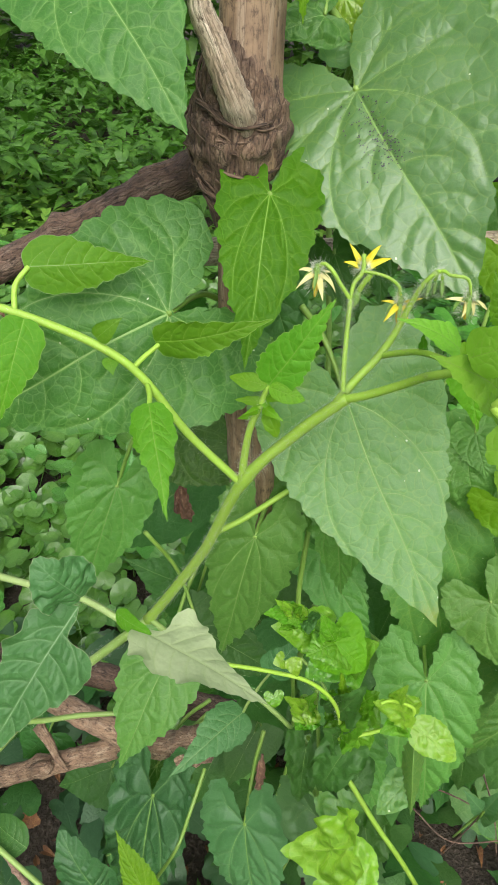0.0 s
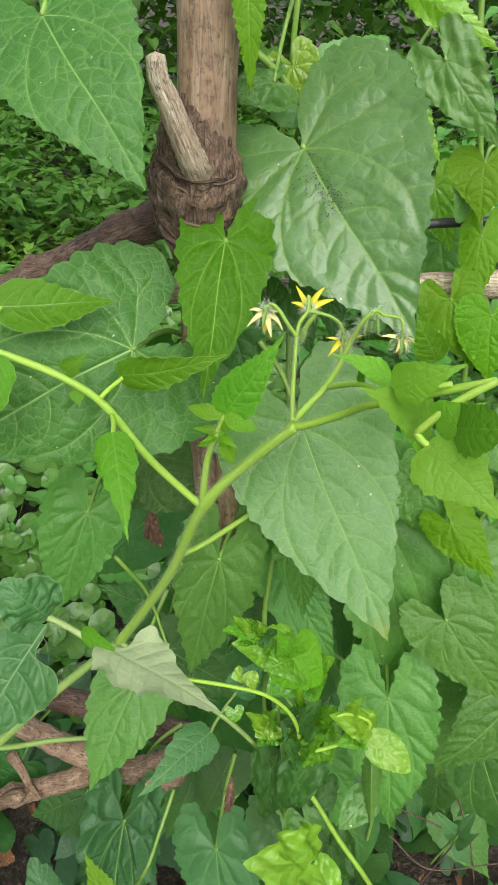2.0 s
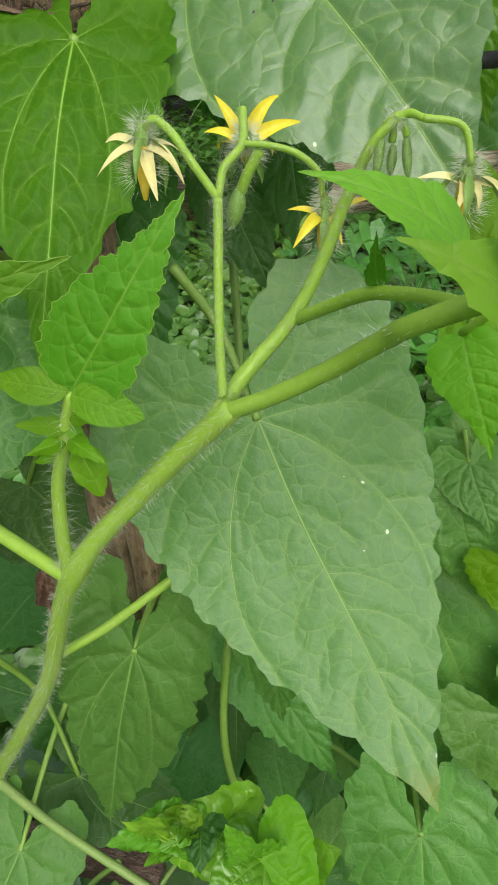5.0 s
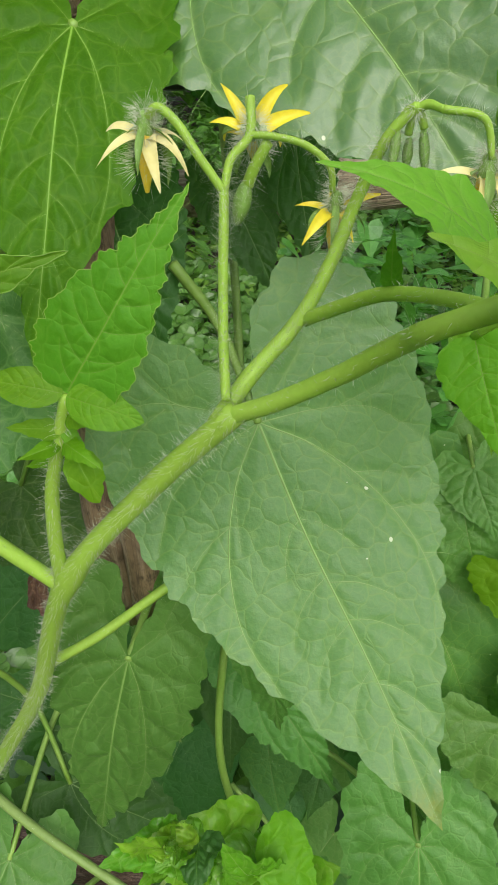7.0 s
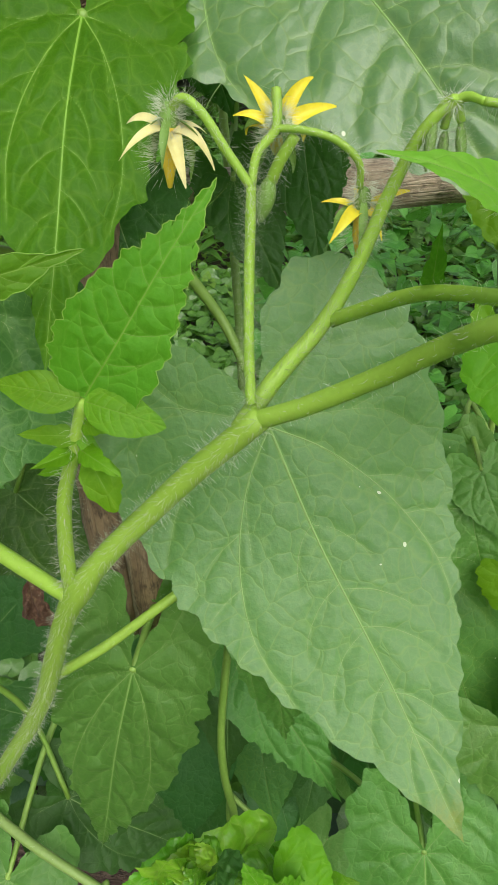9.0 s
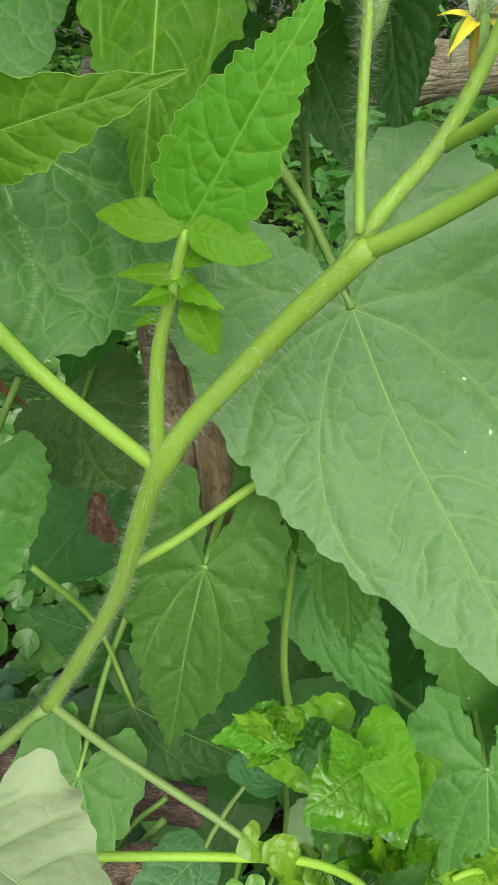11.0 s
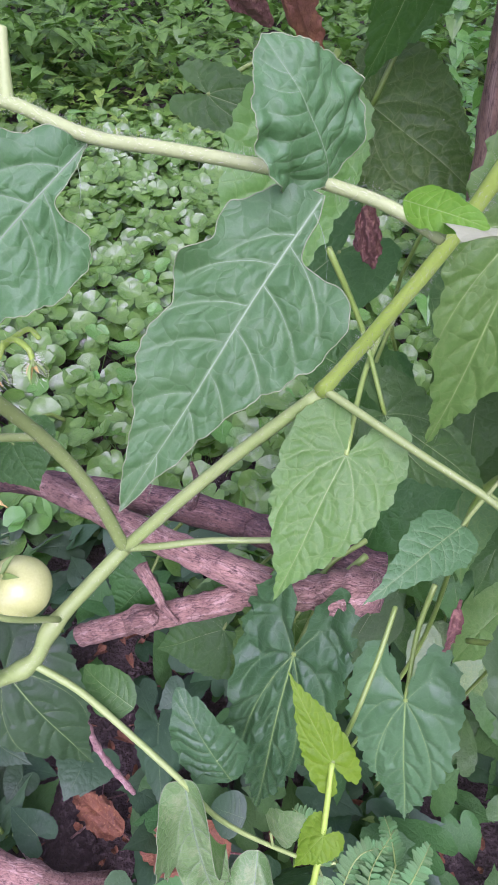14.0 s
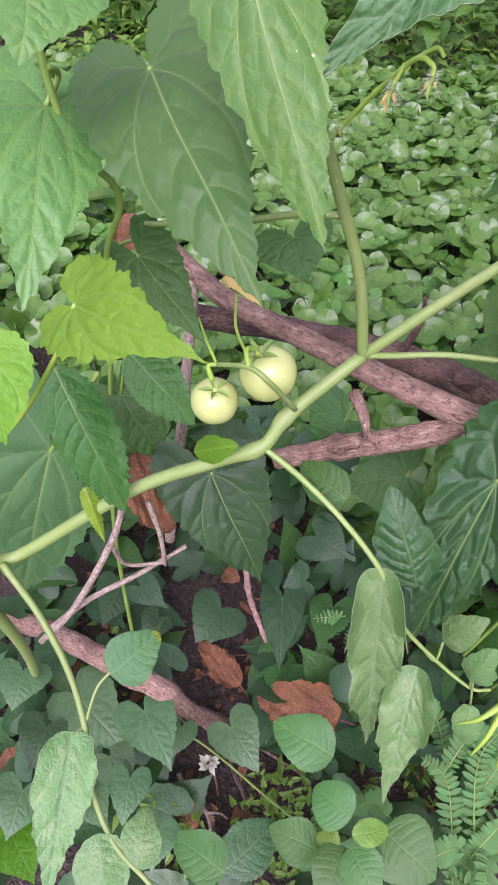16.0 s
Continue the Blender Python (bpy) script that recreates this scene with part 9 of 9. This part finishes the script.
def creeping(name, label, count, xr, yr, seed, keep, materials):
    """A creeping plant: many heart leaves on short stalks over the soil, each a part on one of a few shared meshes."""
    rng = np.random.RandomState(seed)
    plant_ = thing(name, ((xr[0] + xr[1]) / 2, (yr[0] + yr[1]) / 2, GROUND), label, "vine")
    kinds = []
    for k in range(6):
        ob = leaf(plant_, "leaf", "heart", (0, 0, 0), (0, 0.05, 0), 0.040 + 0.003 * (k % 3), (0, 0, 1), materials[k % len(materials)], seed=seed + k, rings=8, m=30, veins="", teeth=9, tooth=0.04,
                  arch=0.05, wave=0.04, quilt=0.008, cup=0.1 - 0.05 * (k % 4))
        kinds.append(ob.data)
        bpy.data.objects.remove(ob)
    made = 0
    while made < count:
        x, y = rng.uniform(*xr), rng.uniform(*yr)
        if not keep(x, y):
            continue
        s = rng.uniform(0.7, 1.24)
        z = GROUND + rng.uniform(0.010, 0.075)
        ob = new("leaf", kinds[made % 6])
        ob.parent = plant_
        m = pose(x, y, z, rng.normal(-8, 20) + 14, rng.normal(0, 20), rng.uniform(0, 360)) @ Matrix.Scale(s, 4)
        ob.matrix_basis = world_of(plant_).inverted() @ m
        made += 1
    return plant_


def bare(x, y):
    """False over the patches of open soil."""
    return (x + 0.235) ** 2 / 0.0050 + (y - 0.285) ** 2 / 0.0050 > 1 and (x + 0.225) ** 2 / 0.0040 + (y - 0.195) ** 2 / 0.0040 > 1 and (x + 0.150) ** 2 / 0.006 + (y - 0.120) ** 2 / 0.004 > 1


# Both patches under the trellis carry their shade in the leaf colour.
creeping("creeping_vine", "ivy-like vine behind the branches, its leaves coloured dark for shade", 260, (-0.50, 0.10), (0.20, 0.62), 6, bare, ["ivy_shaded", "ivy_shaded", "shade"])
creeping("creeping_vine", "ivy-like vine under the trellis, its leaves coloured dark for shade", 200, (0.05, 0.60), (0.15, 0.62), 8, bare, ["ivy_shaded", "shade", "shade"])
creeping("creeping_vine", "grey-green vine creeping over the near soil", 105, (-0.55, 0.15), (-0.02, 0.22), 9, bare, ["ivy", "dusk", "ivy_shaded"])
scatter("ground_cover", "leaves growing over the soil at the near side", 500, (-1.2, 1.2), (-1.0, 0.02), (0.01, 0.08), (0.035, 0.055), "shade", 7)


def pebbles():
    rng = np.random.RandomState(21)
    verts, faces = [], []
    for _ in range(260):
        x, y, r = rng.uniform(-0.42, 0.05), rng.uniform(0.02, 0.42), rng.uniform(0.002, 0.007)
        q = len(verts)
        ring = [(math.cos(a), math.sin(a)) for a in np.arange(6) * math.pi / 3]
        for h, s in ((-0.4, 0.9), (0.5, 0.7)):
            verts += [(x + c * r * s * rng.uniform(0.7, 1.2), y + d * r * s * rng.uniform(0.7, 1.2), GROUND + 0.008 + h * r) for c, d in ring]
        faces += [(q + k, q + (k + 1) % 6, q + 6 + (k + 1) % 6, q + 6 + k) for k in range(6)] + [tuple(q + 6 + k for k in range(6))]
    return tagged(mesh_object("soil_crumbs", verts, faces, "soil", smooth=False), "crumbs of soil and small stones", "soil", kind="stuff")


pebbles()


def chickweed():
    """Tufts of tiny bright weed leaves on thin stalks."""
    rng = np.random.RandomState(77)
    verts, faces = [], []
    for cx, cy, w, n in ((-0.075, 0.105, 0.030, 150), (-0.125, 0.135, 0.020, 60), (-0.050, 0.060, 0.030, 110), (-0.215, 0.060, 0.025, 60), (-0.330, 0.180, 0.030, 60), (0.010, 0.180, 0.030, 80)):
        for _ in range(n):
            x, y = cx + rng.normal() * w, cy + rng.normal() * w
            small_leaf(verts, faces, (x, y, GROUND + rng.uniform(0.010, 0.055)), rng.uniform(0.006, 0.013), rng.uniform(0, 6.28), rng.normal(0.1, 0.4), 0.6, 0.2)
    return tagged(mesh_object("tiny_weeds", verts, faces, "herb_bright", smooth=False), "tufts of tiny bright weeds on the soil", "weeds", kind="stuff")


chickweed()


def fallen_twig(x, y, yaw, length, r, material, seed):
    """A thin crooked twig lying on the soil."""
    rng = np.random.RandomState(seed)
    z = GROUND + 0.016
    twig = thing("fallen_twig", (x, y, z), "thin dry brown twig lying on the soil", "twig", "twigs on the soil")
    pts = [(x + math.cos(yaw) * length * (u - 0.5) - math.sin(yaw) * rng.normal() * 0.004, y + math.sin(yaw) * length * (u - 0.5) + math.cos(yaw) * rng.normal() * 0.004, z + rng.uniform(0, 0.006)) for u in (0, 0.25, 0.5, 0.75, 1)]
    stalk("stick", twig, pts, r, r * 0.6, material, bulge=0.12, steps=5, sides=7)
    q = pts[2]
    stalk("side_twig", twig, [q, (q[0] + math.cos(yaw + 0.8) * length * 0.14, q[1] + math.sin(yaw + 0.8) * length * 0.14, q[2] + 0.006), (q[0] + math.cos(yaw + 0.6) * length * 0.24, q[1] + math.sin(yaw + 0.6) * length * 0.24, q[2] + 0.010)], r * 0.6, r * 0.3, material, bulge=0.1, steps=4, sides=6)


for k, (x, y, yaw, length, r) in enumerate(((-0.165, 0.170, -0.15, 0.13, 0.0020), (-0.150, 0.120, -0.9, 0.10, 0.0024), (-0.185, 0.095, -0.6, 0.09, 0.0030), (-0.130, 0.085, 0.5, 0.08, 0.0014), (-0.215, 0.250, 0.9, 0.10, 0.0012), (-0.255, 0.180, -0.5, 0.09, 0.0016))):
    fallen_twig(x, y, yaw, length, r, ("bark", "bark_dark", "stub")[k % 3], 40 + k)


def litter():
    """Crumbled bits of dead leaf and straw on the soil."""
    rng = np.random.RandomState(31)
    verts, faces = [], []
    for _ in range(420):
        x, y, s = rng.uniform(-0.45, 0.35), rng.uniform(0.0, 0.45), rng.uniform(0.006, 0.02)
        small_leaf(verts, faces, (x, y, GROUND + 0.012 + rng.uniform(0, 0.012)), s, rng.uniform(0, 6.28), rng.normal(0, 0.5), rng.uniform(0.25, 0.8), 0.5)
    return tagged(mesh_object("leaf_litter", verts, faces, "rust", smooth=False), "crumbled brown leaf litter on the soil", "litter", kind="stuff")


litter()
